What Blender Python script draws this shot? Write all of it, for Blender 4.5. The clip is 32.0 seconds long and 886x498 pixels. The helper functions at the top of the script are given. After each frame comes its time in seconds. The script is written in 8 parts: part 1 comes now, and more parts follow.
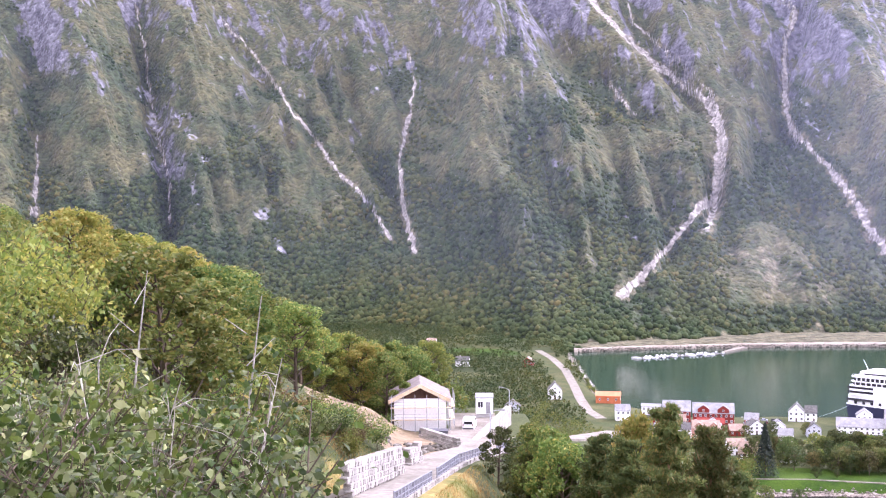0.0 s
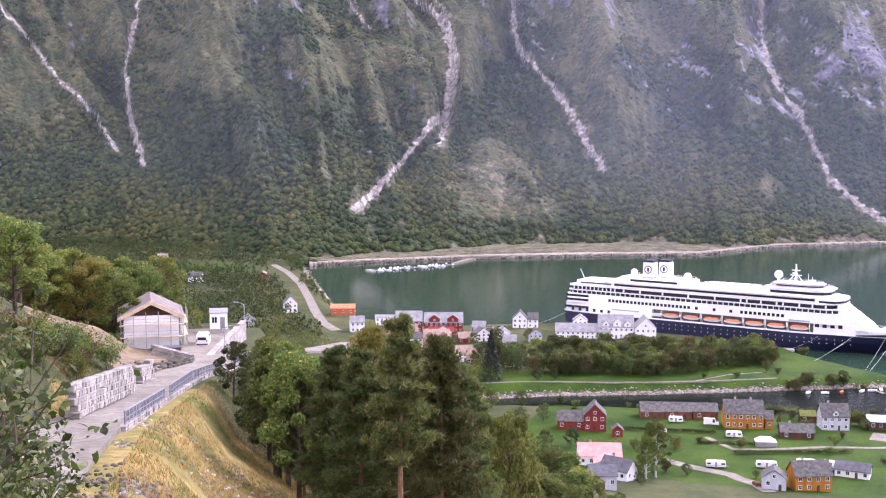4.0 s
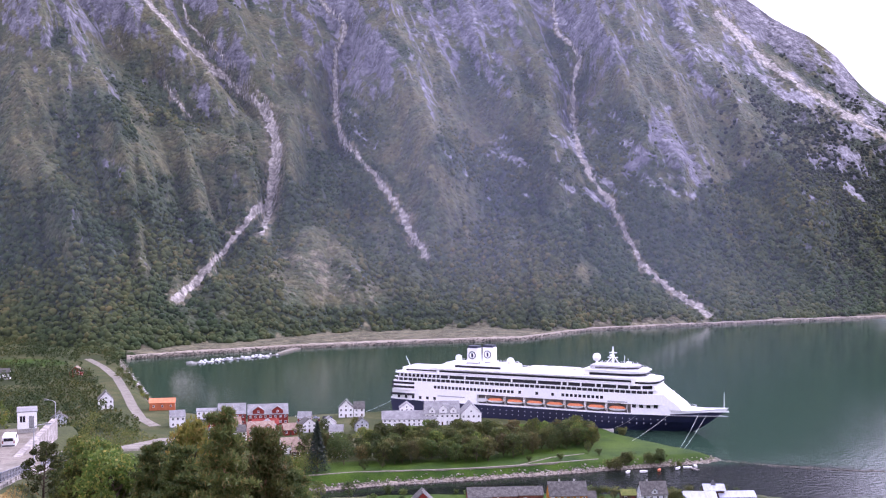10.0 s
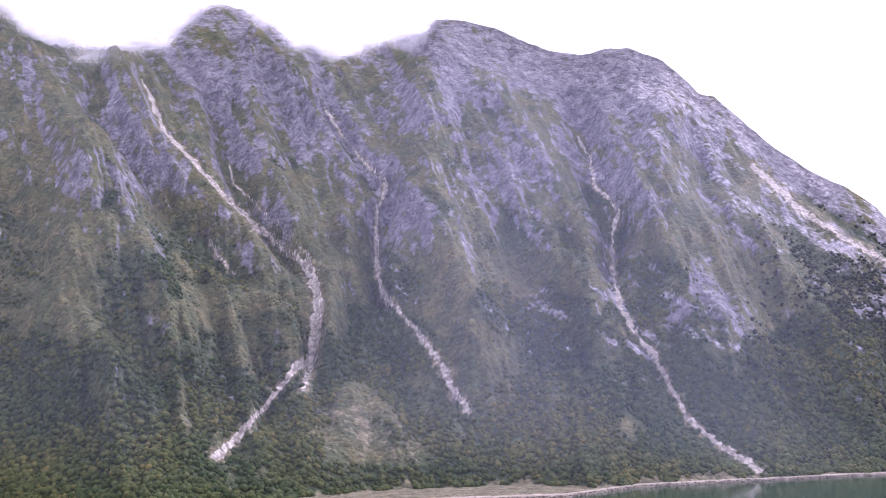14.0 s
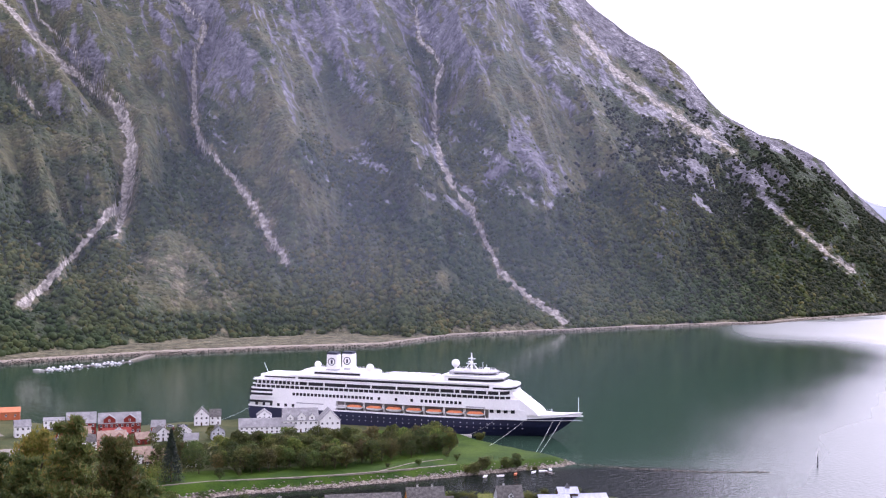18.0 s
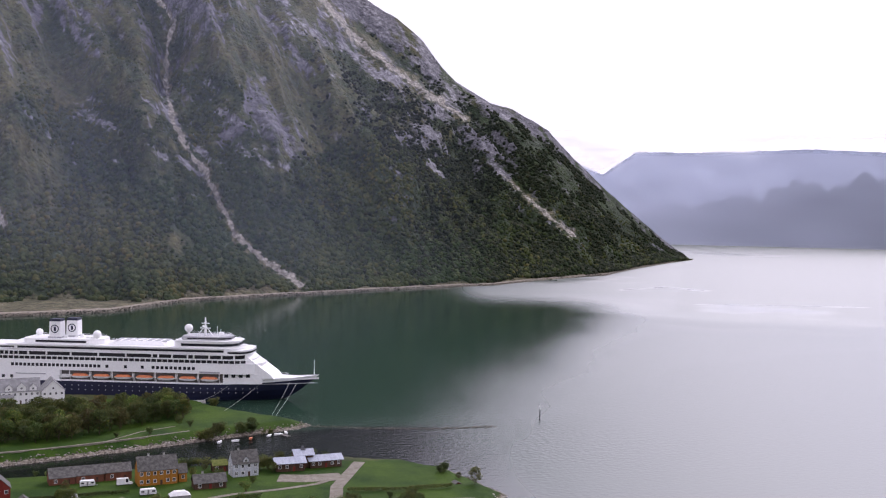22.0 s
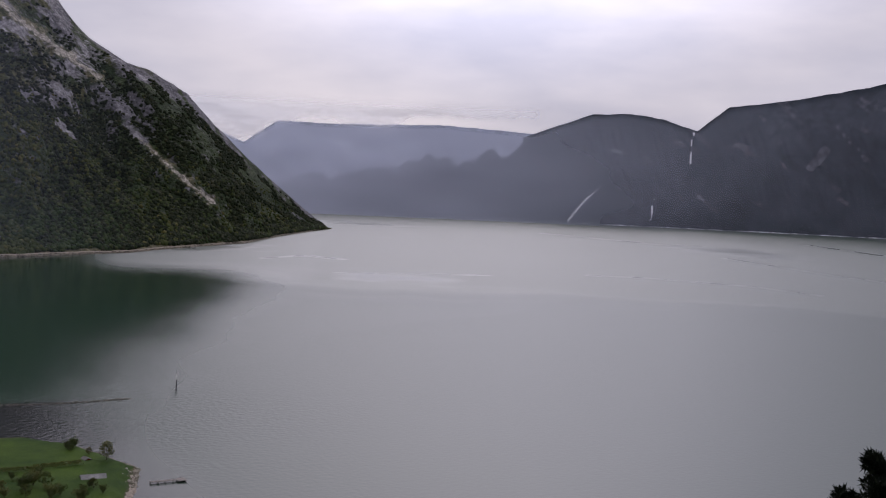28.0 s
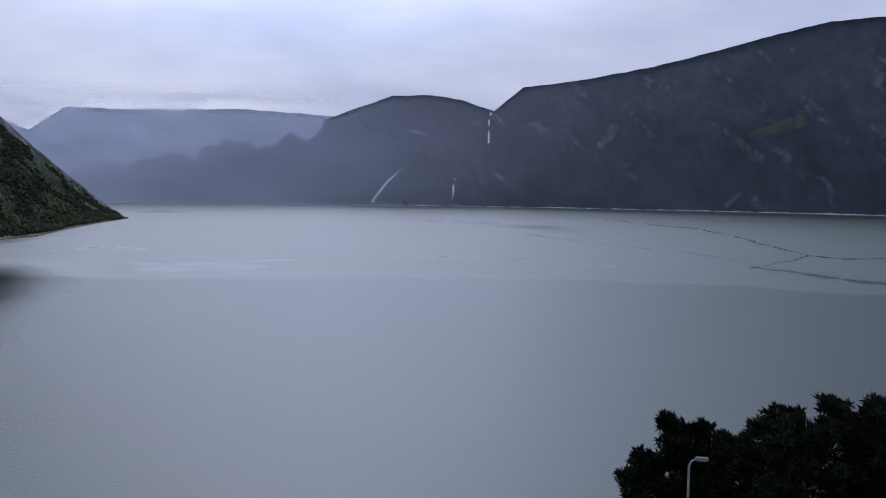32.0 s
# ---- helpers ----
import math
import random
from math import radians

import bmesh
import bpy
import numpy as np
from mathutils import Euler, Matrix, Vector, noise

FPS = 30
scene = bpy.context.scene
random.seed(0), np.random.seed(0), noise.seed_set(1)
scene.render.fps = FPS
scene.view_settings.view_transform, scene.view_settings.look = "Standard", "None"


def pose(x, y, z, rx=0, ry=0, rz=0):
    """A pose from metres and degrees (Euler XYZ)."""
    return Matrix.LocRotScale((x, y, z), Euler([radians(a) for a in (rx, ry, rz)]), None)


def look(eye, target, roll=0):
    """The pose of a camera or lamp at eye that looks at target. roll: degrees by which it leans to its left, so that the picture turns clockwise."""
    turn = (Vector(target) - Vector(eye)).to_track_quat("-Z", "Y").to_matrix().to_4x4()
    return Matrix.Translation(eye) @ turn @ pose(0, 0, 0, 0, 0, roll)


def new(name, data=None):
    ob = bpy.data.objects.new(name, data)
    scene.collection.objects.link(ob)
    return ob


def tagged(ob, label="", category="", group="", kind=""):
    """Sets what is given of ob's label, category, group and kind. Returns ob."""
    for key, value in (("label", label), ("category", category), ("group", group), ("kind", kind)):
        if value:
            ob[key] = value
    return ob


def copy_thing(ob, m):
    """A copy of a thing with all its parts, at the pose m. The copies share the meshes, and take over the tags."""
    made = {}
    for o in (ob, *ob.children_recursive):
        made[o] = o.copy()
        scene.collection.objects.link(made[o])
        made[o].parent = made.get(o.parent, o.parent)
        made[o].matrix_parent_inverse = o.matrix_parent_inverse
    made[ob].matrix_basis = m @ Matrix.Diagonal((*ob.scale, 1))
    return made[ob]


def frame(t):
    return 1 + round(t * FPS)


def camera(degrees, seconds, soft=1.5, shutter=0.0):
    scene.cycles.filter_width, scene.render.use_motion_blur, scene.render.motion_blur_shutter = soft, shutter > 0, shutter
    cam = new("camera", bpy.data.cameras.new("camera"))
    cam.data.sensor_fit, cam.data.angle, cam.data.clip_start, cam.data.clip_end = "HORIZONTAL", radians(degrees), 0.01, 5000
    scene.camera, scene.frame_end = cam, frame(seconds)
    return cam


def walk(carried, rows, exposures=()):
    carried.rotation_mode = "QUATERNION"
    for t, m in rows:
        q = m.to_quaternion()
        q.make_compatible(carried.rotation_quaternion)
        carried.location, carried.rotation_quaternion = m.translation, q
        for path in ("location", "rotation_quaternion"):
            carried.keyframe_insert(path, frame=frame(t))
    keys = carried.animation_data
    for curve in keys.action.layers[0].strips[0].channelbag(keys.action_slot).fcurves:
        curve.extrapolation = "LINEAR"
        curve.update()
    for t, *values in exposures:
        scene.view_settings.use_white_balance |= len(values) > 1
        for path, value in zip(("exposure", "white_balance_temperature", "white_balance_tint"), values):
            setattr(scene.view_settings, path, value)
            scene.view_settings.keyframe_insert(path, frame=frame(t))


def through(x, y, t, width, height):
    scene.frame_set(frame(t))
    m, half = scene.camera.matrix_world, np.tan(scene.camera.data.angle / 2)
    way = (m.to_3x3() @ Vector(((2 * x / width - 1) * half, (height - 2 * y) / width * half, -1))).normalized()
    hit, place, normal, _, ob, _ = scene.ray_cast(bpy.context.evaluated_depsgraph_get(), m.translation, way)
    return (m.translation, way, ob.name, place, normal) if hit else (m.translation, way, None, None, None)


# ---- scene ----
cam = camera(44.14, 32.0, soft=1.15)
EYE = (0.0, 0.0, 124.0)

# seconds, then the camera's turn in degrees
TURNS = (
    (0.0, 89.289, 0.519, 33.004), (0.5, 88.14, 0.796, 31.407), (1.0, 87.024, 0.989, 29.118), (1.5, 86.3, 0.994, 27.083),
    (2.0, 85.678, 0.616, 25.258), (2.5, 85.112, 0.443, 23.445), (3.0, 85.037, 0.193, 21.915), (3.5, 84.656, -0.028, 20.462),
    (5.5, 86.172, -0.101, 15.869), (6.0, 86.831, -0.317, 14.592), (6.5, 86.724, -0.31, 13.144), (7.0, 87.087, -0.421, 12.413),
    (7.5, 87.369, -0.287, 11.715), (8.0, 87.284, -0.266, 10.738), (8.5, 87.998, -0.117, 10.482), (9.0, 88.279, -0.04, 9.843),
    (9.5, 88.475, 0.224, 9.431), (10.0, 89.329, 0.204, 10.011), (10.5, 91.086, 0.326, 10.972), (11.0, 92.269, 0.303, 11.035),
    (11.5, 93.837, 0.339, 11.761), (12.0, 95.401, 0.487, 12.295), (12.5, 96.701, 0.406, 12.638), (13.0, 97.729, 0.365, 12.871),
    (13.5, 97.778, 0.448, 12.696), (15.5, 93.335, 1.287, 8.96), (16.0, 91.956, 1.008, 7.603), (16.5, 91.586, -0.209, 6.25),
    (17.0, 90.715, -0.72, 5.076), (17.5, 90.326, -0.621, 3.843), (18.0, 89.672, -0.427, 2.725), (18.5, 89.398, -0.29, 0.873),
    (19.0, 88.84, -0.052, 0.001), (19.5, 88.994, 0.034, -0.879), (20.0, 88.225, -0.055, -3.016), (20.5, 87.966, -0.117, -5.33),
    (21.0, 88.038, -0.146, -7.461), (21.5, 88.227, -0.08, -9.311), (22.0, 87.898, -0.924, -11.028), (22.5, 87.151, -1.324, -12.27),
    (23.0, 87.381, -1.942, -14.296), (23.5, 86.652, -2.185, -16.767), (24.0, 86.441, -1.975, -18.885), (24.5, 86.798, -2.004, -19.631),
    (26.5, 87.683, -1.645, -25.708), (27.0, 87.522, -1.764, -27.926), (27.5, 86.652, -2.397, -29.217), (28.0, 86.787, -2.477, -29.689),
    (28.5, 87.12, -1.955, -31.38), (29.0, 87.322, -1.925, -32.462), (29.5, 87.635, -1.118, -33.576), (30.0, 87.679, -0.376, -35.063),
    (30.5, 87.681, -0.58, -37.428), (31.0, 86.717, -1.28, -39.883), (32.0, 86.18, -1.0, -40.001),
)
walk(cam, [(t, pose(*EYE, rx, ry, rz)) for t, rx, ry, rz in TURNS],
     exposures=[(0, 1.28, 6050, 36), (3, 1.0, 6150, 37), (6, 0.5, 5900, 41), (9, 0.47, 5780, 42), (13, 0.65, 6050, 41), (16, 0.45, 6050, 38), (19, 0.2, 6100, 34),
                (21, -0.2, 6250, 29), (23, -0.72, 6400, 24), (24.5, -1.0, 6650, 20), (27, -1.3, 6550, 22), (28.5, -1.4, 6300, 23), (30, -1.42, 5650, 16), (32, -1.45, 5450, 19)])

# ---- light: a high overcast sky, with a weak wide sun behind it ----
world = bpy.data.worlds.new("overcast_sky")
scene.world = world
world.use_nodes = True
wt = world.node_tree
wt.nodes.clear()


def wnode(kind, **props):
    n = wt.nodes.new(kind)
    for k, v in props.items():
        setattr(n, k, v)
    return n


w_out = wnode("ShaderNodeOutputWorld")
w_bg = wnode("ShaderNodeBackground")
w_sky = wnode("ShaderNodeTexSky", sky_type="NISHITA", sun_disc=False, sun_elevation=radians(36), sun_rotation=radians(32))
w_co = wnode("ShaderNodeTexCoord")
w_map = wnode("ShaderNodeMapping")
w_map.inputs["Scale"].default_value = (1.0, 1.0, 3.2)
w_n = wnode("ShaderNodeTexNoise")
w_n.inputs["Scale"].default_value = 2.6
w_n.inputs["Detail"].default_value = 6
w_n.inputs["Roughness"].default_value = 0.5
w_ramp = wnode("ShaderNodeValToRGB")
w_ramp.color_ramp.elements[0].position = 0.34
w_ramp.color_ramp.elements[0].color = (0.60, 0.635, 0.735, 1)
w_ramp.color_ramp.elements[1].position = 0.60
w_ramp.color_ramp.elements[1].color = (1.0, 0.99, 1.0, 1)
w_gain = wnode("ShaderNodeMixRGB", blend_type="MULTIPLY")
w_gain.inputs[0].default_value = 1.0
w_gain.inputs[2].default_value = (1.25, 1.25, 1.28, 1)
w_blue = wnode("ShaderNodeMixRGB", blend_type="MULTIPLY")
w_blue.inputs[0].default_value = 1.0
w_blue.inputs[2].default_value = (0.09, 0.09, 0.09, 1)
w_mix = wnode("ShaderNodeMixRGB")
w_mix.inputs[0].default_value = 0.86
L = wt.links.new
L(w_co.outputs["Generated"], w_map.inputs["Vector"])
L(w_map.outputs["Vector"], w_n.inputs["Vector"])
L(w_n.outputs["Fac"], w_ramp.inputs["Fac"])
L(w_ramp.outputs["Color"], w_gain.inputs[1])
L(w_sky.outputs["Color"], w_blue.inputs[1])
L(w_blue.outputs["Color"], w_mix.inputs[1])
L(w_gain.outputs["Color"], w_mix.inputs[2])
L(w_mix.outputs["Color"], w_bg.inputs["Color"])
# brighter where the sun stands behind the cloud
w_dot = wnode("ShaderNodeVectorMath", operation="DOT_PRODUCT")
w_dot.inputs[1].default_value = (math.sin(radians(32)) * math.cos(radians(36)), math.cos(radians(32)) * math.cos(radians(36)), math.sin(radians(36)))
w_glow = wnode("ShaderNodeMapRange", interpolation_type="SMOOTHSTEP")
w_glow.inputs["From Min"].default_value, w_glow.inputs["From Max"].default_value = 0.84, 1.0
w_glow.inputs["To Min"].default_value, w_glow.inputs["To Max"].default_value = 1.5, 6.2
L(w_co.outputs["Generated"], w_dot.inputs[0])
L(w_dot.outputs["Value"], w_glow.inputs["Value"])
L(w_glow.outputs["Result"], w_bg.inputs["Strength"])
L(w_bg.outputs["Background"], w_out.inputs["Surface"])

sun = new("sun", bpy.data.lights.new("sun", "SUN"))
sun.data.energy, sun.data.angle, sun.data.color = 0.9, radians(25), (1.0, 0.97, 0.93)
sun.matrix_world = look((0, 0, 0), (-math.sin(radians(32)) * 0.8, -math.cos(radians(32)) * 0.8, -0.59))

# ---- materials ----


def surf(name, c1, c2, scale=1.0, rough=0.8, bump=0.3, c3=None, fine=9.0, metal=0.0, vary=0.0, stretch=(1, 1, 1), dist=0.05, spots=0.62, grain=0.28):
    """A rough surface: two colours mixed by a broad noise, a fine grain, spots of a third colour, relief, and a change from copy to copy."""
    m = bpy.data.materials.new(name)
    m.use_nodes = True
    t = m.node_tree
    link = t.links.new
    b = t.nodes["Principled BSDF"]
    co = t.nodes.new("ShaderNodeTexCoord")
    mp = t.nodes.new("ShaderNodeMapping")
    mp.inputs["Scale"].default_value = stretch
    link(co.outputs["Object"], mp.inputs["Vector"])
    n1 = t.nodes.new("ShaderNodeTexNoise")
    n1.inputs["Scale"].default_value, n1.inputs["Detail"].default_value = scale, 4
    n2 = t.nodes.new("ShaderNodeTexNoise")
    n2.inputs["Scale"].default_value, n2.inputs["Detail"].default_value = scale * fine, 3
    for n in (n1, n2):
        link(mp.outputs["Vector"], n.inputs["Vector"])
    r1 = t.nodes.new("ShaderNodeValToRGB")
    r1.color_ramp.elements[0].position, r1.color_ramp.elements[0].color = 0.35, (*c1, 1)
    r1.color_ramp.elements[1].position, r1.color_ramp.elements[1].color = 0.65, (*c2, 1)
    link(n1.outputs["Fac"], r1.inputs["Fac"])
    g = t.nodes.new("ShaderNodeMapRange")
    g.inputs["From Min"].default_value, g.inputs["From Max"].default_value = 0.3, 0.7
    g.inputs["To Min"].default_value, g.inputs["To Max"].default_value = 1 - grain, 1 + grain
    link(n2.outputs["Fac"], g.inputs["Value"])
    mul = t.nodes.new("ShaderNodeMixRGB")
    mul.blend_type = "MULTIPLY"
    mul.inputs[0].default_value = 1.0
    link(r1.outputs["Color"], mul.inputs[1])
    link(g.outputs["Result"], mul.inputs[2])
    col = mul.outputs["Color"]
    if c3:
        n3 = t.nodes.new("ShaderNodeTexNoise")
        n3.inputs["Scale"].default_value, n3.inputs["Detail"].default_value = scale * 3.1, 5
        link(mp.outputs["Vector"], n3.inputs["Vector"])
        r3 = t.nodes.new("ShaderNodeMapRange")
        r3.inputs["From Min"].default_value, r3.inputs["From Max"].default_value = spots - 0.06, spots + 0.06
        link(n3.outputs["Fac"], r3.inputs["Value"])
        mx = t.nodes.new("ShaderNodeMixRGB")
        mx.inputs[2].default_value = (*c3, 1)
        link(r3.outputs["Result"], mx.inputs[0])
        link(col, mx.inputs[1])
        col = mx.outputs["Color"]
    if vary:
        oi = t.nodes.new("ShaderNodeObjectInfo")
        hs = t.nodes.new("ShaderNodeHueSaturation")
        vr = t.nodes.new("ShaderNodeMapRange")
        vr.inputs["To Min"].default_value, vr.inputs["To Max"].default_value = 1 - vary, 1 + vary
        hr = t.nodes.new("ShaderNodeMapRange")
        hr.inputs["To Min"].default_value, hr.inputs["To Max"].default_value = 0.5 + vary * 0.10, 0.5 - vary * 0.06
        link(oi.outputs["Random"], vr.inputs["Value"])
        link(oi.outputs["Random"], hr.inputs["Value"])
        link(vr.outputs["Result"], hs.inputs["Value"])
        link(hr.outputs["Result"], hs.inputs["Hue"])
        link(col, hs.inputs["Color"])
        col = hs.outputs["Color"]
    link(col, b.inputs["Base Color"])
    b.inputs["Roughness"].default_value, b.inputs["Metallic"].default_value = rough, metal
    b.inputs["Specular IOR Level"].default_value = 0.15 if rough > 0.72 else 0.5
    if bump:
        bp = t.nodes.new("ShaderNodeBump")
        bp.inputs["Strength"].default_value, bp.inputs["Distance"].default_value = bump, dist
        link(n2.outputs["Fac"], bp.inputs["Height"])
        link(bp.outputs["Normal"], b.inputs["Normal"])
    return m


def masked(name, ground, layers, rough=0.9, dist=2.0, gloss=0.5, crowns=0.0, cover=False):
    """Land: a mixed ground of noises, and over it layers (channel, colour 1, colour 2, noise scale) laid on by the vertex mask."""
    m = bpy.data.materials.new(name)
    m.use_nodes = True
    t = m.node_tree
    link = t.links.new
    b = t.nodes["Principled BSDF"]
    co = t.nodes.new("ShaderNodeTexCoord")

    def two(c1, c2, scale, lo=0.38, hi=0.62, detail=6, stretch=(1, 1, 1)):
        mp = t.nodes.new("ShaderNodeMapping")
        mp.inputs["Scale"].default_value = stretch
        link(co.outputs["Object"], mp.inputs["Vector"])
        n = t.nodes.new("ShaderNodeTexNoise")
        n.inputs["Scale"].default_value, n.inputs["Detail"].default_value = scale, detail
        n.inputs["Roughness"].default_value = 0.62
        link(mp.outputs["Vector"], n.inputs["Vector"])
        r = t.nodes.new("ShaderNodeValToRGB")
        r.color_ramp.elements[0].position, r.color_ramp.elements[0].color = lo, (*c1, 1)
        r.color_ramp.elements[1].position, r.color_ramp.elements[1].color = hi, (*c2, 1)
        link(n.outputs["Fac"], r.inputs["Fac"])
        return r.outputs["Color"], n.outputs["Fac"]

    def over(kind, fac, a, c):
        x = t.nodes.new("ShaderNodeMixRGB")
        x.blend_type = kind
        if isinstance(fac, float):
            x.inputs[0].default_value = fac
        else:
            link(fac, x.inputs[0])
        link(a, x.inputs[1])
        link(c, x.inputs[2])
        return x.outputs["Color"]

    (a1, a2, s1), (b1, b2, s2), s3 = ground
    ca, _ = two(a1, a2, s1)
    cb, _ = two(b1, b2, s2)
    _, fsel = two((0, 0, 0), (1, 1, 1), s1 * 0.37)
    sel = t.nodes.new("ShaderNodeMapRange")
    sel.inputs["From Min"].default_value, sel.inputs["From Max"].default_value = 0.42, 0.6
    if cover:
        # woodland floor, darkened for shade under the trees; elsewhere the open heath
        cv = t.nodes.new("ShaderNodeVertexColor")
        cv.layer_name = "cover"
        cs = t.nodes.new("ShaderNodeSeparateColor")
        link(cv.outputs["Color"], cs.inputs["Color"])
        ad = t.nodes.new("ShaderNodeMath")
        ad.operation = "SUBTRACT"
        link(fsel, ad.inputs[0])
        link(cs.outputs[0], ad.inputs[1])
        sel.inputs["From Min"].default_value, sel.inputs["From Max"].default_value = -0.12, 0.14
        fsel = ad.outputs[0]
    link(fsel, sel.inputs["Value"])
    col = over("MIX", sel.outputs["Result"], ca, cb)
    at = t.nodes.new("ShaderNodeVertexColor")
    at.layer_name = "mask"
    sp = t.nodes.new("ShaderNodeSeparateColor")
    link(at.outputs["Color"], sp.inputs["Color"])
    chan = {"R": sp.outputs[0], "G": sp.outputs[1], "B": sp.outputs[2], "A": at.outputs["Alpha"]}
    for ch, c1, c2, sc in layers:
        cc, ff = two(c1, c2, sc, 0.35, 0.65)
        # the layer's edge is broken up by its own noise
        ad = t.nodes.new("ShaderNodeMath")
        ad.operation = "MULTIPLY_ADD"
        ad.inputs[1].default_value = 0.9
        link(ff, ad.inputs[0])
        link(chan[ch], ad.inputs[2])
        st = t.nodes.new("ShaderNodeMapRange")
        st.inputs["From Min"].default_value, st.inputs["From Max"].default_value = 0.82, 1.02
        link(ad.outputs[0], st.inputs["Value"])
        col = over("MIX", st.outputs["Result"], col, cc)
    fine, ffac = two((0.7, 0.7, 0.7), (1.3, 1.3, 1.3), s3, 0.3, 0.7, 5)
    col = over("MULTIPLY", 1.0, col, fine)
    b.inputs["Specular IOR Level"].default_value = gloss
    if crowns:
        # a close canopy of small crowns, each a little different
        vo = t.nodes.new("ShaderNodeTexVoronoi")
        vo.inputs["Scale"].default_value = crowns
        link(co.outputs["Object"], vo.inputs["Vector"])
        vs = t.nodes.new("ShaderNodeSeparateColor")
        link(vo.outputs["Color"], vs.inputs["Color"])
        vr = t.nodes.new("ShaderNodeMapRange")
        vr.inputs["To Min"].default_value, vr.inputs["To Max"].default_value = 0.7, 1.3
        link(vs.outputs[0], vr.inputs["Value"])
        cm = t.nodes.new("ShaderNodeMixRGB")
        cm.blend_type = "MULTIPLY"
        cm.inputs[0].default_value = 1.0
        link(col, cm.inputs[1])
        link(vr.outputs["Result"], cm.inputs[2])
        col = cm.outputs["Color"]
        sb = t.nodes.new("ShaderNodeMath")
        sb.operation = "MULTIPLY_ADD"
        sb.inputs[1].default_value = -0.9
        link(vo.outputs["Distance"], sb.inputs[0])
        link(ffac, sb.inputs[2])
        ffac = sb.outputs[0]
    link(col, b.inputs["Base Color"])
    b.inputs["Roughness"].default_value = rough
    bp = t.nodes.new("ShaderNodeBump")
    bp.inputs["Strength"].default_value, bp.inputs["Distance"].default_value = 0.7, dist
    link(ffac, bp.inputs["Height"])
    link(bp.outputs["Normal"], b.inputs["Normal"])
    return m


# the first ground is woodland floor, with tree shade put into its colour
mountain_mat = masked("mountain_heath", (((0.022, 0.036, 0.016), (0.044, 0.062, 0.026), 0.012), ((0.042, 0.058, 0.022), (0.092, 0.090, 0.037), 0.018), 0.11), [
    # rock leans slightly to blue, a little haze put into its colour
    ("G", (0.070, 0.069, 0.080), (0.185, 0.182, 0.196), 0.035),
    ("B", (0.072, 0.074, 0.040), (0.165, 0.150, 0.088), 0.07),
    ("A", (0.13, 0.127, 0.136), (0.31, 0.305, 0.317), 0.07),
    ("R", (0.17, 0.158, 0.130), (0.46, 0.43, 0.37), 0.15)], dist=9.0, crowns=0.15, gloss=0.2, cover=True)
# both far slopes carry blue haze in their base colours
far_mat = masked("far_forest_haze_tint", (((0.009, 0.015, 0.020), (0.019, 0.027, 0.034), 0.006), ((0.016, 0.024, 0.030), (0.032, 0.040, 0.050), 0.012), 0.03), [
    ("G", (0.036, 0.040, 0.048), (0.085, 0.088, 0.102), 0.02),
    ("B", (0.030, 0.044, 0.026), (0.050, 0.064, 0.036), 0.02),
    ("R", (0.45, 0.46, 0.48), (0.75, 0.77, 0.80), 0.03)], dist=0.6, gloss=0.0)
haze_mat = masked("distant_slope_haze_tint", (((0.22, 0.255, 0.33), (0.25, 0.285, 0.36), 0.003), ((0.23, 0.265, 0.34), (0.265, 0.30, 0.375), 0.006), 0.02), [], dist=2.0)
ground_mat = masked("valley_ground", (((0.030, 0.042, 0.015), (0.055, 0.066, 0.024), 0.05), ((0.045, 0.062, 0.020), (0.09, 0.09, 0.038), 0.08), 1.3), [
    ("G", (0.085, 0.105, 0.026), (0.33, 0.245, 0.09), 0.16),
    ("B", (0.014, 0.041, 0.003), (0.044, 0.084, 0.006), 0.05),
    ("A", (0.14, 0.105, 0.06), (0.25, 0.195, 0.125), 0.4),
    ("R", (0.17, 0.145, 0.11), (0.33, 0.29, 0.24), 0.45)], dist=0.25, gloss=0.12)

# water: dark green, with ripples of two sizes
water_mat = bpy.data.materials.new("fjord_water")
water_mat.use_nodes = True
_t = water_mat.node_tree
_b = _t.nodes["Principled BSDF"]
_b.inputs["Base Color"].default_value = (0.016, 0.042, 0.036, 1)
_b.inputs["Roughness"].default_value = 0.06
_cm = _t.nodes.new("ShaderNodeMixRGB")
_cm.inputs[1].default_value = (0.020, 0.043, 0.028, 1)
_cm.inputs[2].default_value = (0.006, 0.009, 0.008, 1)
_t.links.new(_cm.outputs["Color"], _b.inputs["Base Color"])
_b.inputs["IOR"].default_value = 1.33
_co = _t.nodes.new("ShaderNodeTexCoord")
_n1 = _t.nodes.new("ShaderNodeTexNoise")
_n1.inputs["Scale"].default_value, _n1.inputs["Detail"].default_value = 0.35, 4
_n2 = _t.nodes.new("ShaderNodeTexNoise")
_n2.inputs["Scale"].default_value, _n2.inputs["Detail"].default_value = 0.006, 4
_at = _t.nodes.new("ShaderNodeVertexColor")
_at.layer_name = "mask"
_sp = _t.nodes.new("ShaderNodeSeparateColor")
_t.links.new(_at.outputs["Color"], _sp.inputs["Color"])
_w = _t.nodes.new("ShaderNodeMapRange")
_w.inputs["To Min"].default_value, _w.inputs["To Max"].default_value = 0.06, 0.46
_t.links.new(_sp.outputs[0], _w.inputs["Value"])
_t.links.new(_w.outputs["Result"], _b.inputs["Roughness"])
_t.links.new(_sp.outputs[2], _cm.inputs[0])
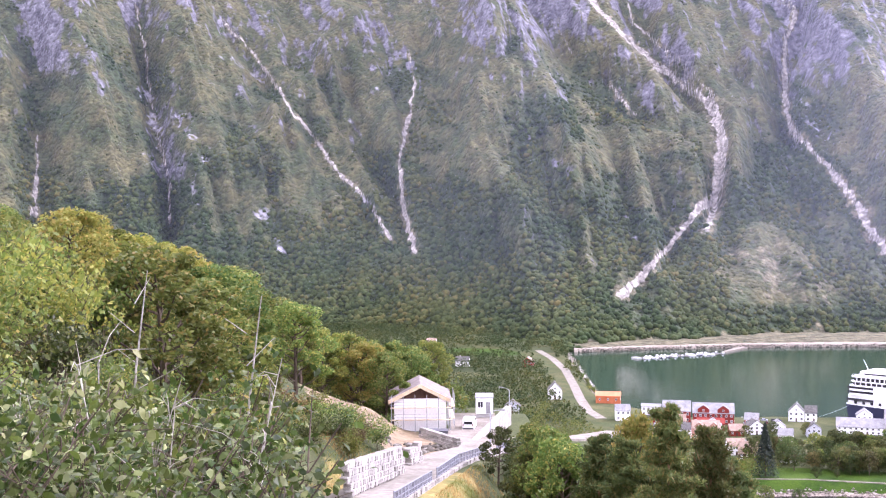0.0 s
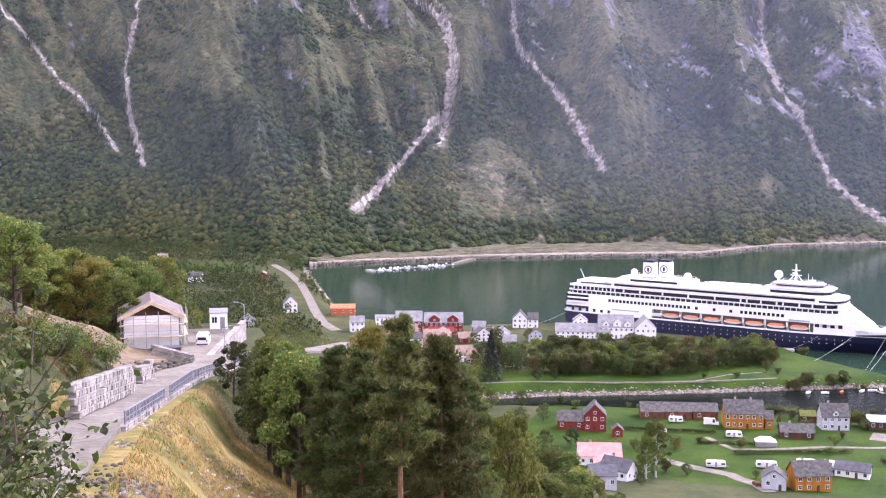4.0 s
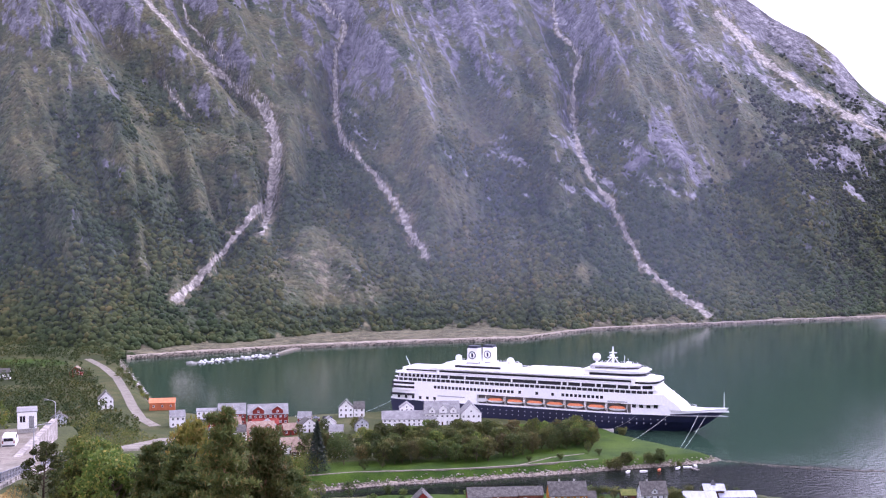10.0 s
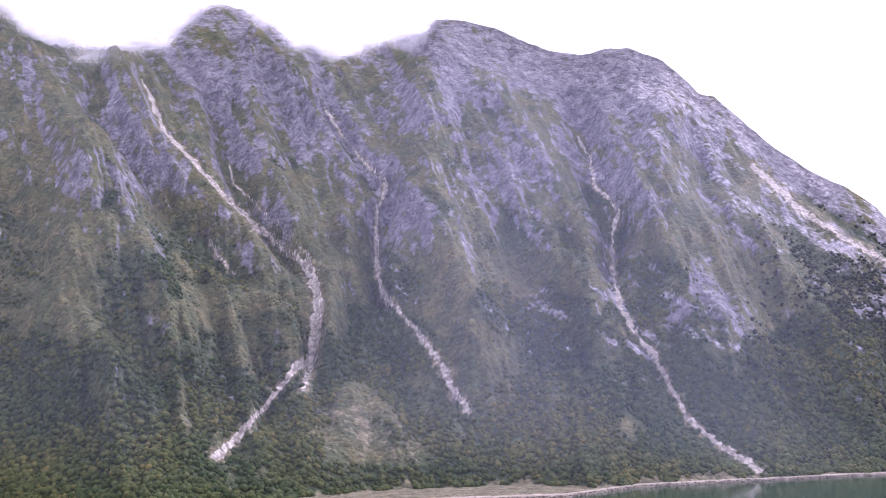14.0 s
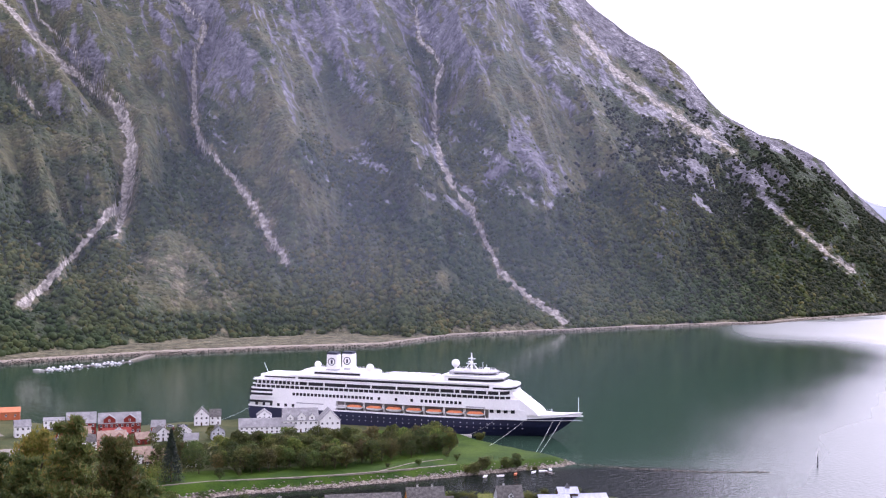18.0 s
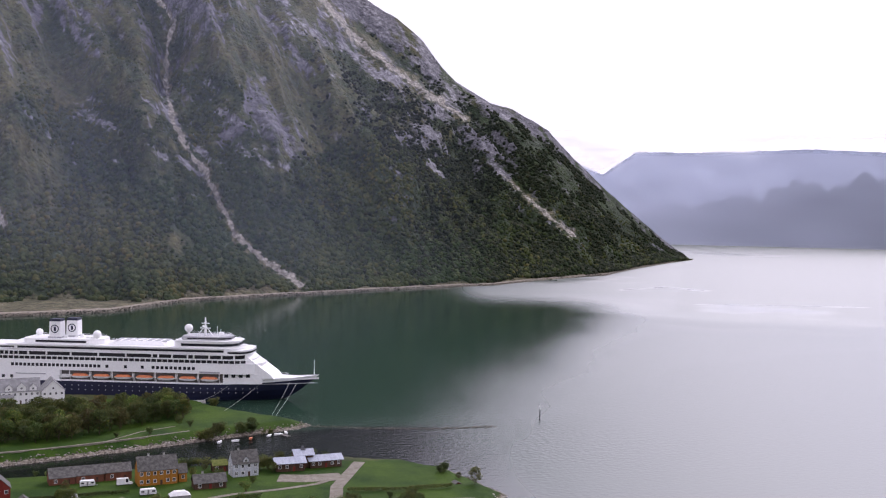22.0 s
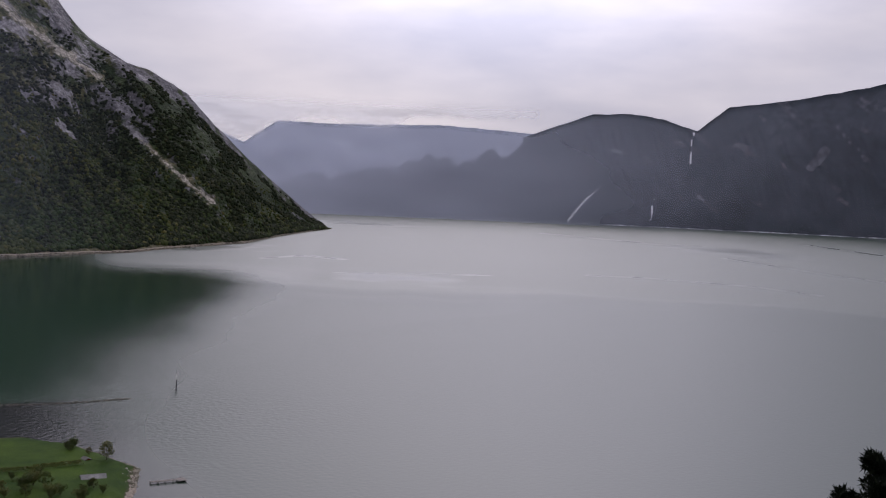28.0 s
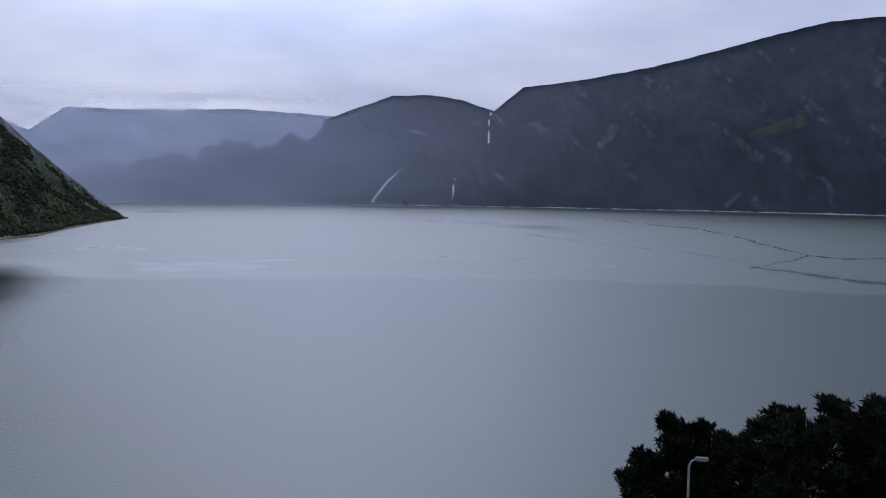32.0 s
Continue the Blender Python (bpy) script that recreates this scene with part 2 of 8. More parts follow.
# where wind waves stand towards the hill, less of the low sky is mirrored
_g = _t.nodes.new("ShaderNodeMapRange")
_g.inputs["To Min"].default_value, _g.inputs["To Max"].default_value = 0.5, 0.03
_t.links.new(_at.outputs["Alpha"], _g.inputs["Value"])
_ga = _t.nodes.new("ShaderNodeMath")
_ga.operation = "MULTIPLY_ADD"
_ga.inputs[1].default_value = 0.2
_t.links.new(_sp.outputs[0], _ga.inputs[0])
_t.links.new(_g.outputs["Result"], _ga.inputs[2])
_t.links.new(_ga.outputs[0], _b.inputs["Specular IOR Level"])
_s = _t.nodes.new("ShaderNodeMapRange")
_s.inputs["To Min"].default_value, _s.inputs["To Max"].default_value = 0.06, 0.9
_t.links.new(_sp.outputs[1], _s.inputs["Value"])
_bp = _t.nodes.new("ShaderNodeBump")
_bp.inputs["Distance"].default_value = 0.6
for _n in (_n1, _n2):
    _t.links.new(_co.outputs["Object"], _n.inputs["Vector"])
_t.links.new(_s.outputs["Result"], _bp.inputs["Strength"])
_t.links.new(_n1.outputs["Fac"], _bp.inputs["Height"])
_t.links.new(_bp.outputs["Normal"], _b.inputs["Normal"])


def leafy(name, c1, c2, c3, through=0.35, rough=0.55, broad=0.0, gloss=0.25):
    """Foliage: each leaf of its own tone, each plant too, and some light comes through."""
    m = bpy.data.materials.new(name)
    m.use_nodes = True
    t = m.node_tree
    link = t.links.new
    b = t.nodes["Principled BSDF"]
    g = t.nodes.new("ShaderNodeNewGeometry")
    oi = t.nodes.new("ShaderNodeObjectInfo")
    r = t.nodes.new("ShaderNodeValToRGB")
    r.color_ramp.elements[0].position, r.color_ramp.elements[0].color = 0.0, (*c1, 1)
    r.color_ramp.elements[1].position, r.color_ramp.elements[1].color = 0.75, (*c2, 1)
    e = r.color_ramp.elements.new(1.0)
    e.color = (*c3, 1)
    link(g.outputs["Random Per Island"], r.inputs["Fac"])
    hs = t.nodes.new("ShaderNodeHueSaturation")
    v = t.nodes.new("ShaderNodeMapRange")
    v.inputs["To Min"].default_value, v.inputs["To Max"].default_value = 0.60, 1.4
    h = t.nodes.new("ShaderNodeMapRange")
    h.inputs["To Min"].default_value, h.inputs["To Max"].default_value = 0.525, 0.470
    b.inputs["Specular IOR Level"].default_value = gloss
    link(oi.outputs["Random"], v.inputs["Value"])
    fr = t.nodes.new("ShaderNodeMath")
    fr.operation = "FRACT"
    mu = t.nodes.new("ShaderNodeMath")
    mu.operation = "MULTIPLY"
    mu.inputs[1].default_value = 7.31
    link(oi.outputs["Random"], mu.inputs[0])
    link(mu.outputs[0], fr.inputs[0])
    link(fr.outputs[0], h.inputs["Value"])
    link(v.outputs["Result"], hs.inputs["Value"])
    link(h.outputs["Result"], hs.inputs["Hue"])
    link(r.outputs["Color"], hs.inputs["Color"])
    col = hs.outputs["Color"]
    if broad:
        co = t.nodes.new("ShaderNodeTexCoord")
        n = t.nodes.new("ShaderNodeTexNoise")
        n.inputs["Scale"].default_value, n.inputs["Detail"].default_value = broad, 6
        n.inputs["Roughness"].default_value = 0.62
        link(co.outputs["Object"], n.inputs["Vector"])
        br = t.nodes.new("ShaderNodeValToRGB")
        br.color_ramp.elements[0].position, br.color_ramp.elements[0].color = 0.42, (0.66, 0.84, 0.80, 1)
        br.color_ramp.elements[1].position, br.color_ramp.elements[1].color = 0.60, (1.28, 1.16, 0.92, 1)
        link(n.outputs["Fac"], br.inputs["Fac"])
        mb = t.nodes.new("ShaderNodeMixRGB")
        mb.blend_type = "MULTIPLY"
        mb.inputs[0].default_value = 1.0
        link(col, mb.inputs[1])
        link(br.outputs["Color"], mb.inputs[2])
        col = mb.outputs["Color"]
    link(col, b.inputs["Base Color"])
    b.inputs["Roughness"].default_value = rough
    tr = t.nodes.new("ShaderNodeBsdfTranslucent")
    link(col, tr.inputs["Color"])
    mx = t.nodes.new("ShaderNodeMixShader")
    mx.inputs[0].default_value = through
    link(b.outputs[0], mx.inputs[1])
    link(tr.outputs[0], mx.inputs[2])
    link(mx.outputs[0], t.nodes["Material Output"].inputs["Surface"])
    return m


leaf_mat = leafy("birch_alder_leaves", (0.060, 0.105, 0.020), (0.145, 0.190, 0.040), (0.28, 0.24, 0.06), 0.45)
gold_leaf_mat = leafy("yellowing_leaves", (0.11, 0.14, 0.024), (0.21, 0.22, 0.044), (0.30, 0.24, 0.055), 0.45)
rust_leaf_mat = leafy("rusty_bracken", (0.12, 0.075, 0.03), (0.20, 0.13, 0.05), (0.14, 0.15, 0.04), 0.35)
bush_leaf_mat = leafy("willow_shrub_leaves", (0.024, 0.044, 0.008), (0.082, 0.112, 0.022), (0.25, 0.27, 0.12), 0.4, 0.4)
needle_mat = leafy("pine_needles", (0.050, 0.080, 0.022), (0.105, 0.130, 0.036), (0.19, 0.14, 0.048), 0.4)
# pine needles again, with the dim underexposed look put into the colour
underexposed_needle_mat = leafy("underexposed_pine_needles", (0.005, 0.009, 0.005), (0.011, 0.017, 0.008), (0.022, 0.026, 0.012), 0.1, 0.8, 0.0, 0.1)
spruce_mat = leafy("spruce_needles", (0.014, 0.028, 0.018), (0.028, 0.045, 0.026), (0.045, 0.055, 0.03), 0.1)
woods_mat = leafy("mountain_birch_woods", (0.030, 0.048, 0.018), (0.052, 0.073, 0.026), (0.088, 0.092, 0.035), 0.0, 0.9, 0.00444, 0.1)
grass_mat = leafy("dry_hill_grass", (0.22, 0.165, 0.05), (0.40, 0.30, 0.10), (0.30, 0.17, 0.06), 0.5, 0.8)
green_grass_mat = leafy("green_hill_grass", (0.09, 0.12, 0.025), (0.17, 0.19, 0.045), (0.26, 0.22, 0.07), 0.5, 0.8)
bark_mat = surf("grey_brown_bark", (0.06, 0.045, 0.032), (0.11, 0.085, 0.06), 3.0, 0.9, 0.5, stretch=(1, 1, 0.25))
pine_bark_mat = surf("reddish_pine_bark", (0.17, 0.095, 0.055), (0.30, 0.185, 0.115), 3.0, 0.9, 0.5, stretch=(1, 1, 0.25))
birch_bark_mat = surf("pale_birch_bark", (0.42, 0.40, 0.36), (0.62, 0.60, 0.55), 2.0, 0.8, 0.3, (0.06, 0.055, 0.05), spots=0.66)

# ---- the land ----


def lattice(ix, iy, seed):
    h = np.sin(ix * 127.1 + iy * 311.7 + seed * 74.7) * 43758.5453
    return h - np.floor(h)


def value_noise(x, y, seed=0):
    ix, iy = np.floor(x), np.floor(y)
    fx, fy = x - ix, y - iy
    fx, fy = fx * fx * (3 - 2 * fx), fy * fy * (3 - 2 * fy)
    a, b = lattice(ix, iy, seed), lattice(ix + 1, iy, seed)
    c, d = lattice(ix, iy + 1, seed), lattice(ix + 1, iy + 1, seed)
    return (a + (b - a) * fx) * (1 - fy) + (c + (d - c) * fx) * fy


def fbm(x, y, octaves=5, seed=0, gain=0.5):
    s, w, tot = 0, 1.0, 0
    for k in range(octaves):
        s = s + w * (value_noise(x * 2 ** k + 17.3 * k, y * 2 ** k - 9.1 * k, seed + k) - 0.5)
        tot += w
        w *= gain
    return s / tot * 2


def smooth(lo, hi, v):
    t = np.clip((v - lo) / (hi - lo), 0, 1)
    return t * t * (3 - 2 * t)


def near_line(px, py, line, taper=None):
    """Distance from points to a polyline, and how far along it, 0 to 1."""
    best = np.full(np.shape(px), 1e9)
    along = np.zeros(np.shape(px))
    n = len(line) - 1
    for k, ((x0, y0), (x1, y1)) in enumerate(zip(line, line[1:])):
        dx, dy = x1 - x0, y1 - y0
        t = np.clip(((px - x0) * dx + (py - y0) * dy) / (dx * dx + dy * dy + 1e-12), 0, 1)
        d = np.hypot(px - x0 - t * dx, py - y0 - t * dy)
        m = d < best
        best = np.where(m, d, best)
        along = np.where(m, (k + t) / n, along)
    return best, along


def inside(px, py, poly):
    c = np.zeros(np.shape(px), bool)
    for (x0, y0), (x1, y1) in zip(poly, poly[1:] + poly[:1]):
        cross = ((y0 > py) != (y1 > py)) & (px < (x1 - x0) * (py - y0) / (y1 - y0 + 1e-12) + x0)
        c ^= cross
    return c


# shorelines, in metres: the village with its spit, and the south bank with the camera's hill
VILLAGE = [(-900, 1700), (-515, 1030), (-468, 950), (-362, 774), (-336, 735), (-300, 708), (-255, 690), (-214, 716), (-172, 738),
           (-100, 722), (-32, 706), (-16, 690), (-2, 668), (20, 645), (47, 618), (38, 609), (-23, 577), (-78, 549), (-132, 525), (-215, 470), (-330, 400), (-900, 120), (-2500, 500)]
SOUTH = [(-900, 90), (-335, 378), (-228, 448), (-111, 500), (-50, 514), (0, 521), (51, 531), (85, 519), (103, 500), (119, 455),
         (110, 430), (96, 385), (105, 310), (160, 230), (260, 160), (560, 110), (1500, -300), (1500, -3000), (-3000, -3000)]
AZ_T = np.array([-180, -110, -70, -52, -45, -38, -32, -27, -20, -10, 10, 30, 70, 110, 180], float)
R_T = np.array([4, 20, 70, 170, 400, 800, 1200], float)
Z_T = np.array([
    [123, 123, 122.2, 121.6, 121.3, 121.2, 121.2, 121.2, 121, 120.8, 120.8, 120.8, 121, 122, 123],
    [128, 126, 121, 118.3, 117.0, 116.0, 115.3, 114, 112, 111, 111, 111, 113, 119, 128],
    [145, 138, 128, 119, 113, 106.2, 102.5, 98, 91, 85, 85, 87, 90, 115, 145],
    [175, 160, 130, 114, 107, 99, 93.7, 84, 64, 50, 45, 40, 50, 110, 175],
    [240, 190, 120, 66, 46, 33, 21, 12, 8, 5, 4, 4, 10, 100, 240],
    [350, 200, 80, 30, 14, 8, 6, 5, 4, 4, 4, 4, 10, 90, 350],
    [400, 160, 30, 12, 8, 7, 6, 5, 4, 4, 4, 4, 10, 90, 400]])
FOOT = np.array([(-75, 1500), (-45, 1460), (-36, 1400), (-30, 1270), (-26.7, 1150), (-18.5, 1216), (-6, 1298), (-5.2, 1323), (-2.4, 1434), (4.2, 1557), (13.7, 1789), (19.6, 2146), (23.9, 2945)], float)
RIDGE = np.array([(-75, 17), (-50, 20), (-40, 20), (-34, 20.5), (-26.4, 19.4), (-23.8, 19.8), (-20.8, 19.2), (-17.2, 18.9), (-12.2, 19.3), (-10.7, 19.2), (-9.2, 18.8), (-7.4, 18.0), (-6.2, 17.55), (-4.4, 17.25), (-3.2, 17.5), (-2, 17.47), (-0.25, 16.7), (0.9, 15.65),
                  (1.5, 14.95), (2.3, 14.75), (3.9, 13.17), (5.2, 11.95), (6.8, 10.7), (8.45, 9.76), (9.8, 8.7), (10.84, 7.35), (11.6, 6.6), (13.4, 5.55), (14.6, 5.2), (16.4, 4.2), (17.8, 2.72), (19.45, 1.15), (20.66, 0.1), (22.47, -1.4), (23.9, -2.47)], float)
FAN = (-17.0, 0.7)
RIDGE_R = np.array([(-75, 2900), (-12, 3000), (0, 2900), (10, 2850), (17, 2800), (20, 2800), (23.9, 2960)], float)


# spurs and gullies: line by bearing and elevation, half width in degrees, height in metres
SPURS = [
    ([(-29.7, 16.8), (-26.3, 11.7), (-23.0, 7.7), (-20.6, 3.0)], 1.3, 34),
    ([(-22.0, 17.3), (-19.6, 15.1), (-17.1, 12.6), (-15.2, 11.0)], 0.8, 52),
    ([(-17.1, 8.4), (-17.7, 5.4), (-18.0, 1.9)], 0.8, 24),
    ([(-12.3, 17.1), (-12.6, 13.9), (-13.1, 11.0), (-12.3, 6.6), (-10.3, 2.4)], 1.5, 60),
    ([(-9.2, 15.1), (-7.5, 11.8), (-6.1, 8.2), (-4.2, 2.9)], 1.2, 34),
    ([(-0.2, 13.3), (-0.8, 10.4), (0.5, 5.2), (2.0, 1.7)], 1.4, 55),
    ([(3.1, 7.9), (6.2, 3.9), (8.8, 0.5)], 1.6, 36),
    ([(-33.9, 15.9), (-31.3, 11.4), (-28.4, 6.4), (-26.0, 2.5)], 1.7, 40),
    ([(-30.1, 10.4), (-30.7, 6.4), (-31.3, 2.6), (-29.6, -0.1)], 1.7, 46),
    ([(-37.8, 10.4), (-39.5, 7.9), (-42.2, 3.5)], 1.2, 36),
    ([(-46.4, 11.9), (-45.7, 7.5), (-44.5, 2.6)], 1.0, 38),
    ([(-51.5, 11.7), (-50.5, 6.2)], 1.5, 36),
    ([(11.5, 5.8), (14.9, 2.1), (18.2, -1.3)], 1.4, 26),
]
GULLIES = [
    ([(-23.9, 14.9), (-23.4, 12.6), (-22.2, 9.8), (-19.5, 7.5)], 0.7, 44),
    ([(-18.7, 15.1), (-16.8, 12.5), (-15.2, 10.6), (-15.9, 8.4), (-15.6, 6.0)], 0.7, 52),
    ([(-4.7, 14.6), (-4.1, 11.7), (-3.0, 9.2), (-3.3, 7.0)], 0.8, 46),
    ([(-9.3, 14.2), (-7.5, 10.9), (-5.2, 6.8)], 0.6, 26),
    ([(-30.3, 14.6), (-29.1, 12.7), (-26.5, 9.6), (-23.3, 6.2), (-20.6, 4.2)], 0.6, 24),
    ([(-17.7, 8.1), (-17.1, 4.8), (-17.1, 2.5)], 0.4, 20),
    ([(-48.3, 11.8), (-47.9, 8.3), (-47.3, 4.9), (-47.0, 0.9)], 0.6, 40),
    ([(-53.4, 10.8), (-53.2, 5.1), (-53.5, 1.2)], 0.8, 34),
    ([(-40.7, 9.3), (-37.8, 5.8), (-35.5, 2.6)], 0.5, 26),
    ([(6.6, 9.9), (11.0, 6.1), (15.5, 0.9)], 0.5, 18),
]
TERRACE = np.array([(-75, 0), (-29, 10), (-26.5, 60), (-22, 80), (-19, 100), (-16, 150), (-8, 160), (-5.6, 125), (-4.6, 40), (-2, 16), (24, 8)], float)

DIRT = [(-118, 146), (-101, 133), (-90, 121), (-79, 108)]
HILL_ROAD = [(-34, 38), (-46, 58), (-57, 80), (-64.5, 96), (-70.5, 112), (-75.5, 130), (-79, 145), (-84, 172), (-95, 215)]
HILL_ROAD_Z = [109.0, 105.6, 102.0, 99.9, 97.6, 95.3, 93.3, 88.5, 82.0]
DRIVE = [(-74, 122), (-86, 140), (-95, 155), (-104, 170)]
DRIVE_Z = [96.3, 94.0, 92.9, 91.6]


def interp(table, a):
    return np.interp(a, table[:, 0], table[:, 1])


def hill(x, y):
    """Height of the near land, without the shore."""
    az, r = np.degrees(np.arctan2(x, y)), np.hypot(x, y)
    lr = np.interp(np.log(np.maximum(r, 4.01)), np.log(R_T), np.arange(len(R_T)))
    i = np.clip(lr.astype(int), 0, len(R_T) - 2)
    f = lr - i
    cols = np.array([np.interp(az, AZ_T, row) for row in Z_T])
    a = np.take_along_axis(cols, i[None], 0)[0]
    b = np.take_along_axis(cols, (i + 1)[None], 0)[0]
    z = a + (b - a) * f
    rough = np.clip((z - 5) / 20, 0, 1)
    for line, zs, w0, w1 in ((DRIVE, DRIVE_Z, 16, 9), (HILL_ROAD, HILL_ROAD_Z, 9, 4.2)):
        d, al = near_line(x, y, line)
        k = smooth(w0, w1, d)
        z = z * (1 - k) + (np.interp(al * (len(line) - 1), np.arange(len(line)), zs) - 0.35) * k
        rough = rough * (1 - k)
    even = 1 - 0.75 * smooth(-44, -40, az) * smooth(-20, -24, az) * smooth(125, 100, r)
    z = z + rough * even * (1.6 * fbm(x / 22, y / 22, 4, 5) + 0.25 * fbm(x / 3, y / 3, 3, 9)) * np.clip(r / 40, 0.1, 1)
    return z


def land_height(x, y):
    x, y = np.asarray(x, float), np.asarray(y, float)
    z = hill(x, y)
    out = np.full(np.shape(x), -7.0)
    for poly in (VILLAGE, SOUTH):
        d, _ = near_line(x, y, poly + poly[:1])
        d = np.where(inside(x, y, poly), d, -d) + 1.5 * fbm(x / 9, y / 9, 3, 3)
        bank = np.where(d > 0, 0.1 + d * 0.42 + 0.012 * d * d, d * 0.4)
        out = np.maximum(out, np.where(d > -18, np.minimum(z, bank), -7.0))
    r, az = np.hypot(x, y), np.degrees(np.arctan2(x, y))
    foot = interp(FOOT, az)
    return np.where((az < 23.9) & (r > foot), np.minimum(out, 3 - (r - foot) * 0.4), out)


def ground_at(x, y):
    return float(land_height(np.array([float(x)]), np.array([float(y)]))[0])


def mountain_at(az, t):
    """Point of the mountain by bearing in degrees and by t, 0 at the foot and 1 on the ridge. Returns x, y, z."""
    r0, rr = interp(FOOT, az), interp(RIDGE_R, az)
    rr = np.maximum(rr, r0 + 25)
    jag = 0.05 * fbm(az * 2.3, az * 0 + 3.0, 5, 21)
    zr = 124 + rr * np.tan(np.radians(interp(RIDGE, az) + jag * np.clip((24 - az) / 8, 0, 1)))
    zr = np.maximum(zr, 3)
    r = r0 + (rr - r0) * t
    # a flat gravel terrace lies between the shore and the slope
    tb = np.minimum(interp(TERRACE, az) / (rr - r0), 0.12)
    tc = np.clip((t - tb) / (1 - tb), 0, 1)
    z = zr * (0.80 * tc + 0.20 * tc ** 2.2) + 3.6 * smooth(0, 0.02, t) * (1 - tc)
    # spurs and gullies that run down the slope, and ledges across it
    size = np.clip((rr - r0) / 1200, 0.1, 1) * np.sin(np.pi * tc) ** 0.7
    lean = az + 9.0 * tc
    ridged = 0.5 - np.abs(fbm(lean / 2.6, tc * 1.6, 4, 35))
    z = z + size * (40 * fbm(lean / 5.5, tc * 1.2, 4, 31) + 60 * (ridged - 0.3) + 34 * fbm(lean / 1.0, tc * 5, 4, 37) + 15 * fbm(az * 1.7, tc * 26, 4, 41))
    el = np.degrees(np.arctan2(z - 124, r))
    ends = np.clip(tc * 8, 0, 1) * np.clip((1 - tc) * 8, 0, 1)
    wob = 0.35 * fbm(az * 0.9, el * 0.9, 3, 45)
    for lines, sign in ((SPURS, 1), (GULLIES, -1)):
        for line, w, amp in lines:
            d, al = near_line(az + wob, el - wob, line)
            z = z + sign * 1.35 * amp * np.exp(-(d / w) ** 2) * ends
    for line in (SLIDE, FALL_MID, FALL_EAST, FALL_WEST, FALL_THIN, CREVICE):
        d, _ = near_line(az, el + 0.3, line)
        z = z - 20 * np.exp(-(d / 0.45) ** 2) * ends
    # the fan of scree under the great slide
    u = FAN[1] - el
    z = z + 26 * np.exp(-((az - FAN[0] - 0.35 * u) / (0.7 + 0.62 * np.maximum(u, 0))) ** 2) * smooth(-0.3, 1.6, u) * smooth(0.0, 0.05, tc)
    z = np.where(t > 1, zr - (t - 1) * 700, z)
    z = np.where(t < 0, t * 200, z)
    a = np.radians(az)
    return r * np.sin(a), r * np.cos(a), z


def sheet(name, xs, ys, zs, mat, mask=None, cover=None):
    """A grid of points as one mesh, with a vertex mask."""
    n, k = xs.shape
    me = bpy.data.meshes.new(name)
    co = np.stack([xs, ys, zs], -1).reshape(-1, 3).astype(np.float32)
    i = (np.arange(n - 1)[:, None] * k + np.arange(k - 1)[None]).reshape(-1)
    quads = np.stack([i, i + 1, i + k + 1, i + k], -1)
    fast_mesh(me, co, quads)
    if mask is not None:
        at = me.color_attributes.new("mask", "FLOAT_COLOR", "POINT")
        at.data.foreach_set("color", mask.reshape(-1, 4).astype(np.float32).reshape(-1))
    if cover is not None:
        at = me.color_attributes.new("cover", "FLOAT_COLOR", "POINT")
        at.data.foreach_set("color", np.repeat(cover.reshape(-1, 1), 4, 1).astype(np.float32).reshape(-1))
    me.materials.append(mat)
    return new(name, me)


def fast_mesh(me, co, faces, smooth_faces=True):
    nf, k = faces.shape
    me.vertices.add(len(co))
    me.vertices.foreach_set("co", np.asarray(co, np.float32).reshape(-1))
    me.loops.add(nf * k)
    me.loops.foreach_set("vertex_index", np.ascontiguousarray(faces, dtype=np.int32).reshape(-1))
    me.polygons.add(nf)
    me.polygons.foreach_set("loop_start", np.arange(0, nf * k, k, dtype=np.int32))
    me.polygons.foreach_set("loop_total", np.full(nf, k, np.int32))
    me.polygons.foreach_set("use_smooth", np.full(nf, smooth_faces))
    me.update(calc_edges=True)


# bed of the fjord, under all
seabed_x, seabed_y = np.meshgrid(np.linspace(-5200, 5200, 9), np.linspace(-5200, 5200, 9))
seabed = tagged(sheet("ground", seabed_x, -seabed_y, seabed_x * 0 - 9.0, ground_mat, np.zeros((9, 9, 4))), "dark bed of the fjord under the water", "ground", kind="structure")
wa, wr = np.meshgrid(np.concatenate([np.arange(-180, -60, 12.0), np.arange(-60, 80, 0.25), np.arange(80, 181, 12.0)]), np.concatenate([np.geomspace(40, 380, 8), np.geomspace(390, 4900, 420), [5100, 5600]]))
wx, wy = wr * np.sin(np.radians(wa)), wr * np.cos(np.radians(wa))
lee, _ = near_line(wx, wy, [(-520, 1030), (-140, 1300), (100, 1560), (430, 1740), (720, 2020), (960, 2350)])
ruffle = smooth(430, 800, lee + 130 * fbm(wx / 260, wy / 260, 4, 91)) * smooth(-40, 120, wx - 0.12 * wy + 60)
ruffle = np.maximum(ruffle, smooth(1180, 1420, wr) * smooth(21.6, 23.4, wa + 0.4 * fbm(wx / 120, wy / 500, 3, 95)))
calm = np.zeros(wa.shape)
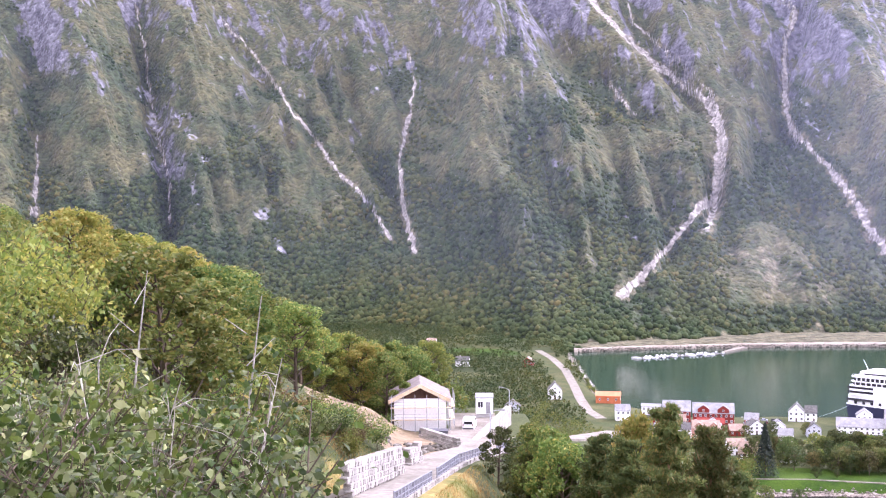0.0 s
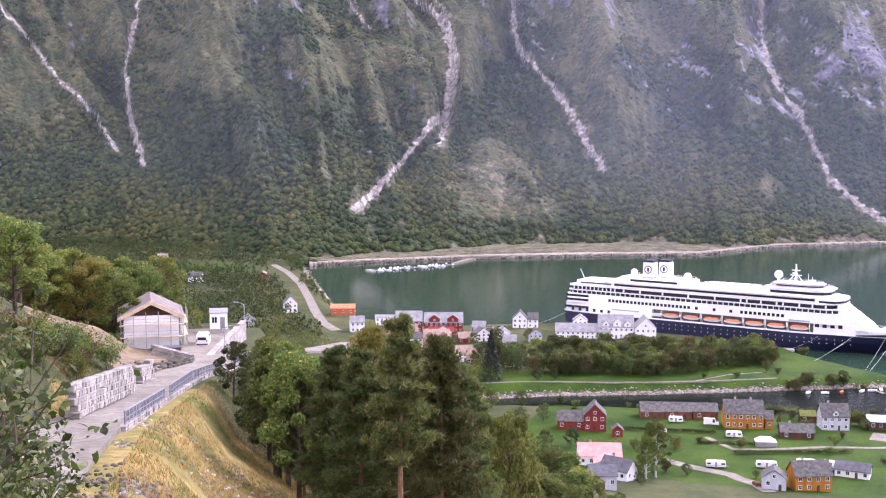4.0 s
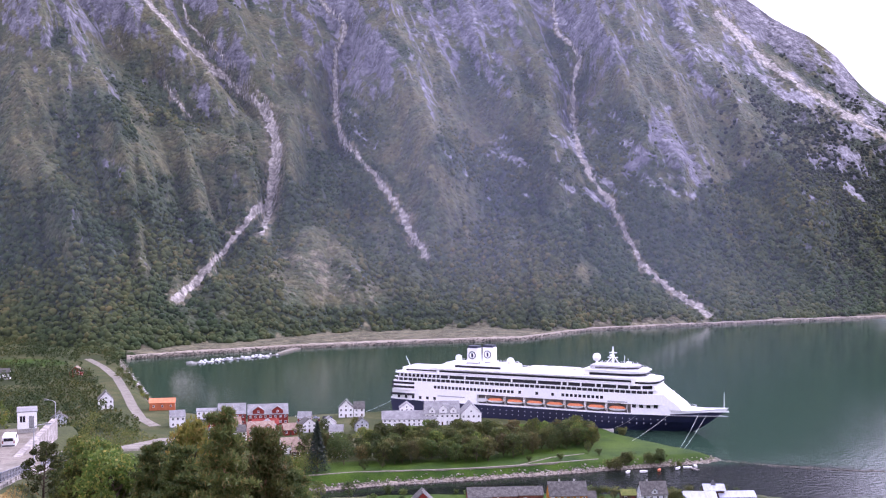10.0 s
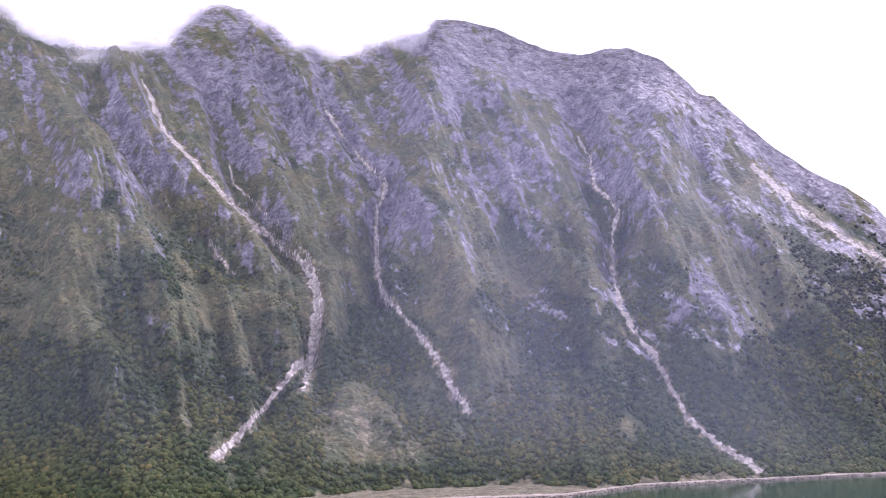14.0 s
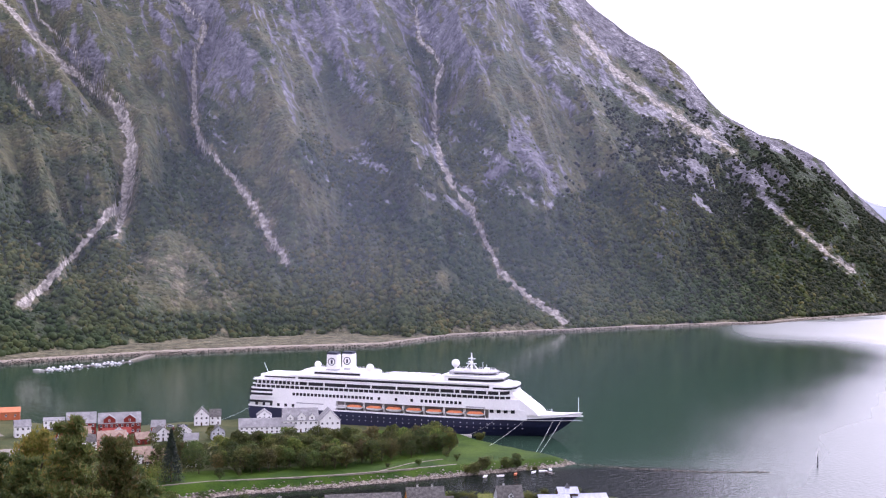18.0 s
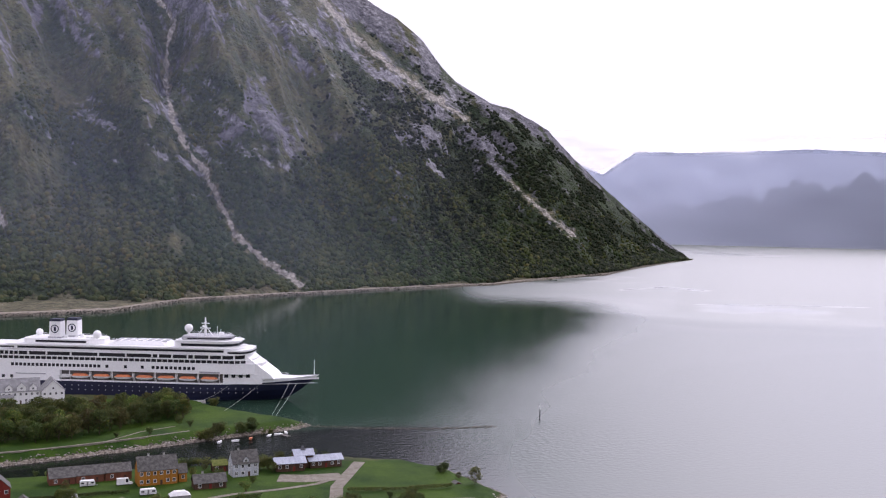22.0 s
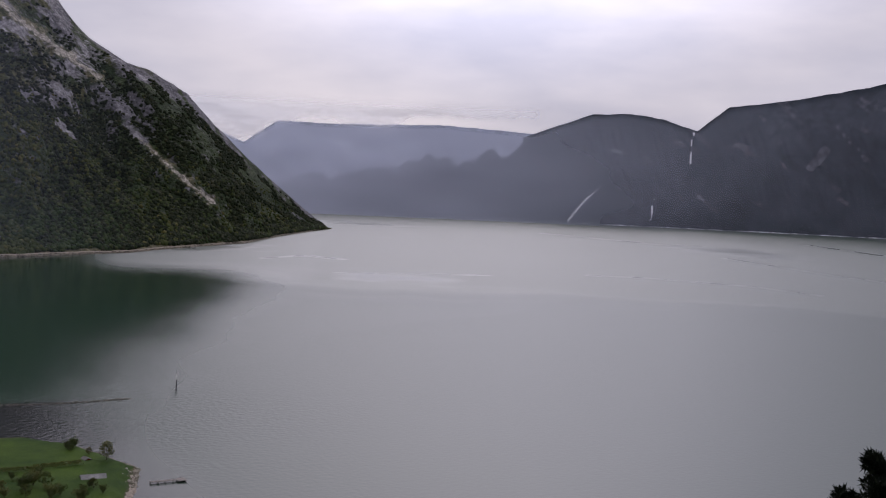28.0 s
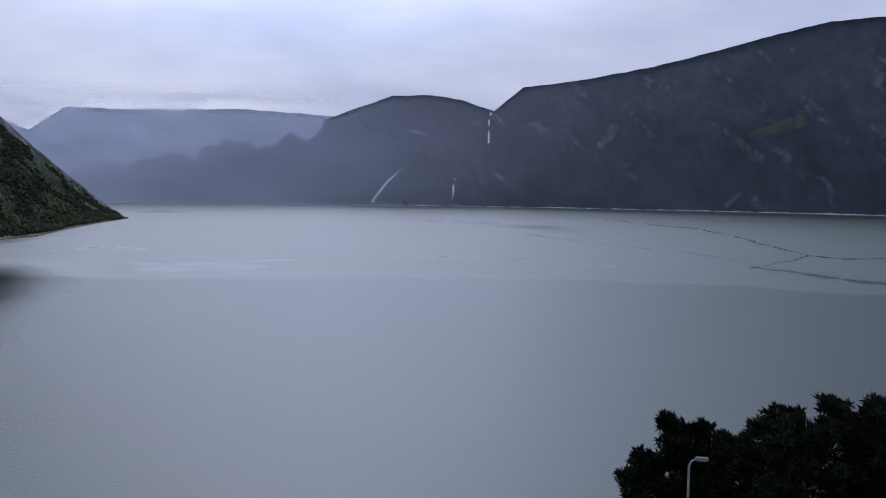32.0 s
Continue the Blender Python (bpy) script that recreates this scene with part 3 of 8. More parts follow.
for line, w in (([(48.3, 3425), (51, 3050), (53.2, 2889), (56.5, 2250), (58.8, 1950), (56.2, 1650)], 0.022), ([(58.8, 1950), (60.6, 1900), (63, 2000)], 0.03), ([(44.3, 2400), (49.4, 2030), (53, 1900), (56, 1720)], 0.014),
                ([(24.2, 1520), (28, 1545), (32.5, 1580)], 0.012), ([(37.5, 1680), (40.5, 1690), (46, 1640), (49, 1560)], 0.012), ([(35, 3300), (41, 2900), (43, 2950)], 0.014), ([(20.5, 1750), (22.5, 1850), (24.5, 1790)], 0.02), ([(56, 1640), (60, 1500), (64, 1420)], 0.05)):
    d, _ = near_line(wa / 20 + 0.020 * fbm(wa / 2, np.log(wr) * 14, 4, 97), np.log(wr), [(p / 20, math.log(q)) for p, q in line])
    w = w * 0.40
    calm = np.maximum(calm, 0.6 * smooth(w * 1.5, w * 0.3, d + 0.9 * w * fbm(wa * 1.5, np.log(wr) * 30, 3, 98)))
step = smooth(1290, 1370, wr + 50 * fbm(wa / 6, wa * 0, 3, 93))
ruffle = np.maximum(ruffle, 0.97 * smooth(10, 14, wa)) * (1 - 0.3 * (1 - step))
ruffle = ruffle * (1 - 0.9 * calm) * (1 - 0.45 * smooth(0.25, 0.6, fbm(wa / 9, np.log(wr) * 7, 4, 99)) * smooth(1100, 1500, wr))
spit_ripple = smooth(170, 20, np.hypot((wx - 100) / 1.6, wy - 560)) ** 2.5
edge = np.interp(wr, [400, 560, 800, 1150, 1500], [10.5, 13.5, 16.5, 20.0, 21.5]) + 1.6 * fbm(wx / 90, wy / 160, 4, 94)
green = smooth(3.5, -4.5, wa - edge) * smooth(1700, 1300, wr)
wind = smooth(-26, -9, wa - edge) * smooth(7, -5, wa - edge) * smooth(1700, 1000, wr) * smooth(300, 420, wr)
ruffle = ruffle * (1 - green)
wind = np.maximum(wind, (0.45 + 0.35 * smooth(46, 22, wa)) * (1 - step) * smooth(5, 12, wa))
spit_ripple = np.maximum(spit_ripple, 0.3 * smooth(-14, -2, wa - edge) * smooth(16, -3, wa - edge) * smooth(1500, 600, wr) * smooth(300, 470, wr))
river = smooth(602, 588, wy - 0.25 * np.minimum(wx, 60)) * smooth(150, 90, wx) * (wy > 350)
spit_ripple = 0.10 + 0.9 * spit_ripple
wmask = np.stack([ruffle * (1 - river), spit_ripple, river, wind], -1)
water = tagged(sheet("water", wx, wy, wx * 0, water_mat, wmask), "calm dark green fjord water with ruffled bands", "water", kind="structure")

# near land: the camera's hill, the village flat and the spit
az_c = np.concatenate([np.arange(-180, -64, 4.0), np.arange(-64, 68, 0.2), np.arange(68, 180.1, 4.0)])
r_c = np.concatenate([[0.0], np.geomspace(2.5, 380, 150), np.linspace(383, 760, 170), np.geomspace(765, 1750, 70)])
A, R = np.meshgrid(az_c, r_c)
X, Y = R * np.sin(np.radians(A)), R * np.cos(np.radians(A))
Z = land_height(X, Y)
grass_dry = smooth(-40.5, -38, A) * smooth(-22.5, -26.5, A) * smooth(8, 14, R) * smooth(118, 95, R)
spit_d, _ = near_line(X, Y, [(-215, 505), (-130, 545), (-70, 572), (-15, 605), (40, 616)])
lawn = np.maximum(smooth(26, 12, spit_d) * smooth(0.8, 1.6, Z), ((Y > 385) & (Y < 512) & (X > -118) & (X < 120)) * smooth(1.0, 1.8, Z))
lawn = np.maximum(lawn, ((X > -75) & (X < 60) & (Y > 555) & (Y < 692)) * smooth(0.9, 1.7, Z))
lawn = np.maximum(lawn, smooth(42, 22, np.hypot((X + 572) / 1.5, Y - 944)))
shore = smooth(1.5, 0.8, Z)
dirt_d, _ = near_line(X, Y, DIRT)
dirt = smooth(12.5, 6, dirt_d + 2.5 * fbm(X / 6, Y / 6, 3, 77))
mask = np.stack([shore * 0.9, grass_dry * 0.9, lawn * 0.9, np.clip(dirt, 0, 1) * 0.8], -1)
valley = tagged(sheet("ground_near", X, Y, Z, ground_mat, mask), "grassy hillside and flat village shore", "ground", kind="structure")

# streams and slides: bearing and elevation in degrees as seen from the camera's hill
SLIDE = [(-27.9, 15.8), (-27.2, 14.6), (-26.6, 13.2), (-25.2, 11.9), (-23.3, 9.9), (-21.9, 8.6), (-20.1, 7.2), (-19.0, 6.3), (-18.6, 4.8), (-18.9, 3.0), (-19.0, 2.0), (-20.0, 1.0), (-21.4, -0.7), (-22.8, -2.3), (-23.7, -3.1)]
SLIDE_ARM = [(-23.4, 11.8), (-23.1, 10.8), (-21.3, 9.2), (-19.8, 7.8), (-19.0, 6.9)]
FALL_MID = [(-18.4, 14.8), (-17.4, 13.4), (-15.9, 11.6), (-15.0, 10.9), (-15.6, 9.3), (-15.6, 6.6), (-15.3, 5.1), (-13.6, 3.3), (-12.4, 1.6), (-11.7, 0.1), (-10.8, -1.1)]
FALL_EAST = [(-4.8, 13.0), (-4.2, 12.0), (-4.1, 10.7), (-2.8, 9.2), (-3.2, 7.9), (-3.2, 5.8), (-2.8, 4.1), (-2.2, 3.0), (-1.3, 1.7), (-0.4, 0.0), (0.2, -1.4), (1.8, -2.8), (3.7, -4.1)]
FALL_WEST = [(-44.3, 11.0), (-43.0, 9.7), (-41.3, 7.4), (-40.7, 6.3), (-39.6, 5.1), (-38.7, 3.6), (-37.2, 2.2), (-36.4, 1.0), (-35.8, -0.1)]
FALL_THIN = [(-34.7, 9.4), (-34.4, 7.9), (-34.7, 6.4), (-35.3, 3.8), (-35.0, 1.1), (-34.5, -0.8)]
CREVICE = [(-48.6, 11.7), (-48.2, 9.7), (-47.8, 6.3), (-47.0, 2.6), (-47.05, 0.6)]
# each: line, half width at top and bottom, channel, strength
MARKS = [(SLIDE, 0.10, 0.30, 0, 1.0), (SLIDE_ARM, 0.05, 0.12, 0, 0.85), (FALL_MID, 0.07, 0.2, 0, 1.0), (FALL_EAST, 0.07, 0.26, 0, 0.95),
         (FALL_WEST, 0.07, 0.12, 0, 0.95), (FALL_THIN, 0.05, 0.17, 0, 0.95), (CREVICE, 0.05, 0.08, 0, 0.8),
         ([(-53.3, 5.1), (-53.5, 1.2)], 0.05, 0.14, 0, 0.85), ([(-46.0, 5.2), (-45.6, 0.9)], 0.1, 0.2, 1, 0.9),
         ([(-24.3, 7.7), (-23.0, 6.1)], 0.1, 0.12, 0, 0.8), ([(-27.1, 10.8), (-26.2, 9.4)], 0.04, 0.08, 0, 0.75),
         ([(4.1, 11.1), (6.6, 8.5), (9.2, 6.6), (12.1, 4.7)], 0.25, 0.22, 0, 0.8), ([(0.5, 14.4), (2.5, 12.4), (5.5, 9.0), (8.6, 6.9)], 1.5, 0.9, 1, 0.74), ([(-1.5, 15.0), (1.0, 11.5), (3.5, 8.0)], 0.9, 0.5, 1, 0.8),
         ([(14.1, 1.8), (15.8, 0.35), (17.9, -1.3)], 0.12, 0.16, 0, 0.66), ([(13.4, 2.6), (15.2, 0.9), (17.6, -1.2)], 0.25, 0.3, 1, 0.8), ([(10.2, 2.4), (10.9, 1.6)], 0.2, 0.2, 1, 1.0), ([(-5, 3.9), (-4, 3.2), (-1.7, 0.9)], 0.1, 0.5, 1, 0.85),
         ([(-1.2, 6), (1.2, 2.6), (3, 1.2)], 0.3, 0.5, 1, 0.8), ([(-9, 4.9), (-7.8, 4.2)], 0.2, 0.2, 1, 0.9), ([(-7, 4.8), (-5.9, 3.6)], 0.35, 0.25, 1, 0.9),
         ([(-7.6, 2.9), (-5.6, 1.9)], 0.2, 0.15, 1, 0.85), ([(-2.7, 0.3), (-1.9, -0.4)], 0.3, 0.2, 1, 0.9), ([(-27.6, 0.2), (-25.4, -0.6), (-24.9, -1.4)], 0.3, 0.5, 1, 0.75),
         ([(-23.6, 0.6), (-22.8, 0)], 0.4, 0.4, 1, 0.75), ([(-18.2, -1.0), (-16.5, -2.0), (-15.0, -3.0)], 0.35, 0.6, 2, 0.62),
         ([(-19.3, 6.6), (-18.6, 4.8), (-18.8, 3.0), (-18.9, 2.2)], 0.30, 0.36, 0, 0.9), ([(-3.4, 5.4), (-2.5, 3.2), (-1.5, 1.8)], 0.25, 0.5, 1, 1.0), ([(-13.4, 3.0), (-12.2, 1.3), (-11.5, -0.2)], 0.2, 0.32, 0, 0.8), ([(-15.2, 7.6), (-14.2, 4.6)], 0.5, 0.7, 1, 0.8), ([(-18.9, 1.6), (-19.4, 0.2)], 0.22, 0.2, 0, 0.7),
         ([(-48.1, 7.2), (-47.2, 3.0)], 0.35, 0.4, 1, 0.8), ([(-46.8, 6.0), (-45.5, 4.2)], 0.5, 0.6, 1, 0.7), ([(-44.6, 9.0), (-42.6, 7.8)], 0.5, 0.4, 1, 0.75), ([(-37.2, 2.6), (-36.0, 0.6)], 0.5, 0.6, 1, 0.7),
         ([(-10.0, 4.4), (-8.9, 3.4)], 0.2, 0.25, 1, 0.8), ([(-40.9, 4.8), (-40.4, 7.6)], 0.1, 0.1, 1, 0.75), ([(-42.5, 1.2), (-41.2, -0.9)], 0.35, 0.3, 1, 0.8), ([(-35.6, 8.6), (-37.8, 6.0)], 0.1, 0.2, 1, 0.75)]

az_m = np.arange(-62, 24.0, 0.075)
t_m = np.concatenate([np.linspace(-0.05, 0, 4), np.linspace(0.002, 1.0, 470), np.linspace(1.04, 1.5, 8)])
AM, TMM = np.meshgrid(az_m, t_m)
XM, YM, ZM = mountain_at(AM, TMM)
EL = np.degrees(np.arctan2(ZM - 124, np.hypot(XM, YM)))
wig_a = AM + 0.13 * fbm(AM * 3, EL * 3, 4, 51)
wig_e = EL + 0.13 * fbm(AM * 3, EL * 3, 4, 57)
mask = np.zeros((*AM.shape, 4))
ACROSS, DOWN = (0.75 * AM + EL) / 1.25, (AM - 0.75 * EL) / 1.25
streak = fbm(ACROSS * 3.0, DOWN * 0.7, 5, 66)
torn = fbm(AM * 8, EL * 5, 3, 170)
for k, (line, w0, w1, ch, strength) in enumerate(MARKS):
    d, along = near_line(wig_a, wig_e, line)
    w = (0.95 if ch == 0 else 1.7) * (w0 + (w1 - w0) * along) * (1 + 0.85 * fbm(EL * 2.8, AM * 0.6, 3, 150 + k))
    if ch == 0:
        core = 0.84 * smooth(1.5 * w, 0.2 * w, d) + 0.34 * torn * (d < 1.6 * w)
        mask[..., 0] = np.maximum(mask[..., 0], strength * core)
        mask[..., 2] = np.maximum(mask[..., 2], (0.50 + 0.3 * torn) * smooth(3.4 * w, 1.0 * w, d))
    elif ch == 1:
        mask[..., 3] = np.maximum(mask[..., 3], 0.66 * strength * smooth(1.9 * w, 0.1 * w, d) * np.clip(0.62 + 1.1 * streak, 0, 1.1))
    else:
        mask[..., 2] = np.maximum(mask[..., 2], 0.7 * strength * smooth(1.4 * w, 0.3 * w, d))
# bare rock where the slope is steep, and more of it higher up
d_up = np.gradient(np.stack([XM, YM, ZM]), axis=1)
d_side = np.gradient(np.stack([XM, YM, ZM]), axis=2)
nrm = np.cross(d_side, d_up, axis=0)
steep = np.arccos(np.clip(np.abs(nrm[2]) / (np.linalg.norm(nrm, axis=0) + 1e-9), 0, 1))
s_lo, s_hi = np.quantile(steep[4:-8], (0.45, 0.93))
steep = smooth(s_lo, s_hi, steep)
LEAN = AM + 9.0 * np.clip(TMM, 0, 1)
broken = fbm(LEAN * 0.8, EL * 0.55, 5, 61) + 0.5 * fbm(LEAN * 3.5, EL * 2.2, 4, 63)
high = smooth(2, 14, EL)
rock = 0.02 + 0.26 * high + 0.30 * smooth(0.80, 0.96, TMM) + 0.34 * steep * (0.35 + 0.65 * high) + 0.44 * broken + 0.10 * streak + 0.10 * smooth(-4, 10, AM) - 0.10 * smooth(-27, -33, AM)
for ca, ce, wa_c, we_c, amp in ((-18.0, 13.0, 2.6, 2.6, 0.30), (-13.5, 9.0, 1.0, 2.4, 0.34), (-24.0, 16.5, 3.0, 1.4, 0.34), (-9.0, 17.0, 5.0, 1.6, 0.30), (-3.0, 15.6, 2.2, 1.8, 0.5), (-6.5, 12.5, 2.2, 1.8, 0.22), (1.6, 4.6, 2.4, 2.0, 0.30), (-47, 5.5, 1.2, 4.0, 0.30), (-40, 9.5, 1.6, 2.0, 0.16), (13.5, 3.2, 3.4, 1.6, 0.30), (8.0, 5.0, 3.0, 2.0, 0.16)):
    rock = rock + amp * np.exp(-((AM - ca) / wa_c) ** 2 - ((EL - ce) / we_c) ** 2)
mask[..., 1] = np.maximum(mask[..., 1], np.clip(rock, 0, 0.78))
# pale striped slabs under the shoulder
slab_zone = np.exp(-np.maximum(0, np.abs(ACROSS - 11.3) - 1.7) ** 2) * smooth(-2.5, -0.5, AM - 0.35 * (EL - 14)) * smooth(16, 11, AM)
mask[..., 3] = np.maximum(mask[..., 3], slab_zone * np.clip(0.34 + 0.62 * streak + 0.25 * broken, 0, 0.72))
mask[..., 3] = np.maximum(mask[..., 3], np.clip((streak + 0.6 * broken - 0.42) * 1.3, 0, 0.55) * smooth(-30, -6, AM) * smooth(-3, 3, EL))
# the scree fan: bare above, scrub below
fan_u = FAN[1] - EL
fan = smooth(1.25, 0.75, np.abs(AM - FAN[0] - 0.35 * fan_u) / (0.5 + 0.62 * np.maximum(fan_u, 0.01))) * smooth(-0.2, 0.4, fan_u) * smooth(5.2, 3.6, fan_u)
mask[..., 2] = np.maximum(mask[..., 2], fan * np.clip(0.30 + 0.45 * broken + 0.3 * torn, 0, 0.7))
edge_t = np.minimum(interp(TERRACE, AM) / np.maximum(interp(RIDGE_R, AM) - interp(FOOT, AM), 25), 0.12)
foot_strip = smooth(edge_t + 0.012, edge_t * 0.8 + 0.002, TMM + 0.018 * fbm(AM * 1.5, AM * 0, 4, 5)) * smooth(-28, -25, AM)
mask[..., 2] = np.maximum(mask[..., 2], foot_strip * (0.70 + 0.2 * torn))
mask[..., 1] = mask[..., 1] * (1 - foot_strip)
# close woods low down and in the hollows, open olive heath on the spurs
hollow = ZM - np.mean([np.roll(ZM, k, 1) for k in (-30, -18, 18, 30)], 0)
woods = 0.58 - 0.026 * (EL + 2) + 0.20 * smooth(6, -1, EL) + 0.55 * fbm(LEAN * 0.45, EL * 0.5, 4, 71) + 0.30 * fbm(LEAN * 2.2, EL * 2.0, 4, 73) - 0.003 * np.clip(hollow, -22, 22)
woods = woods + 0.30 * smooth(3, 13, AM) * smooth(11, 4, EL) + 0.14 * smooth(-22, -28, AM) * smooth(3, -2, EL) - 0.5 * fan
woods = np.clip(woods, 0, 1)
mask_m = np.concatenate([mask, woods[..., None]], -1)
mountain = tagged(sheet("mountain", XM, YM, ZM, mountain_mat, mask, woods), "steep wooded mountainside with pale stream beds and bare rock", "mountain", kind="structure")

fa_, fo_ = np.meshgrid(np.arange(-26.2, 23.0, 0.12), np.array([0.0, 1.0, 2.0, 3.0]))
fw_ = 5 + 7 * smooth(-19, -15, fa_) * smooth(-2.5, -6, fa_) + 2 * fbm(fa_ * 3, fa_ * 0, 4, 12)
fr2 = interp(FOOT, fa_) + np.array([-1.5, -0.5, 4.0, 4.5])[:, None] + np.array([0, 0, 1.0, 1.0])[:, None] * fw_
fz2 = np.array([-1.0, 3.1, 3.6, 1.5])[:, None] + 0.5 * fbm(fa_ * 2.5, fa_ * 0 + 2, 4, 14) * np.array([0, 1, 1, 1])[:, None]
tagged(sheet("road_far_shore", fr2 * np.sin(np.radians(fa_)), fr2 * np.cos(np.radians(fa_)), fz2, surf("pale_shore_gravel", (0.22, 0.19, 0.145), (0.34, 0.30, 0.24), 0.08, 0.95, 0.3)), "pale gravel shore road on a stone embankment", "road", kind="structure")

# the far side of the fjord
FAR_RIDGE = np.array([(12, 2.0), (18.1, 2.4), (19.3, 1.9), (21, 3.1), (24, 3.06), (29.4, 3.25), (32.4, 3.1), (36, 2.9), (50, 2.5)], float)
NEAR_RIDGE = np.array([(14, -1.0), (19.6, -0.36), (23, 0.96), (27.1, 1.8), (33, 2.4), (34.2, 2.95), (35.9, 3.6), (37.3, 4.1), (39.3, 4.2), (41, 3.96), (42.6, 3.4), (44.1, 4.65), (47.6, 5.12), (51.7, 5.95), (56, 7.1), (59.2, 7.84), (61.7, 8.0), (80, 9)], float)


def far_range(name, a0, a1, shore, crest, ridge, mat, marks, label, seed):
    a, t = np.meshgrid(np.arange(a0, a1, 0.09), np.concatenate([np.linspace(-0.04, 1.0, 120), [1.1, 1.4]]))
    tc = np.clip(t, 0, 1)
    r = shore + (crest - shore) * t
    jag = 0.05 * fbm(a * 1.6, a * 0 + 1.7, 5, seed)
    zr = 124 + crest * np.tan(np.radians(interp(ridge, a) + jag))
    z = zr * (0.7 * tc + 0.3 * tc ** 2) + np.sin(np.pi * tc) * (60 * fbm(a / 2.2, tc * 1.5, 5, seed + 1) + 26 * fbm((a + tc * 3) * 1.2, tc * 4, 4, seed + 2))
    z = np.where(t > 1, zr - (t - 1) * 300, np.where(t < 0, t * 300, z))
    # spurs that stand out towards the water
    spur = 0.5 - np.abs(fbm((a + 2.5 * tc) * 0.55, tc * 1.2, 3, seed + 6)) + 0.4 * fbm((a + 2 * tc) * 1.4, tc * 3, 2, seed + 7)
    r = r - 120 * np.maximum(spur + 0.5, 0) * np.sin(np.pi * tc)
    el = np.degrees(np.arctan2(z - 124, r))
    x, y = r * np.sin(np.radians(a)), r * np.cos(np.radians(a))
    m = np.zeros((*a.shape, 4))
    for line, w0, w1, ch, strength in marks:
        d, along = near_line(a, el, line)
        w = w0 + (w1 - w0) * along
        m[..., ch] = np.maximum(m[..., ch], strength * smooth(1.3 * w, 0.5 * w, d))
    m[..., 0] = np.maximum(m[..., 0], 0.55 * smooth(0.015, 0.005, tc) * (t > -0.01))
    m[..., 1] = np.maximum(m[..., 1], np.clip(0.20 + 0.7 * fbm((a + el) * 1.6, el * 0.8, 5, seed + 4) - 0.3 * spur, 0, 0.58))
    return tagged(sheet(name, x, y, z, mat, m), label, "mountain", kind="structure")


far_range("backdrop_range", 10, 52, 4780, 4960, FAR_RIDGE, haze_mat, [], "distant range coloured pale blue for haze, under mist", 71)
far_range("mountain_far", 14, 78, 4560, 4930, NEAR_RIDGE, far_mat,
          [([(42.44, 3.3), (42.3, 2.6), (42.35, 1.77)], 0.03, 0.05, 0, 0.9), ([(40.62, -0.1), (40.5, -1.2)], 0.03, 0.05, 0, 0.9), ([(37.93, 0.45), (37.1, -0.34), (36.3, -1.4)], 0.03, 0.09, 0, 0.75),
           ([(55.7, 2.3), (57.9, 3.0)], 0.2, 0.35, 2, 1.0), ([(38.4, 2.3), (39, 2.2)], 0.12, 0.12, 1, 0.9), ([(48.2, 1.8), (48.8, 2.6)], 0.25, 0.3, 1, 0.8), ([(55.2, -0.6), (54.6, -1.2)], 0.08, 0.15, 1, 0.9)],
          "green far shore tinted blue for haze, with two thin waterfalls", 81)


# cloud that hangs on the summits
cloud_mat = bpy.data.materials.new("summit_cloud")
cloud_mat.use_nodes = True
_t = cloud_mat.node_tree
_t.nodes.remove(_t.nodes["Principled BSDF"])
_tr, _di, _tl = _t.nodes.new("ShaderNodeBsdfTransparent"), _t.nodes.new("ShaderNodeBsdfDiffuse"), _t.nodes.new("ShaderNodeBsdfTranslucent")
for _n in (_di, _tl):
    _n.inputs["Color"].default_value = (0.93, 0.94, 0.96, 1)
_m1, _m2 = _t.nodes.new("ShaderNodeMixShader"), _t.nodes.new("ShaderNodeMixShader")
_m1.inputs[0].default_value = 0.5
_at = _t.nodes.new("ShaderNodeVertexColor")
_at.layer_name = "mask"
_sp = _t.nodes.new("ShaderNodeSeparateColor")
_t.links.new(_at.outputs["Color"], _sp.inputs["Color"])
_t.links.new(_di.outputs[0], _m1.inputs[1])
_t.links.new(_tl.outputs[0], _m1.inputs[2])
_t.links.new(_sp.outputs[0], _m2.inputs[0])
_t.links.new(_tr.outputs[0], _m2.inputs[1])
_t.links.new(_m1.outputs[0], _m2.inputs[2])
_t.links.new(_m2.outputs[0], _t.nodes["Material Output"].inputs["Surface"])
CLOUD_LOW = np.array([(-42, 18.6), (-35.6, 18.7), (-34.1, 17.8), (-32.9, 17.0), (-31.5, 16.7), (-30.1, 16.5), (-27.3, 17.3), (-26.1, 18.0), (-24.4, 19.5), (-22.9, 19.7), (-21.4, 18.9), (-19.9, 17.7), (-17.8, 17.2), (-15.3, 17.8), (-12.9, 18.3), (-12.1, 19.4), (-11.3, 20.3), (-9, 22)], float)


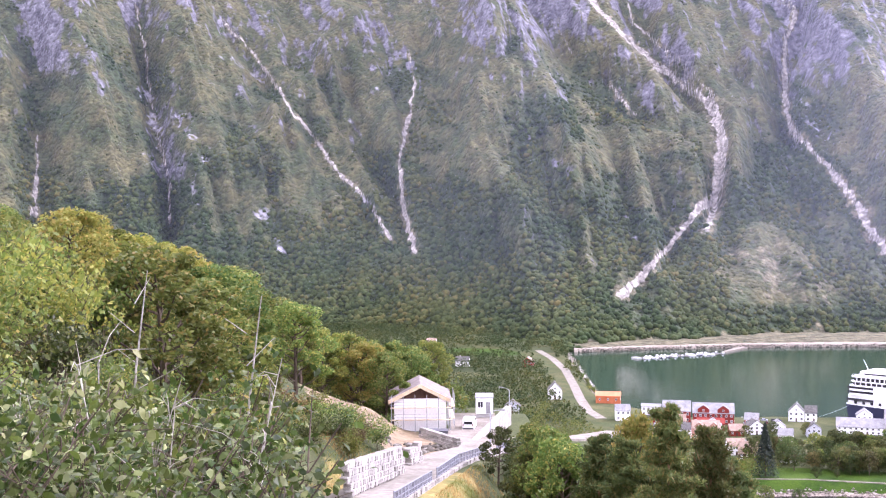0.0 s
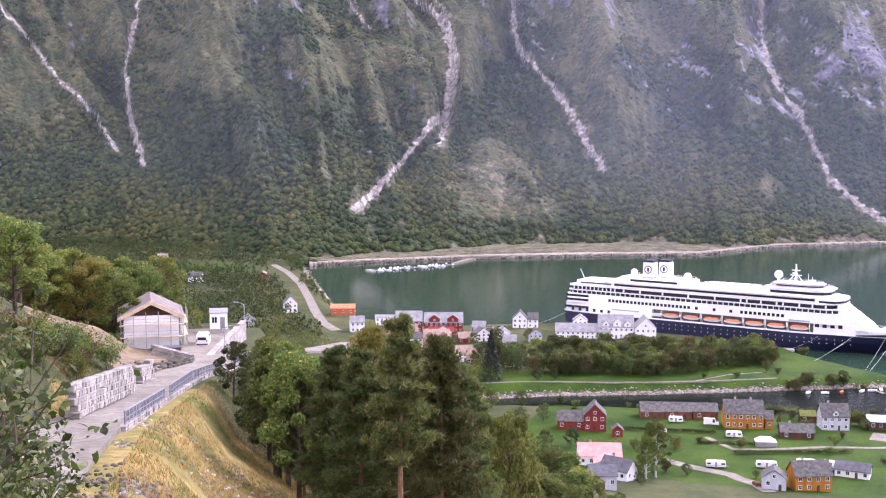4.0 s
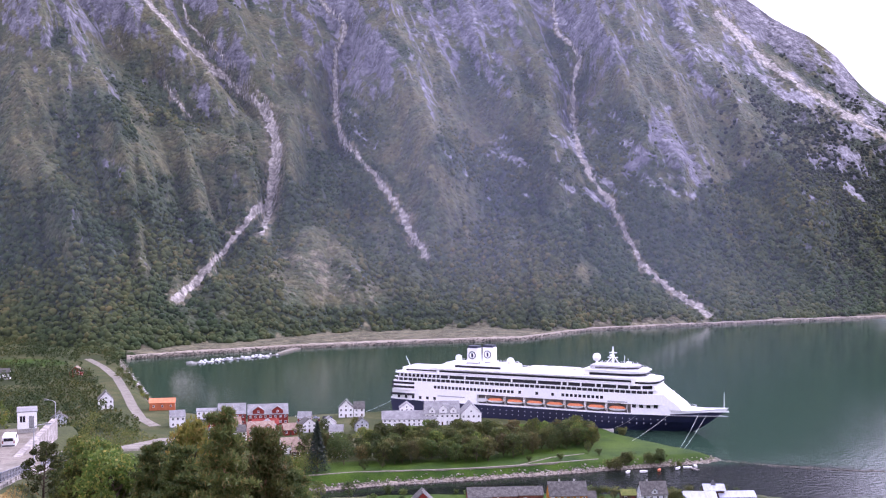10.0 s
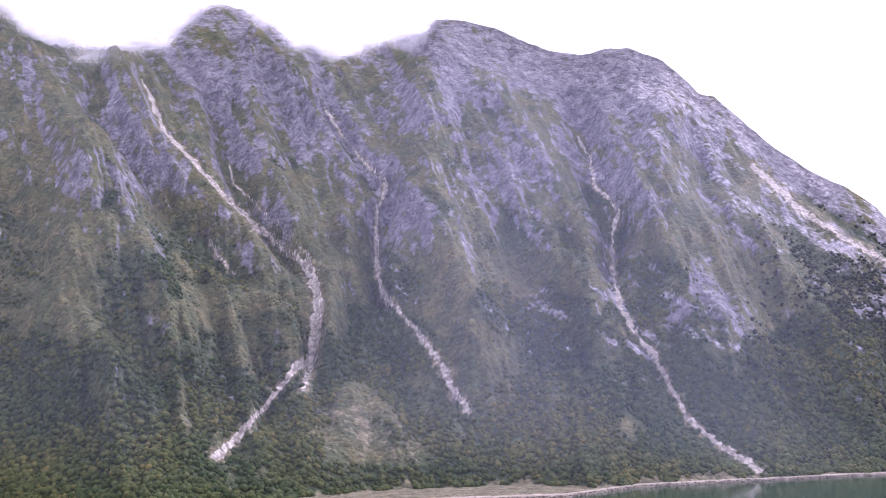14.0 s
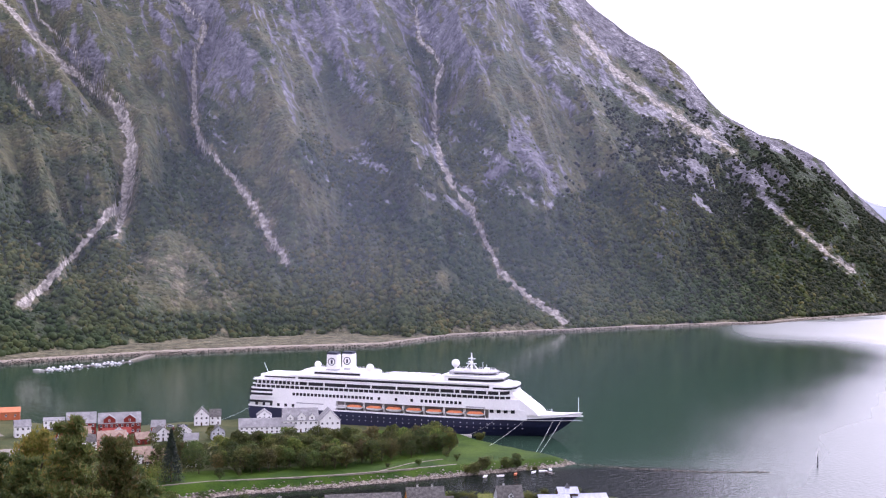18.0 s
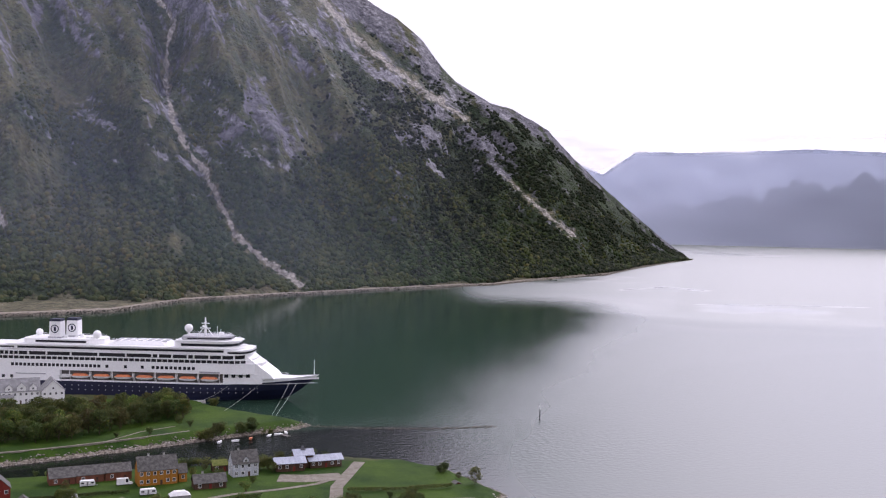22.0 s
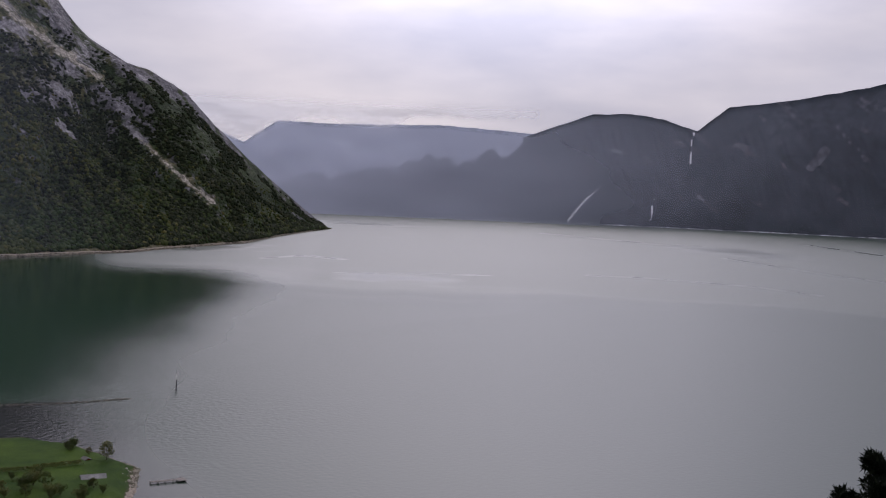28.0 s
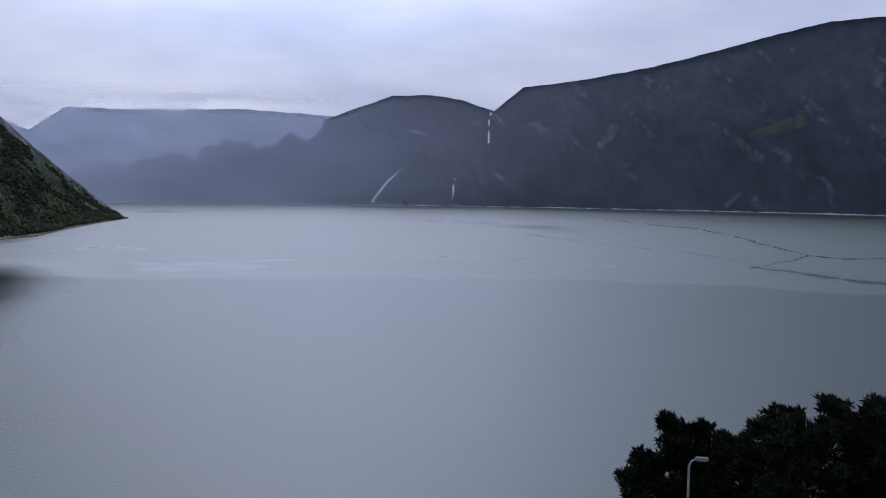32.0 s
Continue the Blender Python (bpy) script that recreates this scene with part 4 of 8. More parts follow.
def cloud_sheet(name, a0, a1, e0, e1, r, low, soft, seed, thick, label):
    a, e = np.meshgrid(np.linspace(a0, a1, 150), np.linspace(e0, e1, 50))
    rr = r + 90 * fbm(a / 3, e, 3, seed)
    x, y, z = rr * np.sin(np.radians(a)), rr * np.cos(np.radians(a)), 124 + rr * np.tan(np.radians(e))
    lo = interp(low, a)
    puff = fbm(a / 2.2, e / 1.1, 5, seed + 1)
    op = smooth(0, soft, e - lo + 0.9 * soft * puff) * smooth(a0, a0 + 1.5, a) * smooth(a1, a1 - 1.5, a) * smooth(e1, e1 - 0.25 * (e1 - e0), e)
    m = np.stack([np.clip(op * thick, 0, 0.97)] * 3 + [op * 0 + 1], -1)
    ob = tagged(sheet(name, x, y, z, cloud_mat, m), label, "cloud", kind="stuff")
    ob.visible_shadow = False
    return ob


cloud_sheet("summit_cloud", -44, -7, 15.8, 24.5, 2450, CLOUD_LOW, 1.3, 301, 0.8, "white cloud hanging on the summits")
cloud_sheet("summit_cloud", -44, -7, 16.2, 24.5, 2620, CLOUD_LOW, 0.9, 311, 0.9, "white cloud hanging on the summits")
FAR_LOW = np.array([(14, 2.0), (19, 1.8), (22, 2.9), (27, 2.9), (31, 3.0), (33, 3.2), (34.5, 3.6), (37, 6)], float)
cloud_sheet("far_mist", 12, 36, 0.8, 4.6, 4740, FAR_LOW, 1.1, 321, 0.55, "thin mist along the distant range")


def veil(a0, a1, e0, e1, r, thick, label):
    """A tinted see-through sheet added for haze, thinner to one side and upwards."""
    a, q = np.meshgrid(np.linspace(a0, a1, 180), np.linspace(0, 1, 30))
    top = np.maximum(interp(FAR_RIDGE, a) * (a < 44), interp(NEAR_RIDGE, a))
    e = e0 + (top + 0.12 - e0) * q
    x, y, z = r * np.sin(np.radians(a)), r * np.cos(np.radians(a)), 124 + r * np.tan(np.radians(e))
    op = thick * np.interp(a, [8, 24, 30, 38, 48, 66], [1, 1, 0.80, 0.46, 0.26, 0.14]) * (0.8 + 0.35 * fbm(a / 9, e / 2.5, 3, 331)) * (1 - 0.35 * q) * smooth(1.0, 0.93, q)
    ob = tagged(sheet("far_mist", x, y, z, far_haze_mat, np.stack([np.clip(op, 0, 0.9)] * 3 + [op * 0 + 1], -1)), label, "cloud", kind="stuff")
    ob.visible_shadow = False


# faint blue sheet added for haze, denser over the right-hand slope to lighten it
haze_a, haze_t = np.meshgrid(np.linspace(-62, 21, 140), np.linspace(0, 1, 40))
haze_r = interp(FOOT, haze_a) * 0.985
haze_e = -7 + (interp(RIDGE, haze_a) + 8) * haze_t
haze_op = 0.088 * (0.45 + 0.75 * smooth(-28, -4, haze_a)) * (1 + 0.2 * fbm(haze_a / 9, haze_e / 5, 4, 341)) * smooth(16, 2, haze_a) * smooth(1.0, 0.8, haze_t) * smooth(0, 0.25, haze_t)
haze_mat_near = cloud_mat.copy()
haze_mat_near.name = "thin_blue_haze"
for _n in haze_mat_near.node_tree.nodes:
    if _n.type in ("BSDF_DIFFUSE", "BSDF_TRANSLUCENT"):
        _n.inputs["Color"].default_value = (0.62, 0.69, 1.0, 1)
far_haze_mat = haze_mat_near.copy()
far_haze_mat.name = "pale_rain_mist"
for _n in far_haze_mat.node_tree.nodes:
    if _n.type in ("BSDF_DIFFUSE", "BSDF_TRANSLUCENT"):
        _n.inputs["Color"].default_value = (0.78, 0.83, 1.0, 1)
haze = tagged(sheet("mountain_haze", haze_r * np.sin(np.radians(haze_a)), haze_r * np.cos(np.radians(haze_a)), 124 + haze_r * np.tan(np.radians(haze_e)), haze_mat_near, np.stack([haze_op] * 3 + [haze_op * 0 + 1], -1)), "see-through blue sheet added for haze along the mountainside", "haze", kind="stuff")
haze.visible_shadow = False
veil(8, 78, -1.9, 7.5, 4340, 0.72, "see-through pale blue sheet added for haze before the far shore")

# ---- helpers for things ----


def part(name, bm, material, parent, label="", shade=False):
    """Links a bmesh as one mesh object under a thing or under a part."""
    me = bpy.data.meshes.new(name)
    bm.to_mesh(me)
    bm.free()
    if shade:
        for p in me.polygons:
            p.use_smooth = True
    me.materials.append(material)
    return share(name, me, parent, Matrix.Identity(4), label)


def share(name, me, parent, m, label=""):
    ob = new(name, me)
    ob.parent = parent
    ob.matrix_basis = m
    if label:
        ob["label"] = label
    return ob


def thing(name, m, label, category, group="", kind=""):
    ob = new(name)
    ob.empty_display_size = 0.2
    ob.matrix_basis = m
    return tagged(ob, label, category, group, kind)


def box(bm, x0, x1, y0, y1, z0, z1):
    vs = [bm.verts.new((x, y, z)) for z in (z0, z1) for y in (y0, y1) for x in (x0, x1)]
    for f in ((0, 2, 3, 1), (4, 5, 7, 6), (0, 1, 5, 4), (2, 6, 7, 3), (0, 4, 6, 2), (1, 3, 7, 5)):
        bm.faces.new([vs[i] for i in f])
    return bm


def boxed(*dims):
    return box(bmesh.new(), *dims)


def prism(bm, outline, z0, z1, top=1.0):
    """An upright block over an outline, its top drawn in by the factor top."""
    cx, cy = sum(p[0] for p in outline) / len(outline), sum(p[1] for p in outline) / len(outline)
    lo = [bm.verts.new((x, y, z0)) for x, y in outline]
    hi = [bm.verts.new((cx + (x - cx) * top, cy + (y - cy) * top, z1)) for x, y in outline]
    n = len(outline)
    for i in range(n):
        bm.faces.new((lo[i], lo[(i + 1) % n], hi[(i + 1) % n], hi[i]))
    bm.faces.new(hi)
    bm.faces.new(lo[::-1])
    return bm


def rod(bm, p, q, r0, r1=None, n=6):
    """A tapered round bar from p to q."""
    p, q = Vector(p), Vector(q)
    r1 = r0 if r1 is None else r1
    d = (q - p).normalized()
    u = d.orthogonal().normalized()
    v = d.cross(u)
    a = [bm.verts.new(p + (u * math.cos(k * 2 * math.pi / n) + v * math.sin(k * 2 * math.pi / n)) * r0) for k in range(n)]
    b = [bm.verts.new(q + (u * math.cos(k * 2 * math.pi / n) + v * math.sin(k * 2 * math.pi / n)) * r1) for k in range(n)]
    for k in range(n):
        bm.faces.new((a[k], a[(k + 1) % n], b[(k + 1) % n], b[k]))
    bm.faces.new(b)
    bm.faces.new(a[::-1])
    return bm


def tube(bm, points, radii, n=6):
    for (p, q), (a, b) in zip(zip(points, points[1:]), zip(radii, radii[1:])):
        rod(bm, p, q, a, b, n)
    return bm


def ball(bm, c, r, squash=1.0, seg=14):
    bmesh.ops.create_uvsphere(bm, u_segments=seg, v_segments=seg // 2 + 1, radius=r, matrix=Matrix.Translation(c) @ Matrix.Diagonal((1, 1, squash, 1)))
    return bm


white_paint = surf("white_ship_paint", (0.84, 0.84, 0.83), (0.90, 0.90, 0.89), 0.05, 0.4, 0.0, fine=20, grain=0.06)
navy_paint = surf("navy_hull_paint", (0.005, 0.007, 0.028), (0.009, 0.012, 0.042), 0.04, 0.5, 0.0, fine=20, grain=0.15)
dark_glass = surf("dark_window_glass", (0.012, 0.013, 0.018), (0.03, 0.03, 0.038), 0.3, 0.15, 0)
grey_deck = surf("grey_deck_paint", (0.34, 0.34, 0.36), (0.44, 0.44, 0.45), 0.2, 0.7, 0.1)
orange_paint = surf("orange_lifeboat_shell", (0.60, 0.17, 0.06), (0.75, 0.24, 0.09), 0.6, 0.45, 0)
steel = surf("galvanised_steel", (0.32, 0.33, 0.35), (0.45, 0.46, 0.48), 2.0, 0.5, 0.1, metal=0.3)
rope_mat = surf("mooring_rope", (0.5, 0.5, 0.48), (0.62, 0.62, 0.6), 2.0, 0.8, 0)

# ---- the cruise ship: s along the keel from the stern, y to port, z from the waterline ----
ship = thing("cruise_ship", pose(-166.5, 761.5, 0, 0, 0, -15.0), "large white cruise ship with navy hull moored at quay", "ship")


def breadth(s, z):
    """Half breadth of the hull."""
    flare = 1 - 0.30 * max(0, (6 - z) / 6) * smooth(120, 225, np.float64(s))
    stem = 209 + 23.5 * min(1, max(0, z / 17)) ** 0.8
    fore = max(0.0, 1 - ((s - 150) / (stem - 150)) ** 2.3) if s > 150 else 1.0
    aft = 0.80 + 0.20 * min(1.0, max(0, s) / 25) ** 0.6
    return 16.1 * fore * aft * float(flare)


def sheer(s):
    return 10.4 + 4.2 * max(0, (s - 165) / 72) ** 1.6


def hull_skin(zs, mat, name, label, off=0.0, deck=False):
    bm = bmesh.new()
    stations = [0, 4, 12, 25, 60, 100, 140, 160, 175, 188, 198, 204, 210, 214, 222, 226, 229, 232.4]
    for side in (1, -1):
        rows = []
        for s in stations:
            row = []
            for k in zs:
                z = k(s)
                stem = 209 + 23.5 * min(1, max(0, z / 17)) ** 0.8
                ss = min(s, stem) if s > 200 else s + (2.5 - 2.5 * min(1, z / 8) if s < 1 else 0)
                row.append(bm.verts.new((ss, side * (breadth(ss, z) + off), z)))
            rows.append(row)
        for a, b in zip(rows, rows[1:]):
            for i in range(len(zs) - 1):
                vs = (a[i], b[i], b[i + 1], a[i + 1])
                bm.faces.new(vs if side < 0 else vs[::-1])
        if side == 1:
            first = rows[0]
        else:
            for i in range(len(zs) - 1):
                bm.faces.new((first[i], rows[0][i], rows[0][i + 1], first[i + 1]))
    bmesh.ops.remove_doubles(bm, verts=bm.verts, dist=0.02)
    bmesh.ops.recalc_face_normals(bm, faces=bm.faces)
    return part(name, bm, mat, ship, label, shade=False)


hull_skin([lambda s: -3.0, lambda s: 0.0, lambda s: 3.0, lambda s: 6.5, lambda s: sheer(s)], navy_paint, "hull", "navy blue painted hull")
hull_skin([lambda s: sheer(s), lambda s: sheer(s) + 1.0 + 1.2 * max(0, (s - 180) / 58)], white_paint, "bulwark", "white bulwark over the hull", 0.06)
bm = bmesh.new()
outline = [(s, breadth(s, 14) - 0.1) for s in (1, 12, 25, 60, 150, 175, 198, 210, 220, 227, 231)]
prism(bm, outline + [(s, -b) for s, b in outline[::-1]], 10.6, 10.9)
part("main_deck", bm, grey_deck, ship)
bm = bmesh.new()
outline = [(s, breadth(s, 14.5) - 0.15) for s in (190, 200, 208, 216, 223, 229, 231.5)]
prism(bm, outline + [(s, -b) for s, b in outline[::-1]], 13.2, 14.4)
part("foredeck", bm, white_paint, ship)


def deck_outline(s0, s1, half, nose=6.0, tail=2.0):
    o = [(s0, half - tail), (s0 + tail, half), (s1 - nose, half), (s1 - nose * 0.35, half * 0.78), (s1, half * 0.42)]
    return o + [(s, -y) for s, y in o[::-1]]


def deck_block(name, s0, s1, z0, z1, half, nose=6.0, tail=2.0, mat=white_paint, top=1.0, label=""):
    return part(name, prism(bmesh.new(), deck_outline(s0, s1, half, nose, tail), z0, z1, top), mat, ship, label)


# dark colours put in for shade in the balconies and behind the boats
balcony_shade = surf("balcony_recess_shade", (0.006, 0.006, 0.010), (0.016, 0.016, 0.022), 0.3, 0.6, 0)
recess_mat = surf("promenade_wall_shade", (0.13, 0.12, 0.115), (0.20, 0.19, 0.18), 0.3, 0.7, 0.1)
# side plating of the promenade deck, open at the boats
deck_block("promenade_house", 6, 195, 10.9, 17.2, 12.6, 5, 2.0, recess_mat, label="promenade wall coloured grey for the shade behind the boats")
for s0, s1 in ((1.5, 67), (173, 197)):
    for side in (1, -1):
        bm = bmesh.new()
        w = [(s, side * min(16.0, breadth(s, 15) - 0.05)) for s in np.linspace(s0, s1, 7)]
        prism(bm, w + [(s1, side * 8.0), (s0, side * 8.0)], 10.8, 17.2)
        bmesh.ops.recalc_face_normals(bm, faces=bm.faces)
        part("side_plating", bm, white_paint, ship)
deck_block("stateroom_deck", 2.5, 196, 17.2, 23.8, 16.0, 12, 2.5)
deck_block("window_band", 4, 190, 23.2, 25.9, 14.7, 10, 2.5, balcony_shade, label="dark band for the shade in a row of cabin balconies")
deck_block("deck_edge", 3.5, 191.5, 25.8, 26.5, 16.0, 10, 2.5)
deck_block("window_band", 5, 186, 26.4, 28.95, 14.5, 9, 2.5, balcony_shade, label="dark band for the shade in a row of cabin balconies")
deck_block("deck_edge", 4, 187.5, 28.9, 29.6, 16.0, 9, 2.5)
deck_block("lido_house", 34, 182, 29.9, 32.6, 13.0, 8, 2.0)
deck_block("window_band", 36, 182.6, 30.5, 31.8, 13.2, 8, 2.0, dark_glass, label="dark lido deck windows")
deck_block("deck_edge", 30, 184, 32.6, 33.4, 14.6, 8, 2.0)
deck_block("bridge", 173, 189, 29.2, 32.4, 15.2, 5, 1.0)
deck_block("bridge_window", 175, 189.5, 30.2, 31.4, 15.5, 5, 1.0, dark_glass, label="dark wrap-round bridge windows")
deck_block("observation_house", 140, 180, 33.4, 37.0, 12.5, 9, 2.0)
deck_block("window_band", 143, 180.6, 34.2, 35.8, 12.7, 9, 2.0, dark_glass, label="dark observation windows")
deck_block("deck_edge", 140, 181.5, 37.0, 37.6, 13.0, 9, 2.0)
deck_block("top_house", 144, 175, 37.6, 40.0, 10.0, 7, 2.0, grey_deck)
deck_block("pool_roof", 94, 138, 33.4, 36.0, 10.5, 4, 4.0, white_paint, 0.72, "pale sliding pool roof")
for s in np.arange(99, 135, 5.2):
    part("roof_pane", prism(bmesh.new(), [(s, -7.0), (s + 3.4, -7.0), (s + 3.4, 6.5), (s, 6.5)], 35.9, 36.1), grey_deck, ship)
deck_block("lounge_window", 46, 90, 34.2, 35.6, 11.2, 8, 3.0, dark_glass, label="dark windows under the funnels")
deck_block("stern_window", 10, 43, 30.5, 31.5, 12.15, 3, 2.0, dark_glass, label="dark windows of the stern house")
deck_block("top_window", 146, 175.4, 38.3, 39.2, 10.1, 7, 2.0, dark_glass, label="dark windows of the top house")
deck_block("funnel_house", 40, 92, 33.4, 36.6, 11.0, 8, 3.0)
deck_block("stern_house", 8, 44, 29.9, 32.4, 12.0, 3, 2.0)
# sloping front under the bridge
bm = bmesh.new()
for y0, y1 in ((-11.5, 11.5),):
    pts = [(185, 14.2), (205, 14.2), (202.5, 17.0), (194, 23.0), (186, 29.0)]
    a = [bm.verts.new((s, y0, z)) for s, z in pts]
    b = [bm.verts.new((s, y1, z)) for s, z in pts]
    for i in range(5):
        bm.faces.new((a[i], a[(i + 1) % 5], b[(i + 1) % 5], b[i]))
    bm.faces.new(a[::-1])
    bm.faces.new(b)
bmesh.ops.recalc_face_normals(bm, faces=bm.faces)
part("front_slope", bm, white_paint, ship)
# dark strips laid on for the openings of the tiered stern decks
for k, z in enumerate((13.6, 18.6, 21.4)):
    part("stern_opening", boxed(1.2 + (1.3 if z > 17 else 0.2), 20, -16.12, -15.4, z, z + 1.5), dark_glass, ship)
# windows one by one
bm = boxed(-0.95, 0.95, -0.05, 0.10, -0.95, 0.95)
pane_me = bpy.data.meshes.new("cabin_window")
bm.to_mesh(pane_me)
bm.free()
pane_me.materials.append(dark_glass)
for s in list(np.arange(36, 94, 2.7)) + [98, 110, 121] + list(np.arange(128, 156, 2.9)):
    share("cabin_window", pane_me, ship, pose(float(s), -16.02, 20.4))
for s in (175, 179.5, 184, 188.5):
    for z in (16.2, 20.6):
        share("cabin_window", pane_me, ship, Matrix.Translation((s, -min(16.0, breadth(s, 16)) - 0.05, z)) @ Matrix.Diagonal((1.35, 1, 1.25, 1)))
for s in np.arange(8, 36, 5.5):
    share("cabin_window", pane_me, ship, pose(float(s), -16.02, 12.6))
porthole = bmesh.new()
bmesh.ops.create_circle(porthole, cap_ends=True, radius=0.38, segments=10, matrix=Matrix.Rotation(radians(90), 4, "X"))
port_me = bpy.data.meshes.new("porthole")
porthole.to_mesh(port_me)
porthole.free()
port_me.materials.append(grey_deck)
for s in np.arange(40, 196, 4.4):
    for z in (5.2, 7.9):
        share("porthole", port_me, ship, pose(float(s), -breadth(float(s), z) - 0.06, z))
# white partitions that break up the two long dark balcony bands
part_me = bpy.data.meshes.new("balcony_partition")
bm = boxed(-0.15, 0.15, -16.0, -14.6, 0, 1)
bm.to_mesh(part_me)
bm.free()
part_me.materials.append(white_paint)
for s in np.arange(7.5, 186, 3.6):
    share("balcony_partition", part_me, ship, Matrix.Translation((float(s), 0.25, 23.75)) @ Matrix.Diagonal((0.7, 1, 2.1, 1)))
for s in np.arange(8.5, 42, 3.1):
    share("balcony_partition", part_me, ship, Matrix.Translation((float(s), 0, 26.8)) @ Matrix.Diagonal((1, 1, 1.9, 1)))
for s in (46, 58, 74, 92, 110, 127, 131, 140, 150, 154, 164, 172, 180):
    share("balcony_partition", part_me, ship, Matrix.Translation((float(s), 0, 26.8)) @ Matrix.Diagonal((2.4, 1, 1.9, 1)))
# name on the bow and stern quarter, as plain bars
part("name_bar", boxed(158, 171, -16.12, -16.0, 17.6, 18.6), grey_deck, ship, "dark lettering reduced to a bar")
part("name_bar", boxed(38, 58, -16.12, -16.0, 14.2, 14.9), grey_deck, ship, "dark lettering reduced to a bar")
# lifeboats in their davits
boat_hull = bmesh.new()
ringA = []
for x, w, zb in ((-5.6, 0.5, 1.0), (-4.6, 1.5, 0.35), (-2, 2.0, 0.0), (2, 2.0, 0.0), (4.6, 1.5, 0.35), (5.6, 0.4, 1.0)):
    ringA.append([boat_hull.verts.new(p) for p in ((x, -w, 1.7), (x, -w * 0.75, zb + 0.4), (x, 0, zb), (x, w * 0.75, zb + 0.4), (x, w, 1.7))])
for a, b in zip(ringA, ringA[1:]):
    for i in range(4):
        boat_hull.faces.new((a[i], b[i], b[i + 1], a[i + 1]))
boat_hull.faces.new(ringA[0])
boat_hull.faces.new(ringA[-1][::-1])
bmesh.ops.recalc_face_normals(boat_hull, faces=boat_hull.faces)
hull_me = bpy.data.meshes.new("boat_hull")
boat_hull.to_mesh(hull_me)
boat_hull.free()
hull_me.materials.append(white_paint)
cover = bmesh.new()
prism(cover, [(-5.5, -0.6), (-4.4, -1.6), (-2, -2.05), (2, -2.05), (4.4, -1.6), (5.5, -0.6), (5.5, 0.6), (4.4, 1.6), (2, 2.05), (-2, 2.05), (-4.4, 1.6), (-5.5, 0.6)], 1.7, 3.0, 0.72)
cover_me = bpy.data.meshes.new("boat_cover")
cover.to_mesh(cover_me)
cover.free()
cover_me.materials.append(orange_paint)
for k, s in enumerate((80, 94, 108, 122, 136, 150, 164)):
    boat = share("lifeboat", hull_me, ship, pose(s, -14.6, 12.1), "white lifeboat hull slung in davits")
    share("cover", cover_me, boat, Matrix.Identity(4), "orange lifeboat cover")
    for d in (-6.6, 6.6):
        bm = bmesh.new()
        rod(bm, (s + d, -13.2, 11.0), (s + d, -15.9, 14.0), 0.28, 0.28, 5)
        rod(bm, (s + d, -15.9, 14.0), (s + d, -15.2, 17.2), 0.28, 0.22, 5)
        part("davit", bm, white_paint, ship)
tender = share("tender", hull_me, ship, pose(69.5, -14.6, 12.1) @ Matrix.Diagonal((0.9, 1, 1.3, 1)), "white tender boat")
# funnels, domes, masts
for o, y in ((-1.5, -4.6), (6.4, 3.6)):
    bm = prism(bmesh.new(), [(58 + o, y - 3.4), (58.6 + o, y - 4), (65.4 + o, y - 4), (66 + o, y - 3.4), (66 + o, y + 3.4), (65.4 + o, y + 4), (58.6 + o, y + 4), (58 + o, y + 3.4)], 36.4, 47.4, 0.95)
    f = part("funnel", bm, white_paint, ship, "white funnel with dark rim")
    part("rim", prism(bmesh.new(), [(58.4 + o, y - 3.6), (65.6 + o, y - 3.6), (65.6 + o, y + 3.6), (58.4 + o, y + 3.6)], 47.2, 48.9, 0.97), navy_paint, f)
    bm = bmesh.new()
    rod(bm, (62 + o, y - 3.6, 42.6), (62 + o, y - 4.02, 42.6), 2.7, 2.7, 24)
    em = part("emblem", bm, navy_paint, f, "plain dark emblem ring")
    part("field", rod(bmesh.new(), (62 + o, y - 3.7, 42.6), (62 + o, y - 4.08, 42.6), 2.1, 2.1, 24), white_paint, em)
    part("figure", boxed(61.4 + o, 62.8 + o, y - 4.14, y - 3.9, 41.2, 44.0), navy_paint, em)
    part("base_band", boxed(57.6 + o, 66.4 + o, y - 4.2, y + 4.2, 36.3, 37.6), grey_deck, f)
for s, y, z, r, base in ((44, 6, 38.6, 2.4, 36.2), (88, -7, 39.4, 2.7, 36.0), (147, -3, 44.6, 2.7, 39.8)):
    d = part("radome", ball(bmesh.new(), (s, y, z), r), white_paint, ship, "white radar dome", True)
    part("pedestal", rod(bmesh.new(), (s, y, base - 0.4), (s, y, z - r * 0.8), r * 0.35, r * 0.3, 8), white_paint, d)
mast = part("radar_mast", rod(bmesh.new(), (157, 0, 39.8), (157, 0, 51.5), 0.9, 0.4, 8), white_paint, ship)
part("mast_yard", rod(bmesh.new(), (157, -3.4, 45.5), (157, 3.4, 45.5), 0.3), white_paint, mast)
part("mast_yard", rod(bmesh.new(), (157, -2.4, 48.3), (157, 2.4, 48.3), 0.25), white_paint, mast)
part("mast_brace", rod(bmesh.new(), (153.5, 0, 44.5), (160.5, 0, 44.5), 0.3), white_paint, mast)
part("mast_brace", rod(bmesh.new(), (152, 0, 39.8), (157, 0, 46), 0.35, 0.3), white_paint, mast)
part("mast_brace", rod(bmesh.new(), (162, 0, 39.8), (157, 0, 46), 0.35, 0.3), white_paint, mast)
part("mast_yard", rod(bmesh.new(), (157, -2.8, 42.6), (157, 2.8, 42.6), 0.4), white_paint, mast)
